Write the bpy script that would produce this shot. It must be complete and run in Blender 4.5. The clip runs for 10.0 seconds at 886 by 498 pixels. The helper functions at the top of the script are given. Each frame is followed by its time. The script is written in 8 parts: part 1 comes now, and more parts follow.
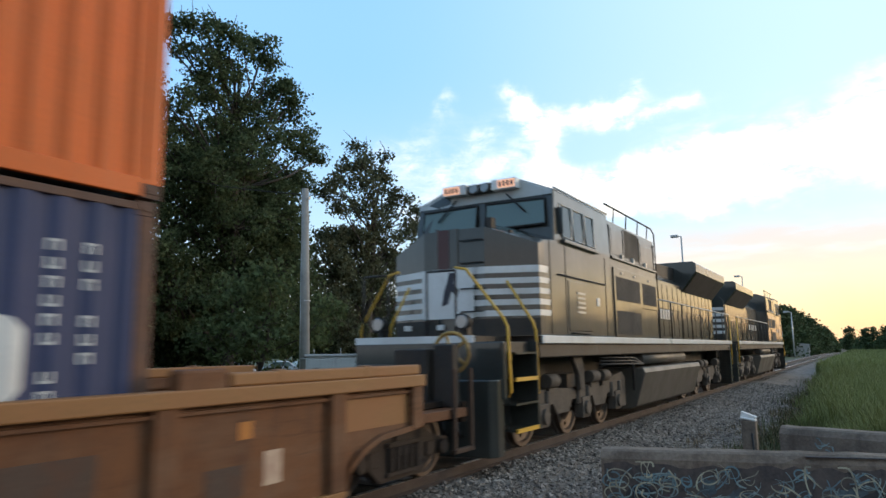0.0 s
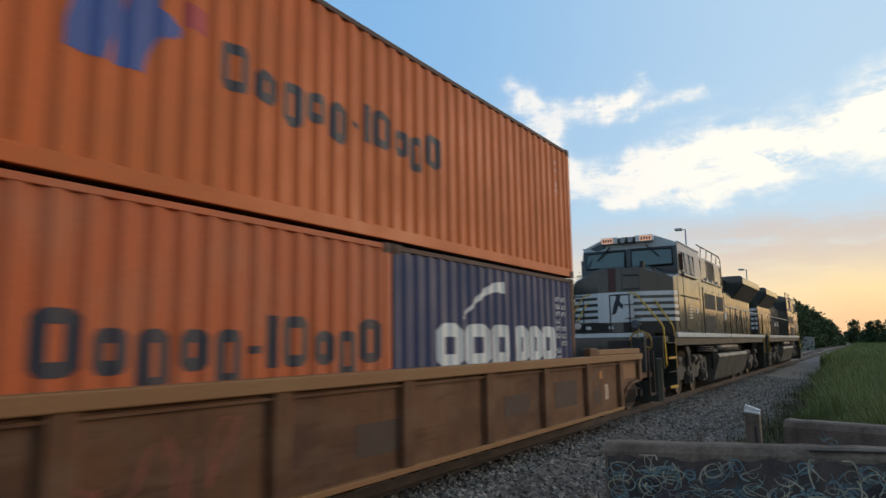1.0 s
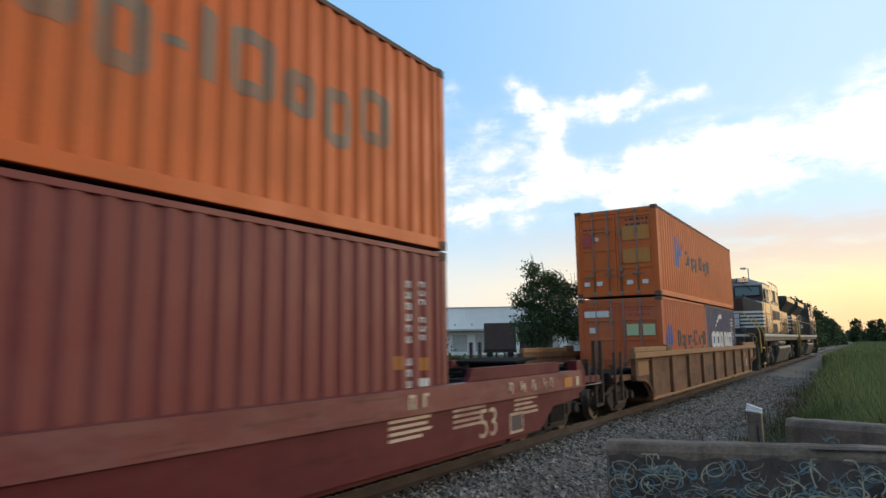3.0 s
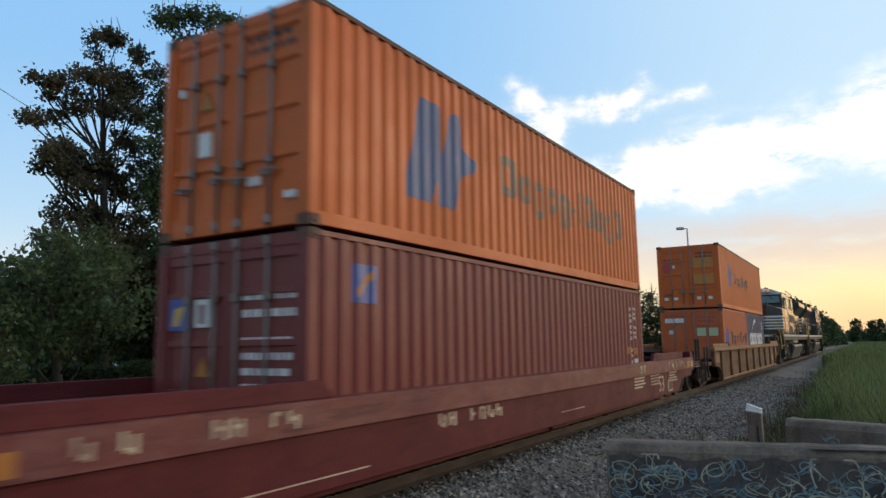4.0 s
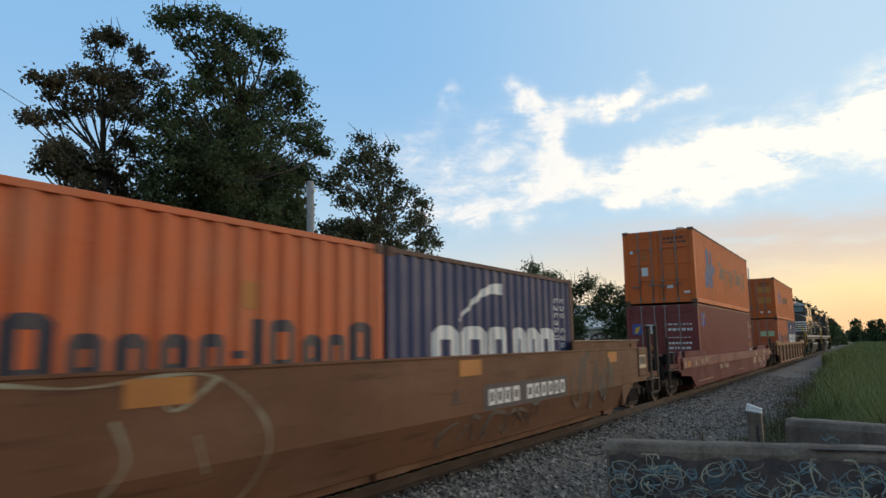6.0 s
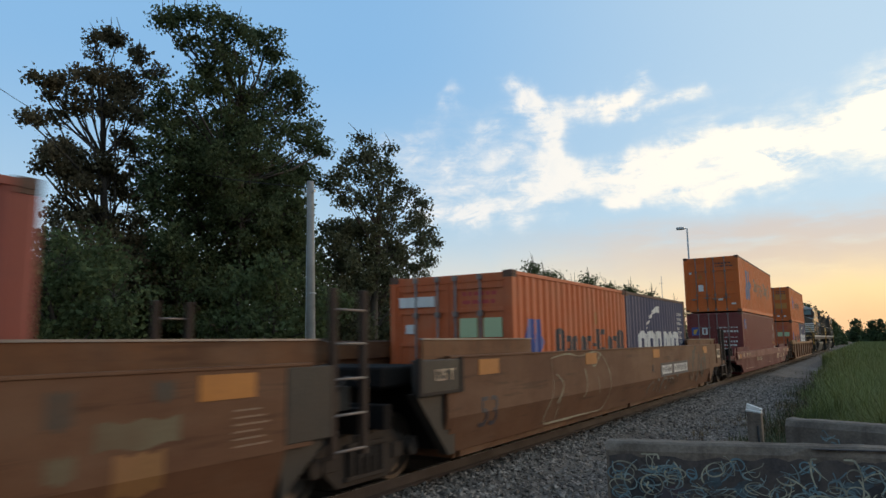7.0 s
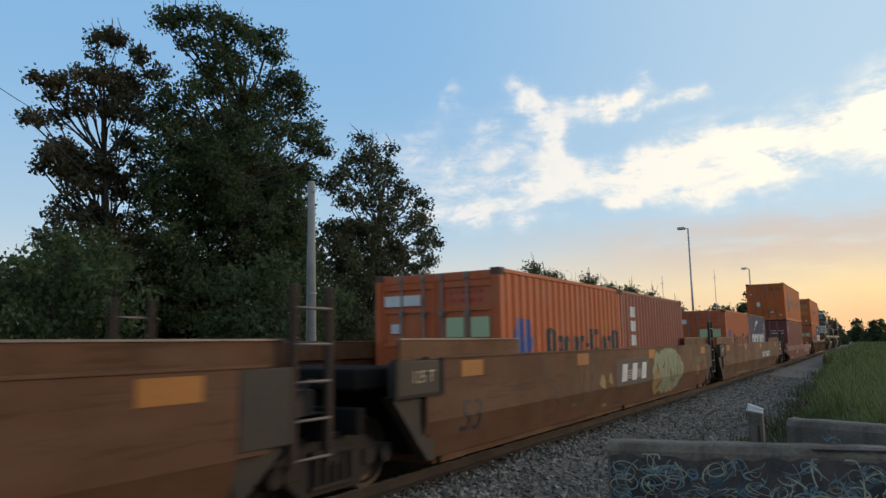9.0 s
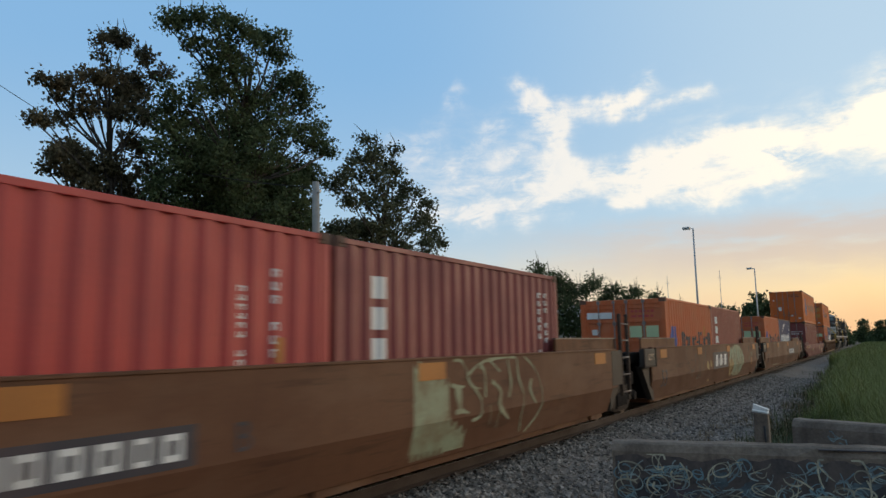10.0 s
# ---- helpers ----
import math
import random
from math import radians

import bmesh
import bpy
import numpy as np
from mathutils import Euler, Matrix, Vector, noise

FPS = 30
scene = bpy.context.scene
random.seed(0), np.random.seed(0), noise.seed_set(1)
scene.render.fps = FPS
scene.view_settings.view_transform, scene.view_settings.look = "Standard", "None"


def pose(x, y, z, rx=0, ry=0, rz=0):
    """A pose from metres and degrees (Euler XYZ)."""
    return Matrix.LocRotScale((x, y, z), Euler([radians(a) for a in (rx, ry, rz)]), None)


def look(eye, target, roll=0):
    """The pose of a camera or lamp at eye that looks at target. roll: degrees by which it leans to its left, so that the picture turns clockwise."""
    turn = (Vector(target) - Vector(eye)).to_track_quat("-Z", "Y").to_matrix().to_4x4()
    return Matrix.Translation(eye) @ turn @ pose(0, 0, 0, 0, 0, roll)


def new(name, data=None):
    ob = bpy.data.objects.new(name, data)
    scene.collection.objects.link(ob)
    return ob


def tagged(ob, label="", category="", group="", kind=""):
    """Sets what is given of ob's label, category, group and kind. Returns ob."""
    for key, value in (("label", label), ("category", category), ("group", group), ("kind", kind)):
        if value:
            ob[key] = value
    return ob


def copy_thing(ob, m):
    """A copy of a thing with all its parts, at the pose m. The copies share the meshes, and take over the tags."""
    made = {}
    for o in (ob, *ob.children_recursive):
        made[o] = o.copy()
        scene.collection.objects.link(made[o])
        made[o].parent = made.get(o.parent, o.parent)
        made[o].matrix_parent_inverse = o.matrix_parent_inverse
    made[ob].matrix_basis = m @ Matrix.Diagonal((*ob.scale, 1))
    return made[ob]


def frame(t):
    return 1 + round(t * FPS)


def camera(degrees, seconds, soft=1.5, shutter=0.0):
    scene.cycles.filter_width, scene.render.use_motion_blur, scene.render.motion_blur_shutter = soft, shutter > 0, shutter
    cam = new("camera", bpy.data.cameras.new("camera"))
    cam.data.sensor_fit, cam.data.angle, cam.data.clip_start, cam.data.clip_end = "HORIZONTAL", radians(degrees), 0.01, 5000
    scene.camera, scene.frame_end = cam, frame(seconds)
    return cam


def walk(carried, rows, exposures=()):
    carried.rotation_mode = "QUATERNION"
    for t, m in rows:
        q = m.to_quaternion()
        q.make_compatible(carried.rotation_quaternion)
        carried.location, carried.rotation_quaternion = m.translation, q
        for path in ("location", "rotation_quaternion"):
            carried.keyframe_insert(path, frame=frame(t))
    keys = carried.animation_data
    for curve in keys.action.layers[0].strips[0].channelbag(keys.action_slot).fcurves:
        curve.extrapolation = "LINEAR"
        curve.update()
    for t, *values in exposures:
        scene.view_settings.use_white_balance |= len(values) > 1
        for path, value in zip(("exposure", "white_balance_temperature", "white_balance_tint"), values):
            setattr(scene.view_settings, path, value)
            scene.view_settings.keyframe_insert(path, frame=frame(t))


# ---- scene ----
# Train at dusk: two locomotives and a string of container well cars pass on a single track.
# World: y runs along the track, x to the right of it, z = 0 on top of the rails.
cam = camera(65.8, 10.0, soft=1.5, shutter=0.35)
EYE = (6.084, 0.0, 1.69)
TURN, TILT, LEAN = 31.717, 7.835, 0.838


def aim(turn=0.0, tilt=0.0, lean=0.0):
    return pose(*EYE, 90 + TILT + tilt, LEAN + lean, TURN + turn)


walk(cam, [
    (0.0, aim(-0.44, 0.62)), (0.5, aim(-0.22, 0.30)), (1.0, aim(-0.13, 0.08)), (1.5, aim(-0.04, 0.03)),
    (2.0, aim()), (2.5, aim()), (7.5, aim()), (8.0, aim(0.07)), (9.5, aim(0.07)), (10.0, aim(0.45, 0.02))],
    exposures=[(0.0, 0.45, 6550, 12), (0.3, 0.20, 6550, 12), (0.6, -0.02, 6550, 12), (1.0, -0.12, 6550, 12), (1.5, -0.10, 6600, 12), (2.0, 0.16, 6650, 12), (2.5, 0.25, 6700, 12), (4.0, 0.12, 6700, 12), (4.4, 0.25, 6700, 12), (5.0, 0.27, 6700, 12), (5.5, 0.10, 6700, 12), (7.0, -0.10, 6750, 12), (10.0, -0.17, 6750, 12)])


def run(t):
    """How far the train has gone along the track at t seconds."""
    return -8.656 + 9.331 * t + 0.01695 * t * t


# ---- world, sun ----
SUN_AZ, SUN_EL = radians(42), radians(12)
GLOW_AZ = radians(24)
SKY = dict(strength=0.15)


def build_world():
    w = bpy.data.worlds.new("evening_sky")
    scene.world = w
    w.use_nodes = True
    nt = w.node_tree
    nt.nodes.clear()
    N, L = nt.nodes.new, nt.links.new

    def put(socket, v):
        if hasattr(v, "is_output"):
            L(v, socket)
        else:
            socket.default_value = v

    def math_(op, a, b=0.0, c=0.0, clamp=False):
        n = N("ShaderNodeMath")
        n.operation, n.use_clamp = op, clamp
        for i, v in enumerate((a, b, c)):
            put(n.inputs[i], v)
        return n.outputs[0]

    def ramp(v, lo, hi):
        n = N("ShaderNodeMapRange")
        n.interpolation_type = "SMOOTHSTEP"
        put(n.inputs[0], v)
        n.inputs[1].default_value, n.inputs[2].default_value = lo, hi
        return n.outputs[0]

    def mix(f, a, b):
        n = N("ShaderNodeMix")
        n.data_type = "RGBA"
        put(n.inputs[0], f)
        put(n.inputs[6], a if hasattr(a, "is_output") else (*a, 1))
        put(n.inputs[7], b if hasattr(b, "is_output") else (*b, 1))
        return n.outputs[2]

    tc = N("ShaderNodeTexCoord").outputs["Generated"]
    sky = N("ShaderNodeTexSky")
    sky.sky_type, sky.sun_disc = "NISHITA", False
    sky.sun_elevation, sky.sun_rotation = SUN_EL, SUN_AZ
    sky.air_density, sky.dust_density, sky.ozone_density = 1.2, 1.6, 2.0
    sep = N("ShaderNodeSeparateXYZ")
    L(tc, sep.inputs[0])
    x, y, z = sep.outputs
    az = math_("ARCTAN2", x, y)
    el = math_("ARCSINE", z)
    flat = N("ShaderNodeCombineXYZ")
    L(az, flat.inputs[0])
    L(el, flat.inputs[1])

    def noise_(scale, detail, stretch=(1, 1, 1), rough=0.55, warp=0.0):
        m = N("ShaderNodeMapping")
        L(flat.outputs[0], m.inputs[0])
        m.inputs["Scale"].default_value = stretch
        n = N("ShaderNodeTexNoise")
        L(m.outputs[0], n.inputs["Vector"])
        n.inputs["Scale"].default_value, n.inputs["Detail"].default_value = scale, detail
        n.inputs["Roughness"].default_value, n.inputs["Distortion"].default_value = rough, warp
        return n.outputs[0]

    wob = math_("SUBTRACT", noise_(9, 4), 0.5)
    wob2 = math_("SUBTRACT", noise_(11, 4, (1.3, 1, 1)), 0.5)
    azw = math_("MULTIPLY_ADD", wob, 0.10, az)
    elw = math_("MULTIPLY_ADD", wob2, 0.07, el)

    def stroke(a, b, wide):
        """A soft cloud streak from a to b (azimuth, elevation)."""
        ax, ay, dx, dy = a[0], a[1], b[0] - a[0], b[1] - a[1]
        px, py = math_("SUBTRACT", azw, ax), math_("SUBTRACT", elw, ay)
        h = math_("DIVIDE", math_("ADD", math_("MULTIPLY", px, dx), math_("MULTIPLY", py, dy)), dx * dx + dy * dy, clamp=True)
        qx, qy = math_("MULTIPLY_ADD", h, -dx, px), math_("MULTIPLY_ADD", h, -dy, py)
        d2 = math_("ADD", math_("MULTIPLY", qx, qx), math_("MULTIPLY", qy, qy))
        return math_("EXPONENT", math_("DIVIDE", d2, -wide * wide))

    plume = [
        ((-0.431, 0.378), (-0.412, 0.340), 0.014, 1.0), ((-0.415, 0.345), (-0.388, 0.290), 0.020, 0.95),
        ((-0.386, 0.300), (-0.392, 0.235), 0.017, 0.9), ((-0.392, 0.240), (-0.445, 0.182), 0.022, 0.9),
        ((-0.410, 0.322), (-0.284, 0.336), 0.016, 0.95), ((-0.300, 0.338), (-0.250, 0.354), 0.014, 0.8),
        ((-0.270, 0.317), (-0.164, 0.335), 0.008, 0.6)]
    wisps = [
        ((-0.550, 0.345), (-0.530, 0.366), 0.012, 0.40), ((-0.600, 0.285), (-0.530, 0.345), 0.022, 0.36),
        ((-0.560, 0.255), (-0.430, 0.335), 0.018, 0.50), ((-0.560, 0.200), (-0.420, 0.290), 0.020, 0.58),
        ((-0.640, 0.275), (-0.560, 0.245), 0.030, 0.46), ((-0.520, 0.182), (-0.400, 0.250), 0.022, 0.75),
        ((-0.565, 0.190), (-0.450, 0.186), 0.010, 0.60), ((-0.620, 0.220), (-0.560, 0.180), 0.020, 0.42)]
    band = [
        ((-0.390, 0.212), (-0.250, 0.222), 0.026, 1.0), ((-0.370, 0.235), (-0.210, 0.252), 0.020, 1.0),
        ((-0.250, 0.230), (-0.100, 0.250), 0.034, 1.15), ((-0.120, 0.240), (0.100, 0.272), 0.033, 1.15),
        ((0.050, 0.270), (0.350, 0.330), 0.050, 1.2), ((-0.210, 0.260), (-0.110, 0.275), 0.014, 0.8),
        ((-0.300, 0.196), (-0.120, 0.200), 0.012, 0.7), ((-0.200, 0.195), (0.150, 0.215), 0.030, 0.42)]
    veils = [((-0.620, 0.250), (-0.430, 0.300), 0.060, 0.26), ((-0.560, 0.185), (-0.380, 0.225), 0.045, 0.24),
             ((-0.330, 0.330), (-0.180, 0.330), 0.035, 0.22), ((-0.200, 0.290), (0.080, 0.300), 0.050, 0.25)]
    strokes = plume + wisps + band + veils
    total = None
    for a, b, wide, amount in strokes:
        s = math_("MULTIPLY", stroke(a, b, wide), amount)
        total = s if total is None else math_("ADD", total, s)
    fine = noise_(17, 9, (1, 1.7, 1), 0.66, 0.5)
    m = N("ShaderNodeMapping")
    L(flat.outputs[0], m.inputs[0])
    m.inputs["Rotation"].default_value, m.inputs["Scale"].default_value = (0, 0, radians(-16)), (9, 34, 1)
    streaks = N("ShaderNodeTexNoise")
    L(m.outputs[0], streaks.inputs["Vector"])
    streaks.inputs["Scale"].default_value, streaks.inputs["Detail"].default_value, streaks.inputs["Roughness"].default_value = 1.0, 8, 0.62
    grain = math_("ADD", math_("MULTIPLY", math_("SUBTRACT", fine, 0.5), 2.4), math_("MULTIPLY", math_("SUBTRACT", streaks.outputs[0], 0.5), 2.8))
    broken = math_("MULTIPLY", total, math_("MULTIPLY_ADD", grain, 1.0, 0.86))
    cloud = ramp(broken, 0.08, 1.55)
    gaps = ramp(noise_(26, 6, (1, 1.5, 1), 0.6, 0.8), 0.44, 0.64)
    cloud = math_("MULTIPLY", cloud, math_("SUBTRACT", 1.0, math_("MULTIPLY", math_("MULTIPLY", gaps, ramp(az, -0.36, -0.46)), 0.6)))
    # loose high cloud over the rest of the sky
    rest = math_("MULTIPLY", ramp(noise_(5, 5, (1, 2.4, 1), 0.6, 0.3), 0.60, 0.85), 0.45)
    rest = math_("MULTIPLY", rest, math_("SUBTRACT", 1.0, ramp(math_("ABSOLUTE", math_("ADD", az, 0.45)), 1.0, 0.75)))
    cloud = math_("MAXIMUM", cloud, rest)
    # a flat mauve bank of cloud above the horizon, and the glow under it towards the sun
    near_sun = ramp(math_("ABSOLUTE", math_("SUBTRACT", az, float(GLOW_AZ))), 1.25, 0.05)
    lowel = math_("MULTIPLY_ADD", wob2, 0.03, el)
    glow = math_("MULTIPLY", ramp(lowel, 0.155, 0.06), near_sun)
    haze = ramp(lowel, 0.185, 0.02)
    bank = math_("MULTIPLY", math_("MULTIPLY", ramp(lowel, 0.180, 0.145), ramp(lowel, 0.05, 0.12)), math_("MULTIPLY", ramp(az, -0.55, -0.12), ramp(noise_(7, 5, (1, 5, 1)), 0.22, 0.55)))
    k = N("ShaderNodeVectorMath")
    k.operation = "SCALE"
    L(sky.outputs[0], k.inputs[0])
    k.inputs["Scale"].default_value = SKY["strength"]
    blue = mix(ramp(el, -0.02, 0.42), (0.62, 0.82, 0.94), (0.28, 0.575, 0.94))
    blue = mix(ramp(el, 0.4, 1.4), blue, (0.12, 0.28, 0.60))
    veil = mix(math_("MULTIPLY", ramp(az, -0.70, 0.05), 0.75), blue, (0.64, 0.85, 1.0))
    away = ramp(math_("COSINE", math_("SUBTRACT", az, float(GLOW_AZ))), 0.1, -0.9)
    veil = mix(math_("MULTIPLY", away, 0.18), veil, (0.10, 0.13, 0.22))
    col = mix(0.88, k.outputs[0], veil)
    col = mix(math_("MULTIPLY", haze, 0.75), col, mix(ramp(az, -0.75, -0.15), (0.80, 0.80, 0.78), (0.86, 0.74, 0.58)))
    col = mix(math_("MULTIPLY", glow, 0.95), col, mix(ramp(lowel, 0.0, 0.09), (1.18, 0.64, 0.25), (1.32, 0.98, 0.42)))
    col = mix(math_("MULTIPLY", bank, 0.62), col, (0.78, 0.62, 0.51))
    cloud_col = mix(near_sun, (0.92, 0.95, 0.98), (1.42, 1.29, 1.00))
    col = mix(math_("MULTIPLY", cloud, 0.88), col, cloud_col)
    bg = N("ShaderNodeBackground")
    L(col, bg.inputs[0])
    out = N("ShaderNodeOutputWorld")
    L(bg.outputs[0], out.inputs[0])


build_world()
sun = new("sun", bpy.data.lights.new("sun", "SUN"))
sun.data.energy, sun.data.angle, sun.data.color = 0.95, radians(12), (1.0, 0.74, 0.46)
sun.matrix_world = look((0, 0, 0), (-math.sin(SUN_AZ) * math.cos(SUN_EL), -math.cos(SUN_AZ) * math.cos(SUN_EL), -math.sin(SUN_EL)))


# ---- materials ----
def material(name, base, rough=0.6, metal=0.0, stain=None, stain_amount=0.5, grain=30.0, blotch=1.2, streak=0.0,
             vary=0.25, bump=0.15, coat=0.0, per_object=0.0, per_island=0.0, emit=0.0, shine=0.5, dust=None, dust_amount=0.5, thin=0.0):
    """A surface with grain, blotches, runs of dirt and fine relief, at real size in the object's own space."""
    m = bpy.data.materials.new(name)
    m.use_nodes = True
    nt = m.node_tree
    b = nt.nodes["Principled BSDF"]
    N, L = nt.nodes.new, nt.links.new
    tc = N("ShaderNodeTexCoord").outputs["Object"]

    def tex(scale, detail, stretch=None):
        n = N("ShaderNodeTexNoise")
        n.inputs["Scale"].default_value, n.inputs["Detail"].default_value = scale, detail
        n.inputs["Roughness"].default_value = 0.62
        if stretch:
            mp = N("ShaderNodeMapping")
            mp.inputs["Scale"].default_value = stretch
            L(tc, mp.inputs[0])
            L(mp.outputs[0], n.inputs["Vector"])
        else:
            L(tc, n.inputs["Vector"])
        return n.outputs[0]

    def rng(v, a, c, lo, hi):
        n = N("ShaderNodeMapRange")
        L(v, n.inputs[0])
        for i, q in enumerate((a, c, lo, hi)):
            n.inputs[i + 1].default_value = q
        return n.outputs[0]

    def mix(f, a, c, blend="MIX"):
        n = N("ShaderNodeMix")
        n.data_type, n.blend_type = "RGBA", blend
        for s, v in ((n.inputs[0], f), (n.inputs[6], a), (n.inputs[7], c)):
            if hasattr(v, "is_output"):
                L(v, s)
            else:
                s.default_value = v if isinstance(v, float) else (*v, 1)
        return n.outputs[2]

    fine, broad = tex(grain, 4), tex(blotch, 5)
    col = mix(rng(fine, 0.3, 0.7, 0, 1), tuple(c * (1 - vary) for c in base), tuple(min(1, c * (1 + vary)) for c in base))
    if stain:
        col = mix(rng(broad, 0.44, 0.66, 0, stain_amount), col, stain)
        if streak:
            runs = tex(1.0, 5, (9, 9, 0.5))
            col = mix(rng(runs, 0.5, 0.72, 0, streak), col, stain)
    if dust:
        film = tex(blotch * 2.7 + 0.3, 6, (0.6, 0.45, 1.3))
        col = mix(rng(film, 0.46, 0.64, 0, dust_amount), col, dust)
        scuffs = tex(3.0, 6, (1.0, 0.25, 3.0))
        col = mix(rng(scuffs, 0.57, 0.66, 0, dust_amount), col, tuple(c * 0.35 for c in base))
    if per_object or per_island:
        r = N("ShaderNodeObjectInfo").outputs["Random"] if per_object else N("ShaderNodeNewGeometry").outputs["Random Per Island"]
        k = per_object or per_island
        hue = N("ShaderNodeHueSaturation")
        L(rng(r, 0, 1, 1 - k, 1 + k), hue.inputs["Value"])
        L(col, hue.inputs["Color"])
        col = hue.outputs[0]
    L(col, b.inputs["Base Color"])
    L(rng(broad, 0.3, 0.7, max(0.02, rough - 0.1), min(1, rough + 0.12)), b.inputs["Roughness"])
    b.inputs["Metallic"].default_value = metal
    b.inputs["Coat Weight"].default_value = coat
    b.inputs["Coat Roughness"].default_value = 0.08
    b.inputs["Specular IOR Level"].default_value = shine
    if bump:
        bp = N("ShaderNodeBump")
        bp.inputs["Strength"].default_value, bp.inputs["Distance"].default_value = bump, 0.02
        L(fine, bp.inputs["Height"])
        L(bp.outputs[0], b.inputs["Normal"])
    if emit:
        L(col, b.inputs["Emission Color"])
        b.inputs["Emission Strength"].default_value = emit
    if thin:
        tl, ms = N("ShaderNodeBsdfTranslucent"), N("ShaderNodeMixShader")
        L(col, tl.inputs["Color"])
        ms.inputs[0].default_value = thin
        L(b.outputs[0], ms.inputs[1])
        L(tl.outputs[0], ms.inputs[2])
        L(ms.outputs[0], nt.nodes["Material Output"].inputs["Surface"])
    return m


RUST = (0.16, 0.07, 0.035)
ORANGE = material("orange_container_paint", (0.57, 0.118, 0.019), 0.5, stain=(0.36, 0.13, 0.05), stain_amount=0.35, streak=0.25, vary=0.08, bump=0.05, shine=0.28)
FADED = material("faded_orange_container_paint", (0.49, 0.104, 0.030), 0.55, stain=(0.45, 0.20, 0.11), stain_amount=0.35, streak=0.3, vary=0.1, bump=0.06, shine=0.28)
BLUE = material("blue_container_paint", (0.016, 0.028, 0.090), 0.6, stain=(0.045, 0.055, 0.095), stain_amount=0.3, streak=0.3, vary=0.1, bump=0.05)
WINE = material("wine_red_container_paint", (0.175, 0.032, 0.028), 0.5, stain=(0.21, 0.075, 0.06), stain_amount=0.4, streak=0.3, vary=0.1, bump=0.05, shine=0.3)
OXIDE = material("red_oxide_container_paint", (0.25, 0.046, 0.028), 0.55, stain=(0.20, 0.07, 0.05), stain_amount=0.4, streak=0.3, vary=0.1, bump=0.05)
DEEPRED = material("deep_red_container_paint", (0.20, 0.030, 0.030), 0.55, stain=(0.15, 0.05, 0.045), stain_amount=0.4, streak=0.3, vary=0.1, bump=0.05)
SCARLET = material("red_container_paint", (0.40, 0.042, 0.036), 0.55, stain=(0.28, 0.07, 0.06), stain_amount=0.35, streak=0.25, vary=0.08, bump=0.05)
OCHRE = material("ochre_car_paint", (0.138, 0.054, 0.020), 0.7, dust=(0.17, 0.095, 0.055), dust_amount=0.45, stain=(0.055, 0.029, 0.019), stain_amount=0.65, streak=0.55, vary=0.15, bump=0.1, blotch=0.8, shine=0.3)
YELLOWED = material("yellow_ochre_car_paint", (0.138, 0.060, 0.029), 0.62, dust=(0.17, 0.090, 0.052), dust_amount=0.5, stain=(0.085, 0.034, 0.018), stain_amount=0.55, streak=0.3, vary=0.12, bump=0.08, blotch=0.5, shine=0.25)
EDGE = material("worn_yellow_edge_paint", (0.22, 0.10, 0.030), 0.65, stain=(0.28, 0.12, 0.05), stain_amount=0.5, vary=0.15, bump=0.1)
# Paler than the wall red: grazing sky reflection on the chord put into paint.
CHORDRED = material("sky_sheen_red_chord_paint", (0.165, 0.036, 0.032), 0.55, dust=(0.20, 0.085, 0.070), dust_amount=0.5, stain=(0.09, 0.03, 0.028), stain_amount=0.4, streak=0.4, vary=0.12, bump=0.08, shine=0.3)
BRICKRED = material("dark_red_car_paint", (0.105, 0.014, 0.017), 0.6, dust=(0.15, 0.032, 0.030), dust_amount=0.3, stain=(0.06, 0.018, 0.018), stain_amount=0.35, streak=0.3, vary=0.12, bump=0.08, shine=0.2)
BLACKISH = material("dirty_black_steel", (0.022, 0.020, 0.018), 0.6, 0.2, stain=(0.07, 0.05, 0.035), stain_amount=0.6, vary=0.3, bump=0.2)
DECK = material("black_deck_grime", (0.015, 0.013, 0.012), 0.85, stain=(0.026, 0.019, 0.016), stain_amount=0.5, vary=0.3, bump=0.25, blotch=2.5, shine=0.06)
POST = material("rusty_brown_post_steel", (0.056, 0.035, 0.025), 0.8, stain=(0.04, 0.028, 0.022), stain_amount=0.6, vary=0.25, bump=0.2, blotch=3.0, shine=0.25)
TRUCKS = material("brown_truck_grime", (0.034, 0.025, 0.020), 0.8, 0.0, stain=(0.06, 0.043, 0.033), stain_amount=0.6, vary=0.3, bump=0.25, shine=0.25)
LOCO_TRUCK = material("dusty_brown_truck_paint", (0.068, 0.054, 0.042), 0.8, stain=(0.038, 0.031, 0.026), stain_amount=0.7, vary=0.25, bump=0.2, blotch=2.0)
WHEELSTEEL = material("worn_wheel_steel", (0.12, 0.09, 0.07), 0.5, 0.6, stain=(0.06, 0.045, 0.035), stain_amount=0.6, vary=0.2, bump=0.1)
LOCO = material("black_locomotive_paint", (0.022, 0.025, 0.023), 0.42, stain=(0.050, 0.053, 0.048), stain_amount=0.5, streak=0.3, vary=0.14, bump=0.004, coat=0.9, blotch=0.9, shine=0.25)
DOORRED = material("dark_red_door_paint", (0.055, 0.010, 0.010), 0.4, stain=(0.03, 0.012, 0.012), stain_amount=0.5, vary=0.1, bump=0.01)
DULLYELLOW = material("dull_yellow_iron_paint", (0.33, 0.20, 0.045), 0.6, stain=(0.16, 0.10, 0.04), stain_amount=0.6, vary=0.15, bump=0.05)
LOCO_DUST = material("dusty_black_tank_paint", (0.08, 0.07, 0.056), 0.5, stain=(0.05, 0.045, 0.04), stain_amount=0.6, streak=0.3, vary=0.2, bump=0.05)
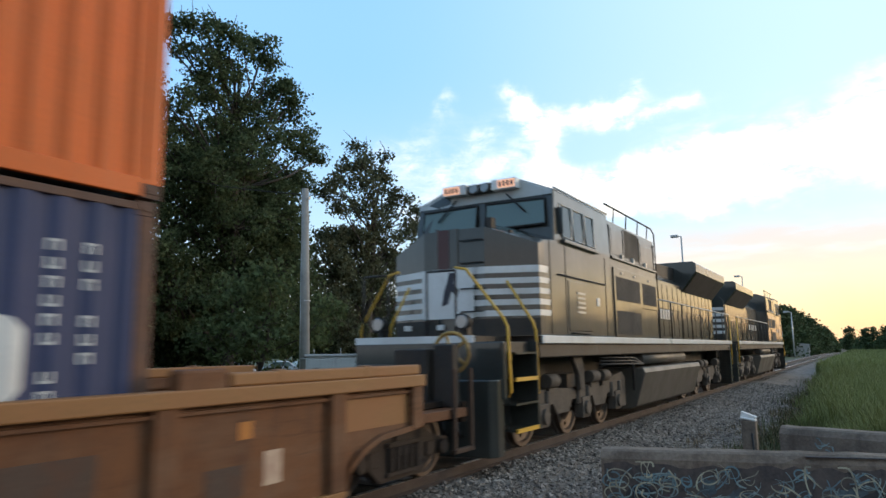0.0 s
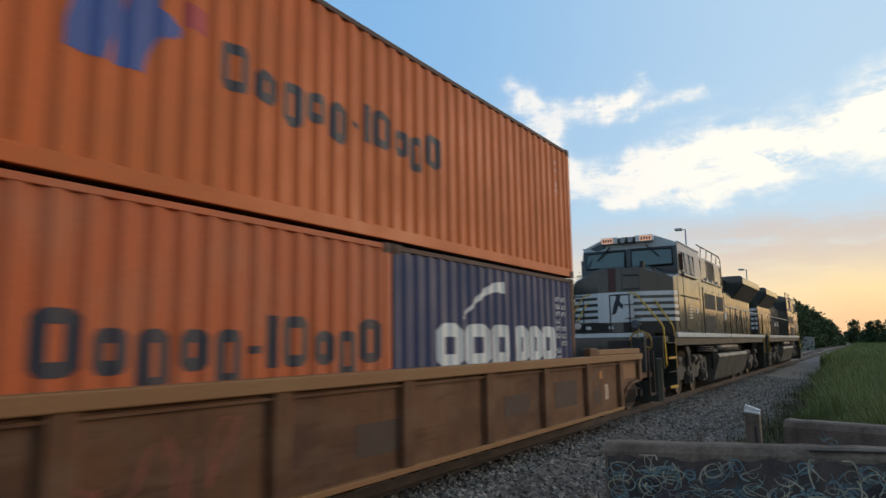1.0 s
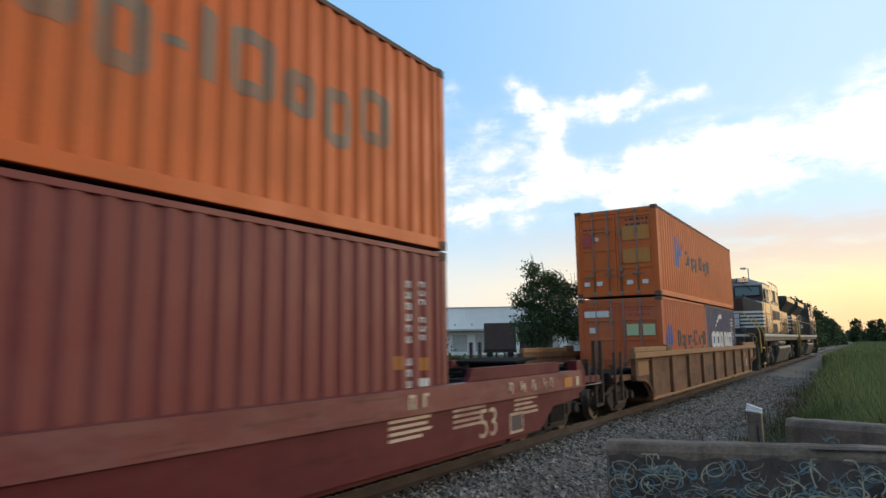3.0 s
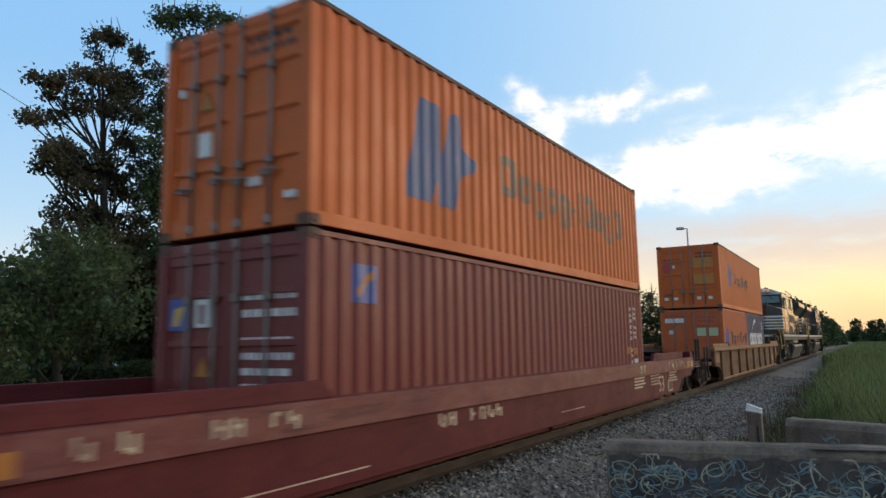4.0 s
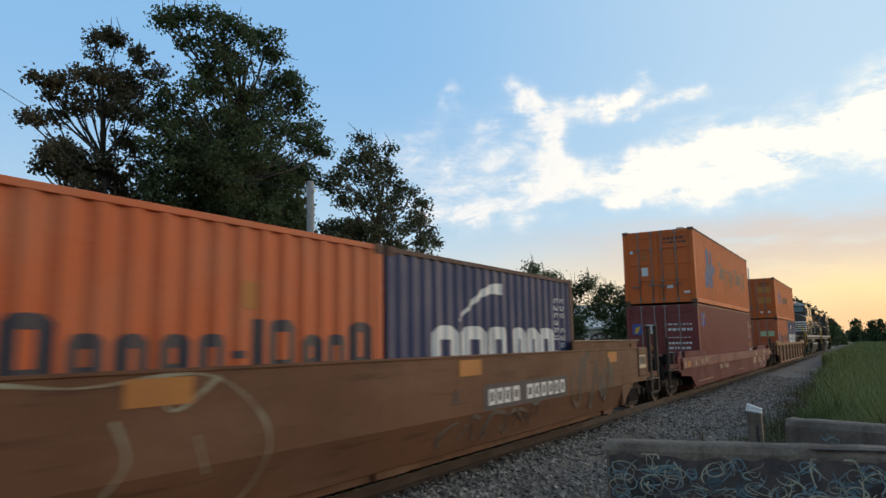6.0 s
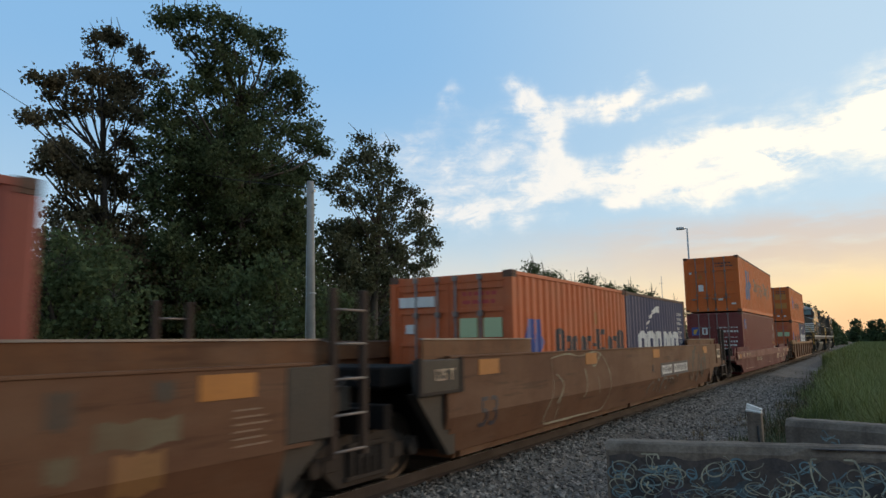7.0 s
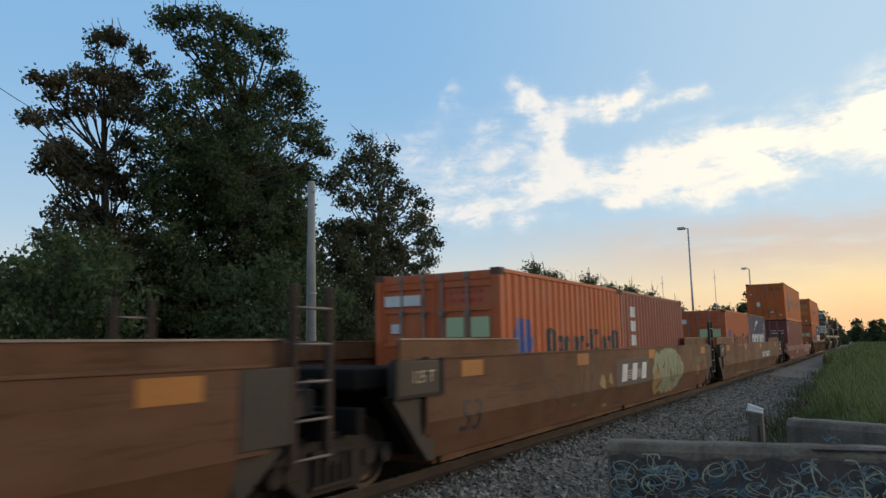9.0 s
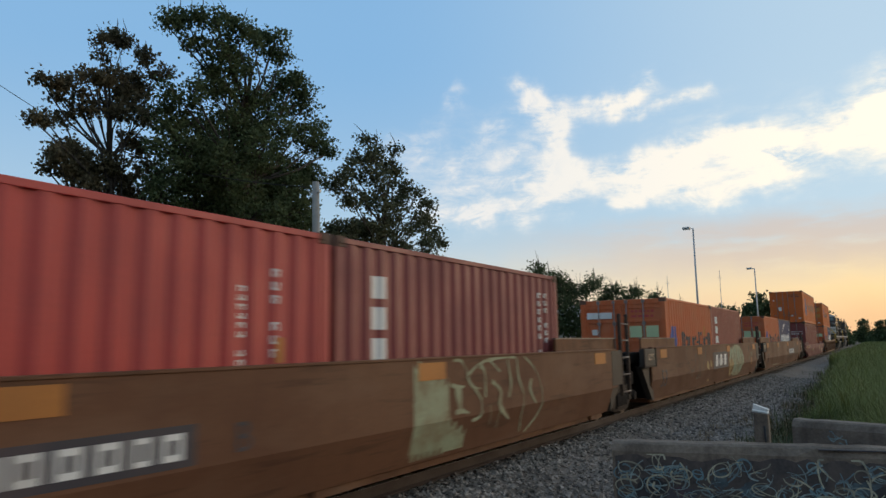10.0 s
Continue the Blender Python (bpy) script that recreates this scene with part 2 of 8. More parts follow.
BROWGREY = material("pale_grey_cab_paint", (0.38, 0.40, 0.39), 0.4, stain=(0.26, 0.26, 0.24), stain_amount=0.4, streak=0.3, vary=0.06, bump=0.01)
LOCO_WHITE = material("white_stripe_paint", (0.62, 0.63, 0.62), 0.35, stain=(0.40, 0.39, 0.36), stain_amount=0.4, streak=0.2, vary=0.05, bump=0.01, coat=0.2)
MESH = material("black_screen", (0.022, 0.020, 0.018), 0.8, vary=0.4, grain=90, bump=0.3)
YELLOW = material("yellow_rail_paint", (0.58, 0.33, 0.03), 0.45, stain=(0.45, 0.26, 0.05), stain_amount=0.4, vary=0.1, bump=0.03)
GALV = material("galvanised_steel", (0.42, 0.43, 0.43), 0.5, 0.5, stain=(0.30, 0.27, 0.24), stain_amount=0.4, vary=0.1, bump=0.05)
GASKET = material("grey_rod_steel", (0.22, 0.19, 0.17), 0.5, 0.3, stain=RUST, stain_amount=0.5, vary=0.15, bump=0.08)
WHITE = material("white_marking_paint", (0.66, 0.65, 0.62), 0.55, stain=(0.42, 0.38, 0.34), stain_amount=0.5, streak=0.3, vary=0.06, bump=0.02)
DARKMARK = material("dark_marking_paint", (0.022, 0.022, 0.034), 0.55, stain=(0.12, 0.07, 0.06), stain_amount=0.4, vary=0.1, bump=0.02)
BLUEMARK = material("blue_marking_paint", (0.035, 0.075, 0.28), 0.5, stain=(0.09, 0.11, 0.26), stain_amount=0.4, vary=0.1, bump=0.02)
REDMARK = material("red_marking_paint", (0.42, 0.05, 0.045), 0.55, vary=0.1, bump=0.02)
DULLRED = material("faded_red_spray_paint", (0.22, 0.05, 0.032), 0.7, stain=(0.13, 0.05, 0.025), stain_amount=0.8, vary=0.15, bump=0.02, blotch=5)
FADEDYELLOW = material("faded_yellow_label_film", (0.46, 0.19, 0.035), 0.6, stain=(0.50, 0.13, 0.03), stain_amount=0.6, vary=0.1, bump=0.02, blotch=4)
AMBER = material("amber_reflector", (0.40, 0.14, 0.016), 0.55, stain=(0.26, 0.10, 0.025), stain_amount=0.5, vary=0.1, bump=0.03)
CREAM = material("cream_marking_paint", (0.52, 0.40, 0.28), 0.6, stain=(0.24, 0.10, 0.08), stain_amount=0.8, vary=0.1, bump=0.02)
SPRAY = material("pale_green_spray_paint", (0.27, 0.29, 0.175), 0.65, stain=(0.19, 0.125, 0.06), stain_amount=0.75, streak=0.35, vary=0.18, bump=0.02, blotch=3.2)
SPRAYMINT = material("mint_spray_paint", (0.235, 0.29, 0.195), 0.65, stain=(0.20, 0.19, 0.10), stain_amount=0.7, vary=0.15, bump=0.02, blotch=5)
SPRAYGREY = material("pale_grey_spray_paint", (0.24, 0.22, 0.15), 0.65, stain=(0.15, 0.08, 0.04), stain_amount=0.8, vary=0.15, bump=0.02, blotch=4)
SPRAYYELLOW = material("yellowed_spray_paint", (0.29, 0.19, 0.065), 0.65, stain=(0.2, 0.11, 0.04), stain_amount=0.6, vary=0.15, bump=0.02)
SPRAYOLIVE = material("olive_spray_paint", (0.135, 0.105, 0.058), 0.65, stain=(0.12, 0.065, 0.032), stain_amount=0.6, vary=0.15, bump=0.02)
SPRAYDARK = material("dull_dark_spray_paint", (0.058, 0.044, 0.032), 0.7, stain=(0.12, 0.058, 0.028), stain_amount=0.6, vary=0.15, bump=0.02)
DARKCOAT = material("dark_worn_wall_paint", (0.062, 0.050, 0.048), 0.85, stain=(0.12, 0.095, 0.08), stain_amount=0.7, streak=0.4, vary=0.3, bump=0.2, blotch=4)
SOOT = material("dark_wall_stain", (0.035, 0.032, 0.034), 0.9, stain=(0.07, 0.06, 0.06), stain_amount=0.6, vary=0.3, bump=0.1, blotch=6)
PALEBLUE = material("pale_blue_wall_spray_paint", (0.24, 0.31, 0.30), 0.8, stain=(0.08, 0.10, 0.11), stain_amount=0.8, vary=0.2, bump=0.05, blotch=5)
CHALK = material("pale_wall_spray_paint", (0.42, 0.39, 0.28), 0.8, stain=(0.08, 0.075, 0.07), stain_amount=0.9, vary=0.2, bump=0.05, blotch=3)
DULLCYAN = material("washed_out_blue_wall_paint", (0.075, 0.105, 0.12), 0.85, stain=(0.06, 0.055, 0.055), stain_amount=0.9, vary=0.3, bump=0.05, blotch=6)
CYAN = material("blue_wall_spray_paint", (0.13, 0.22, 0.25), 0.75, stain=(0.11, 0.13, 0.14), stain_amount=0.8, vary=0.2, bump=0.05, blotch=3)
GREENLABEL = material("pale_green_label", (0.42, 0.50, 0.28), 0.5, vary=0.06, bump=0.0)
# The teal in this base colour stands for sky mirrored in the panes.
GLASS = material("sky_toned_glass", (0.10, 0.145, 0.135), 0.06, vary=0.03, bump=0.0, coat=0.2)
SIDEGLASS = material("dark_side_glass", (0.02, 0.024, 0.024), 0.08, vary=0.03, bump=0.0)
FADEDMARK = material("faded_grey_marking_paint", (0.20, 0.13, 0.085), 0.6, stain=(0.34, 0.12, 0.05), stain_amount=0.5, vary=0.1, bump=0.02)
DULLBLUE = material("faded_blue_marking_paint", (0.06, 0.10, 0.22), 0.55, stain=(0.16, 0.15, 0.2), stain_amount=0.4, vary=0.1, bump=0.02)
LENS = material("lamp_lens", (0.20, 0.21, 0.22), 0.08, 0.6, vary=0.03, bump=0.0)
NUMBERGLOW = material("lit_number_glass", (1.0, 0.50, 0.30), 0.3, vary=0.03, bump=0.0, emit=0.55)
SIGNALGLOW = material("red_signal_lens", (1.0, 0.12, 0.03), 0.3, vary=0.02, bump=0.0, emit=9.0)
RAIL = material("rusty_rail_steel", (0.05, 0.033, 0.026), 0.8, 0.0, stain=(0.035, 0.024, 0.02), stain_amount=0.5, vary=0.2, bump=0.15)
RAILTOP = material("polished_rail_head", (0.42, 0.40, 0.38), 0.28, 0.9, vary=0.05, bump=0.02)
TIE = material("weathered_tie_wood", (0.075, 0.055, 0.042), 0.9, stain=(0.13, 0.105, 0.085), stain_amount=0.6, vary=0.3, bump=0.5, per_object=0.3)
BALLAST = material("grey_gravel_bed", (0.122, 0.102, 0.087), 0.9, stain=(0.055, 0.045, 0.037), stain_amount=0.6, vary=0.55, grain=22, blotch=0.6, bump=0.9)
STONE = material("crushed_grey_stone", (0.182, 0.157, 0.135), 0.85, stain=(0.085, 0.068, 0.056), stain_amount=0.4, vary=0.35, bump=0.3, per_island=0.7)
EARTH = material("grassy_ground", (0.045, 0.062, 0.018), 0.95, stain=(0.085, 0.07, 0.04), stain_amount=0.5, vary=0.45, grain=9, blotch=0.08, bump=0.8)
BLADE = material("grass_blades", (0.140, 0.172, 0.050), 0.7, stain=(0.15, 0.15, 0.05), stain_amount=0.5, blotch=0.25, vary=0.2, bump=0.0, per_island=0.35, thin=0.25)
WEED = material("dark_weed_leaves", (0.060, 0.075, 0.030), 0.8, stain=(0.09, 0.06, 0.03), stain_amount=0.5, blotch=0.6, vary=0.2, bump=0.0, per_island=0.4, thin=0.25)
DRYBLADE = material("dry_weed_stems", (0.16, 0.11, 0.055), 0.8, vary=0.3, bump=0.0, per_island=0.4)
CONCRETE = material("weathered_concrete", (0.195, 0.152, 0.118), 0.9, stain=(0.070, 0.055, 0.045), stain_amount=0.75, streak=0.45, vary=0.2, bump=0.4, blotch=2.2, shine=0.2)
BARK = material("dark_bark", (0.052, 0.042, 0.034), 0.95, stain=(0.04, 0.032, 0.026), stain_amount=0.6, vary=0.35, bump=0.6)
LEAF = material("dark_green_leaves", (0.080, 0.108, 0.054), 0.8, stain=(0.055, 0.06, 0.02), stain_amount=0.4, blotch=0.35, vary=0.2, bump=0.0, per_island=0.45, shine=0.15, thin=0.42)
LEAF_DRY = material("browning_leaves", (0.115, 0.102, 0.064), 0.8, stain=(0.12, 0.07, 0.03), stain_amount=0.45, blotch=0.4, vary=0.2, bump=0.0, per_island=0.45, shine=0.15, thin=0.42)
LEAF_LIGHT = material("mid_green_leaves", (0.095, 0.125, 0.058), 0.8, stain=(0.07, 0.09, 0.03), stain_amount=0.4, blotch=0.5, vary=0.2, bump=0.0, per_island=0.4, shine=0.15, thin=0.42)
LEAF_GREY = material("dusty_green_leaves", (0.098, 0.110, 0.066), 0.8, stain=(0.085, 0.075, 0.035), stain_amount=0.4, blotch=0.4, vary=0.2, bump=0.0, per_island=0.45, shine=0.2, thin=0.42)
LEAF_FAR = material("distant_leaves", (0.060, 0.086, 0.038), 0.7, vary=0.2, bump=0.0, per_island=0.4, shine=0.15, thin=0.2)
POLEWOOD = material("grey_pole_wood", (0.27, 0.26, 0.24), 0.85, stain=(0.17, 0.155, 0.14), stain_amount=0.6, streak=0.5, vary=0.15, bump=0.2)
CABINET = material("grey_cabinet_paint", (0.40, 0.41, 0.40), 0.5, stain=(0.28, 0.27, 0.25), stain_amount=0.4, streak=0.3, vary=0.06, bump=0.03)
SHED = material("white_wall_sheet", (0.84, 0.84, 0.83), 0.6, stain=(0.52, 0.52, 0.52), stain_amount=0.4, streak=0.25, vary=0.05, bump=0.05, blotch=0.1)
CARPAINT = material("light_car_paint", (0.55, 0.56, 0.57), 0.25, vary=0.04, bump=0.0, coat=0.6, per_object=0.3)
YARDCAR = material("dark_brown_car_paint", (0.055, 0.03, 0.028), 0.7, stain=(0.09, 0.06, 0.05), stain_amount=0.5, vary=0.2, bump=0.1)
SCORCH = material("dark_brown_stain", (0.055, 0.032, 0.022), 0.75, stain=(0.09, 0.04, 0.02), stain_amount=0.6, vary=0.25, bump=0.05, blotch=5)
# Rust and dirt, with the shadow lines of the container gaps painted in.
RIM_RUST_SHADE = material("rusted_shaded_rim", (0.085, 0.045, 0.032), 0.75, stain=(0.16, 0.08, 0.045), stain_amount=0.6, vary=0.3, bump=0.15, blotch=3.0)
MURK = material("murky_violet_wall_paint", (0.075, 0.042, 0.052), 0.8, stain=(0.06, 0.075, 0.085), stain_amount=0.7, vary=0.3, bump=0.05, blotch=4)
RUBBER = material("black_rubber", (0.02, 0.02, 0.02), 0.85, vary=0.2, bump=0.1)
WIRE = material("black_cable", (0.02, 0.02, 0.02), 0.7, vary=0.1, bump=0.0)


# ---- mesh helpers ----
class Shape:
    """Collects simple solids into one mesh."""

    def __init__(self):
        self.v, self.f, self.s = [], [], []

    def add(self, verts, faces, smooth=False):
        n = len(self.v)
        self.v += [tuple(p) for p in verts]
        self.f += [tuple(i + n for i in f) for f in faces]
        self.s += [smooth] * len(faces)
        return self

    def box(self, x0, x1, y0, y1, z0, z1):
        v = [(x, y, z) for z in (z0, z1) for y in (y0, y1) for x in (x0, x1)]
        return self.add(v, [(0, 2, 3, 1), (4, 5, 7, 6), (0, 1, 5, 4), (2, 6, 7, 3), (0, 4, 6, 2), (1, 3, 7, 5)])

    def prism(self, pts, axis, a, b):
        """A 2D outline swept along an axis: 'x' takes (y, z), 'y' takes (x, z), 'z' takes (x, y)."""
        place = {"x": lambda p, q: (q, p[0], p[1]), "y": lambda p, q: (p[0], q, p[1]), "z": lambda p, q: (p[0], p[1], q)}[axis]
        n = len(pts)
        v = [place(p, a) for p in pts] + [place(p, b) for p in pts]
        area = sum(pts[i][0] * pts[(i + 1) % n][1] - pts[(i + 1) % n][0] * pts[i][1] for i in range(n))
        flip = (area > 0) != (axis == "y")
        if b < a:
            flip = not flip
        caps = [tuple(range(n)), tuple(range(2 * n - 1, n - 1, -1))]
        sides = [(i, i + n, (i + 1) % n + n, (i + 1) % n) for i in range(n)]
        faces = caps + sides
        if flip:
            faces = [tuple(reversed(f)) for f in faces]
        return self.add(v, faces)

    def tube(self, pts, radii, seg=8, cap=True):
        """A round bar along points."""
        pts = [Vector(p) for p in pts]
        if not hasattr(radii, "__len__"):
            radii = [radii] * len(pts)
        v, f = [], []
        up = Vector((0, 0, 1))
        for i, p in enumerate(pts):
            d = (pts[min(i + 1, len(pts) - 1)] - pts[max(i - 1, 0)])
            d = d.normalized() if d.length > 1e-9 else Vector((0, 0, 1))
            side = d.cross(up)
            side = side.normalized() if side.length > 0.05 else d.cross(Vector((1, 0, 0))).normalized()
            other = d.cross(side)
            for k in range(seg):
                a = 2 * math.pi * k / seg
                v.append(p + radii[i] * (math.cos(a) * side + math.sin(a) * other))
        for i in range(len(pts) - 1):
            for k in range(seg):
                k2 = (k + 1) % seg
                f.append((i * seg + k, i * seg + k2, (i + 1) * seg + k2, (i + 1) * seg + k))
        self.add(v, f, True)
        if cap:
            n = len(self.v) - len(v)
            last = n + (len(pts) - 1) * seg
            self.f += [tuple(n + k for k in reversed(range(seg))), tuple(last + k for k in range(seg))]
            self.s += [False, False]
        return self

    def wheel(self, cx, cy, cz, profile, seg=28):
        """A turned solid about the x axis; profile of (x, radius)."""
        v, f = [], []
        for x, r in profile:
            for k in range(seg):
                a = 2 * math.pi * k / seg
                v.append((cx + x, cy + r * math.cos(a), cz + r * math.sin(a)))
        for i in range(len(profile) - 1):
            for k in range(seg):
                k2 = (k + 1) % seg
                f.append((i * seg + k, i * seg + k2, (i + 1) * seg + k2, (i + 1) * seg + k))
        f.append(tuple(range(seg)))
        f.append(tuple(reversed(range((len(profile) - 1) * seg, len(profile) * seg))))
        return self.add(v, f, False)

    def mesh(self, name, mat):
        me = bpy.data.meshes.new(name)
        me.from_pydata(self.v, [], self.f)
        me.polygons.foreach_set("use_smooth", self.s)
        me.materials.append(mat)
        me.update()
        return me


def part(name, shape, mat, parent, label="", bevel=0.0):
    ob = new(name, shape.mesh(name, mat))
    ob.parent = parent
    if label:
        tagged(ob, label)
    if bevel:
        m = ob.modifiers.new("bevel", "BEVEL")
        m.width, m.segments, m.limit_method, m.angle_limit = bevel, 2, "ANGLE", radians(40)
    return ob


def share(ob, m=None, parent=None):
    """Another part on the same mesh."""
    o = ob.copy()
    scene.collection.objects.link(o)
    if parent is not None:
        o.parent = parent
    if m is not None:
        o.matrix_basis = m
    return o


def thing(name, label, category, group=""):
    return tagged(new(name), label, category, group)


def bar(a, b, r, seg=8):
    return Shape().tube([a, b], r, seg)


def text_part(name, body, size, mat, parent, m, label=""):
    """Raised flat lettering in the built-in font, lying in the plane of m."""
    c = bpy.data.curves.new(name, "FONT")
    c.body, c.size, c.extrude, c.align_x, c.align_y = body, size, 0.002, "CENTER", "CENTER"
    tmp = bpy.data.objects.new(name, c)
    me = bpy.data.meshes.new_from_object(tmp)
    bpy.data.objects.remove(tmp)
    me.materials.clear()
    me.materials.append(mat)
    ob = new(name, me)
    ob.parent = parent
    ob.matrix_basis = m
    if label:
        tagged(ob, label)
    return ob


def side_face(x, y, z):
    """Pose for lettering on a face that looks to +x, reading towards +y."""
    return Matrix.Translation((x, y, z)) @ Matrix(((0, 0, 1, 0), (1, 0, 0, 0), (0, 1, 0, 0), (0, 0, 0, 1)))


def ribbon(shape, pts, width, x):
    """A flat painted stroke through (y, z) points on a face at x that looks to +x."""
    v, f = [], []
    n = len(pts)
    for i, (y, z) in enumerate(pts):
        a, b = pts[max(i - 1, 0)], pts[min(i + 1, n - 1)]
        dy, dz = b[0] - a[0], b[1] - a[1]
        l = math.hypot(dy, dz) or 1
        w = width * (0.72 + 0.28 * math.sin(0.33 * i + y * 3))
        xx = x(y, z) if callable(x) else x
        v += [(xx, y - dz / l * w / 2, z + dy / l * w / 2), (xx, y + dz / l * w / 2, z - dy / l * w / 2)]
    for i in range(n - 1):
        f.append((2 * i, 2 * i + 1, 2 * i + 3, 2 * i + 2))
    return shape.add(v, f)


def scribble(rng, y0, y1, z0, z1, count, x, width):
    """Loose looping sprayed strokes in a field of a side face, one shape a stroke."""
    out = []
    for i in range(count):
        s = Shape()
        cy = y0 + (y1 - y0) * (i + 0.5) / count + rng.uniform(-0.1, 0.1) * (y1 - y0) / count
        cz = rng.uniform(z0 + (z1 - z0) * 0.35, z1 - (z1 - z0) * 0.35)
        ry, rz = (y1 - y0) / count * rng.uniform(0.35, 0.75), (z1 - z0) * rng.uniform(0.25, 0.48)
        a0, span = rng.uniform(0, 6.28), rng.uniform(2.5, 6.5)
        k1, k2 = rng.uniform(0.7, 1.6), rng.uniform(0, 6.28)
        pts = []
        for j in range(26):
            a = a0 + span * j / 25
            pts.append((cy + ry * math.cos(a) + 0.25 * ry * math.sin(2 * k1 * a + k2), max(z0, min(z1, cz + rz * math.sin(a * k1)))))
        lift = 0.0006 * i
        ribbon(s, pts, width, (lambda yy, zz, q=lift: x(yy, zz) + q) if callable(x) else x + lift)
        out.append(s)
    return out


def strokes(shapes, mat, parent, label):
    for s in shapes:
        part("graffiti_stroke", s, mat, parent, label)


# ---- containers ----
H_BOX, W_BOX = 2.591, 2.438
PITCH, DEPTH = 0.278, 0.036


def groove(y):
    """How far the corrugated side lies in from its outer face at y."""
    p = (y % PITCH) / PITCH
    if p < 0.26:
        return 0.0
    if p < 0.50:
        return DEPTH * (p - 0.26) / 0.24
    if p < 0.76:
        return DEPTH
    return DEPTH * (1 - (p - 0.76) / 0.24)


def breaks(a, b):
    ys = {a, b}
    i = math.floor(a / PITCH)
    while i * PITCH <= b:
        for q in (0.0, 0.26, 0.50, 0.76):
            y = (i + q) * PITCH
            if a < y < b:
                ys.add(y)
        i += 1
    return sorted(ys)


def painted(shape, band, x0):
    """Paint on the corrugated side: band is a list of (y, low, high), followed over the ribs."""
    a, b = band[0][0], band[-1][0]
    ys = sorted(set(breaks(a, b)) | {p[0] for p in band})
    rows = []
    for y in ys:
        for (ya, la, ha), (yb, lb, hb) in zip(band, band[1:]):
            if ya <= y <= yb:
                t = (y - ya) / (yb - ya) if yb > ya else 0
                rows.append((y, la + (lb - la) * t, ha + (hb - ha) * t))
                break
    v, f = [], []
    for y, lo, hi in rows:
        x = x0 - groove(y) + 0.004
        v += [(x, y, lo), (x, y, hi)]
    for i in range(len(rows) - 1):
        f.append((2 * i, 2 * i + 2, 2 * i + 3, 2 * i + 1))
    return shape.add(v, f)


def block(y0, y1, z0, z1):
    return [(y0, z0, z1), (y1, z0, z1)]


def container(label, length, mat, rim=None, group="freight containers"):
    """A steel box container: y runs from the door end at 0 to the closed end, z from its floor."""
    c = thing("shipping_container", label, "container", group)
    hw, L, H = W_BOX / 2, length, H_BOX
    fr = Shape()
    for sx in (-1, 1):
        for y0, y1 in ((0.0, 0.16), (L - 0.14, L)):
            fr.box(min(sx * hw, sx * (hw - 0.13)), max(sx * hw, sx * (hw - 0.13)), y0, y1, 0.118, H - 0.118)
        part("top_rail", Shape().box(*sorted((sx * (hw - 0.006), sx * (hw - 0.07))), 0.16, L - 0.14, H - 0.075, H - 0.012), rim or mat, c, bevel=0.006)
        fr.box(min(sx * (hw - 0.006), sx * (hw - 0.06)), max(sx * (hw - 0.006), sx * (hw - 0.06)), 0.16, L - 0.14, 0.012, 0.165)
    for y0, y1, z0, z1 in ((0.02, 0.12, H - 0.17, H - 0.03), (0.02, 0.14, 0.02, 0.15), (L - 0.12, L - 0.02, H - 0.12, H - 0.03), (L - 0.12, L - 0.02, 0.02, 0.15)):
        fr.box(-hw + 0.13, hw - 0.13, y0, y1, z0, z1)
    part("frame", fr, mat, c, bevel=0.008)
    cast = Shape().box(-0.089, 0.089, -0.081, 0.081, -0.059, 0.059).box(-0.098, 0.098, -0.045, 0.045, -0.022, 0.022)
    first = None
    for sx in (-1, 1):
        for y in (0.086, L - 0.086):
            for z in (0.059, H - 0.059):
                m = pose(sx * (hw - 0.084), y, z)
                if first is None:
                    first = part("corner_casting", cast, RIM_RUST_SHADE, c)
                    first.matrix_basis = m
                else:
                    share(first, m)
    for sx in (-1, 1):
        s = Shape()
        ys = breaks(0.16, L - 0.14)
        v, f = [], []
        for y in ys:
            x = sx * (hw - 0.012 - groove(y))
            v += [(x, y, 0.165), (x, y, H - 0.075)]
        for i in range(len(ys) - 1):
            q = (2 * i, 2 * i + 2, 2 * i + 3, 2 * i + 1)
            f.append(q if sx > 0 else tuple(reversed(q)))
        s.add(v, f)
        part("side_panel", s, mat, c)
    roof = Shape()
    v, f = [], []
    ys = breaks(0.12, L - 0.12)
    for y in ys:
        z = H - 0.012 - 0.5 * groove(y)
        v += [(-hw + 0.06, y, z), (hw - 0.06, y, z)]
    for i in range(len(ys) - 1):
        f.append((2 * i, 2 * i + 1, 2 * i + 3, 2 * i + 2))
    roof.add(v, f)
    part("roof", roof, mat, c)
    part("floor", Shape().box(-hw + 0.06, hw - 0.06, 0.14, L - 0.12, 0.05, 0.15), GASKET, c)
    end = Shape()
    v, f = [], []
    xs = breaks(-hw + 0.13 + 2, hw - 0.13 + 2)
    for x in xs:
        v += [(x - 2, L - 0.03 - 1.2 * groove(x), 0.15), (x - 2, L - 0.03 - 1.2 * groove(x), H - 0.12)]
    for i in range(len(xs) - 1):
        f.append((2 * i, 2 * i + 1, 2 * i + 3, 2 * i + 2))
    part("end_panel", end.add(v, f), mat, c)
    rod = Shape().tube([(0, 0, 0.03), (0, 0, H - 0.08)], 0.019, 8)
    for z in (0.07, 0.75, 1.85, H - 0.13):
        rod.box(-0.045, 0.045, -0.03, 0.03, z, z + 0.09)
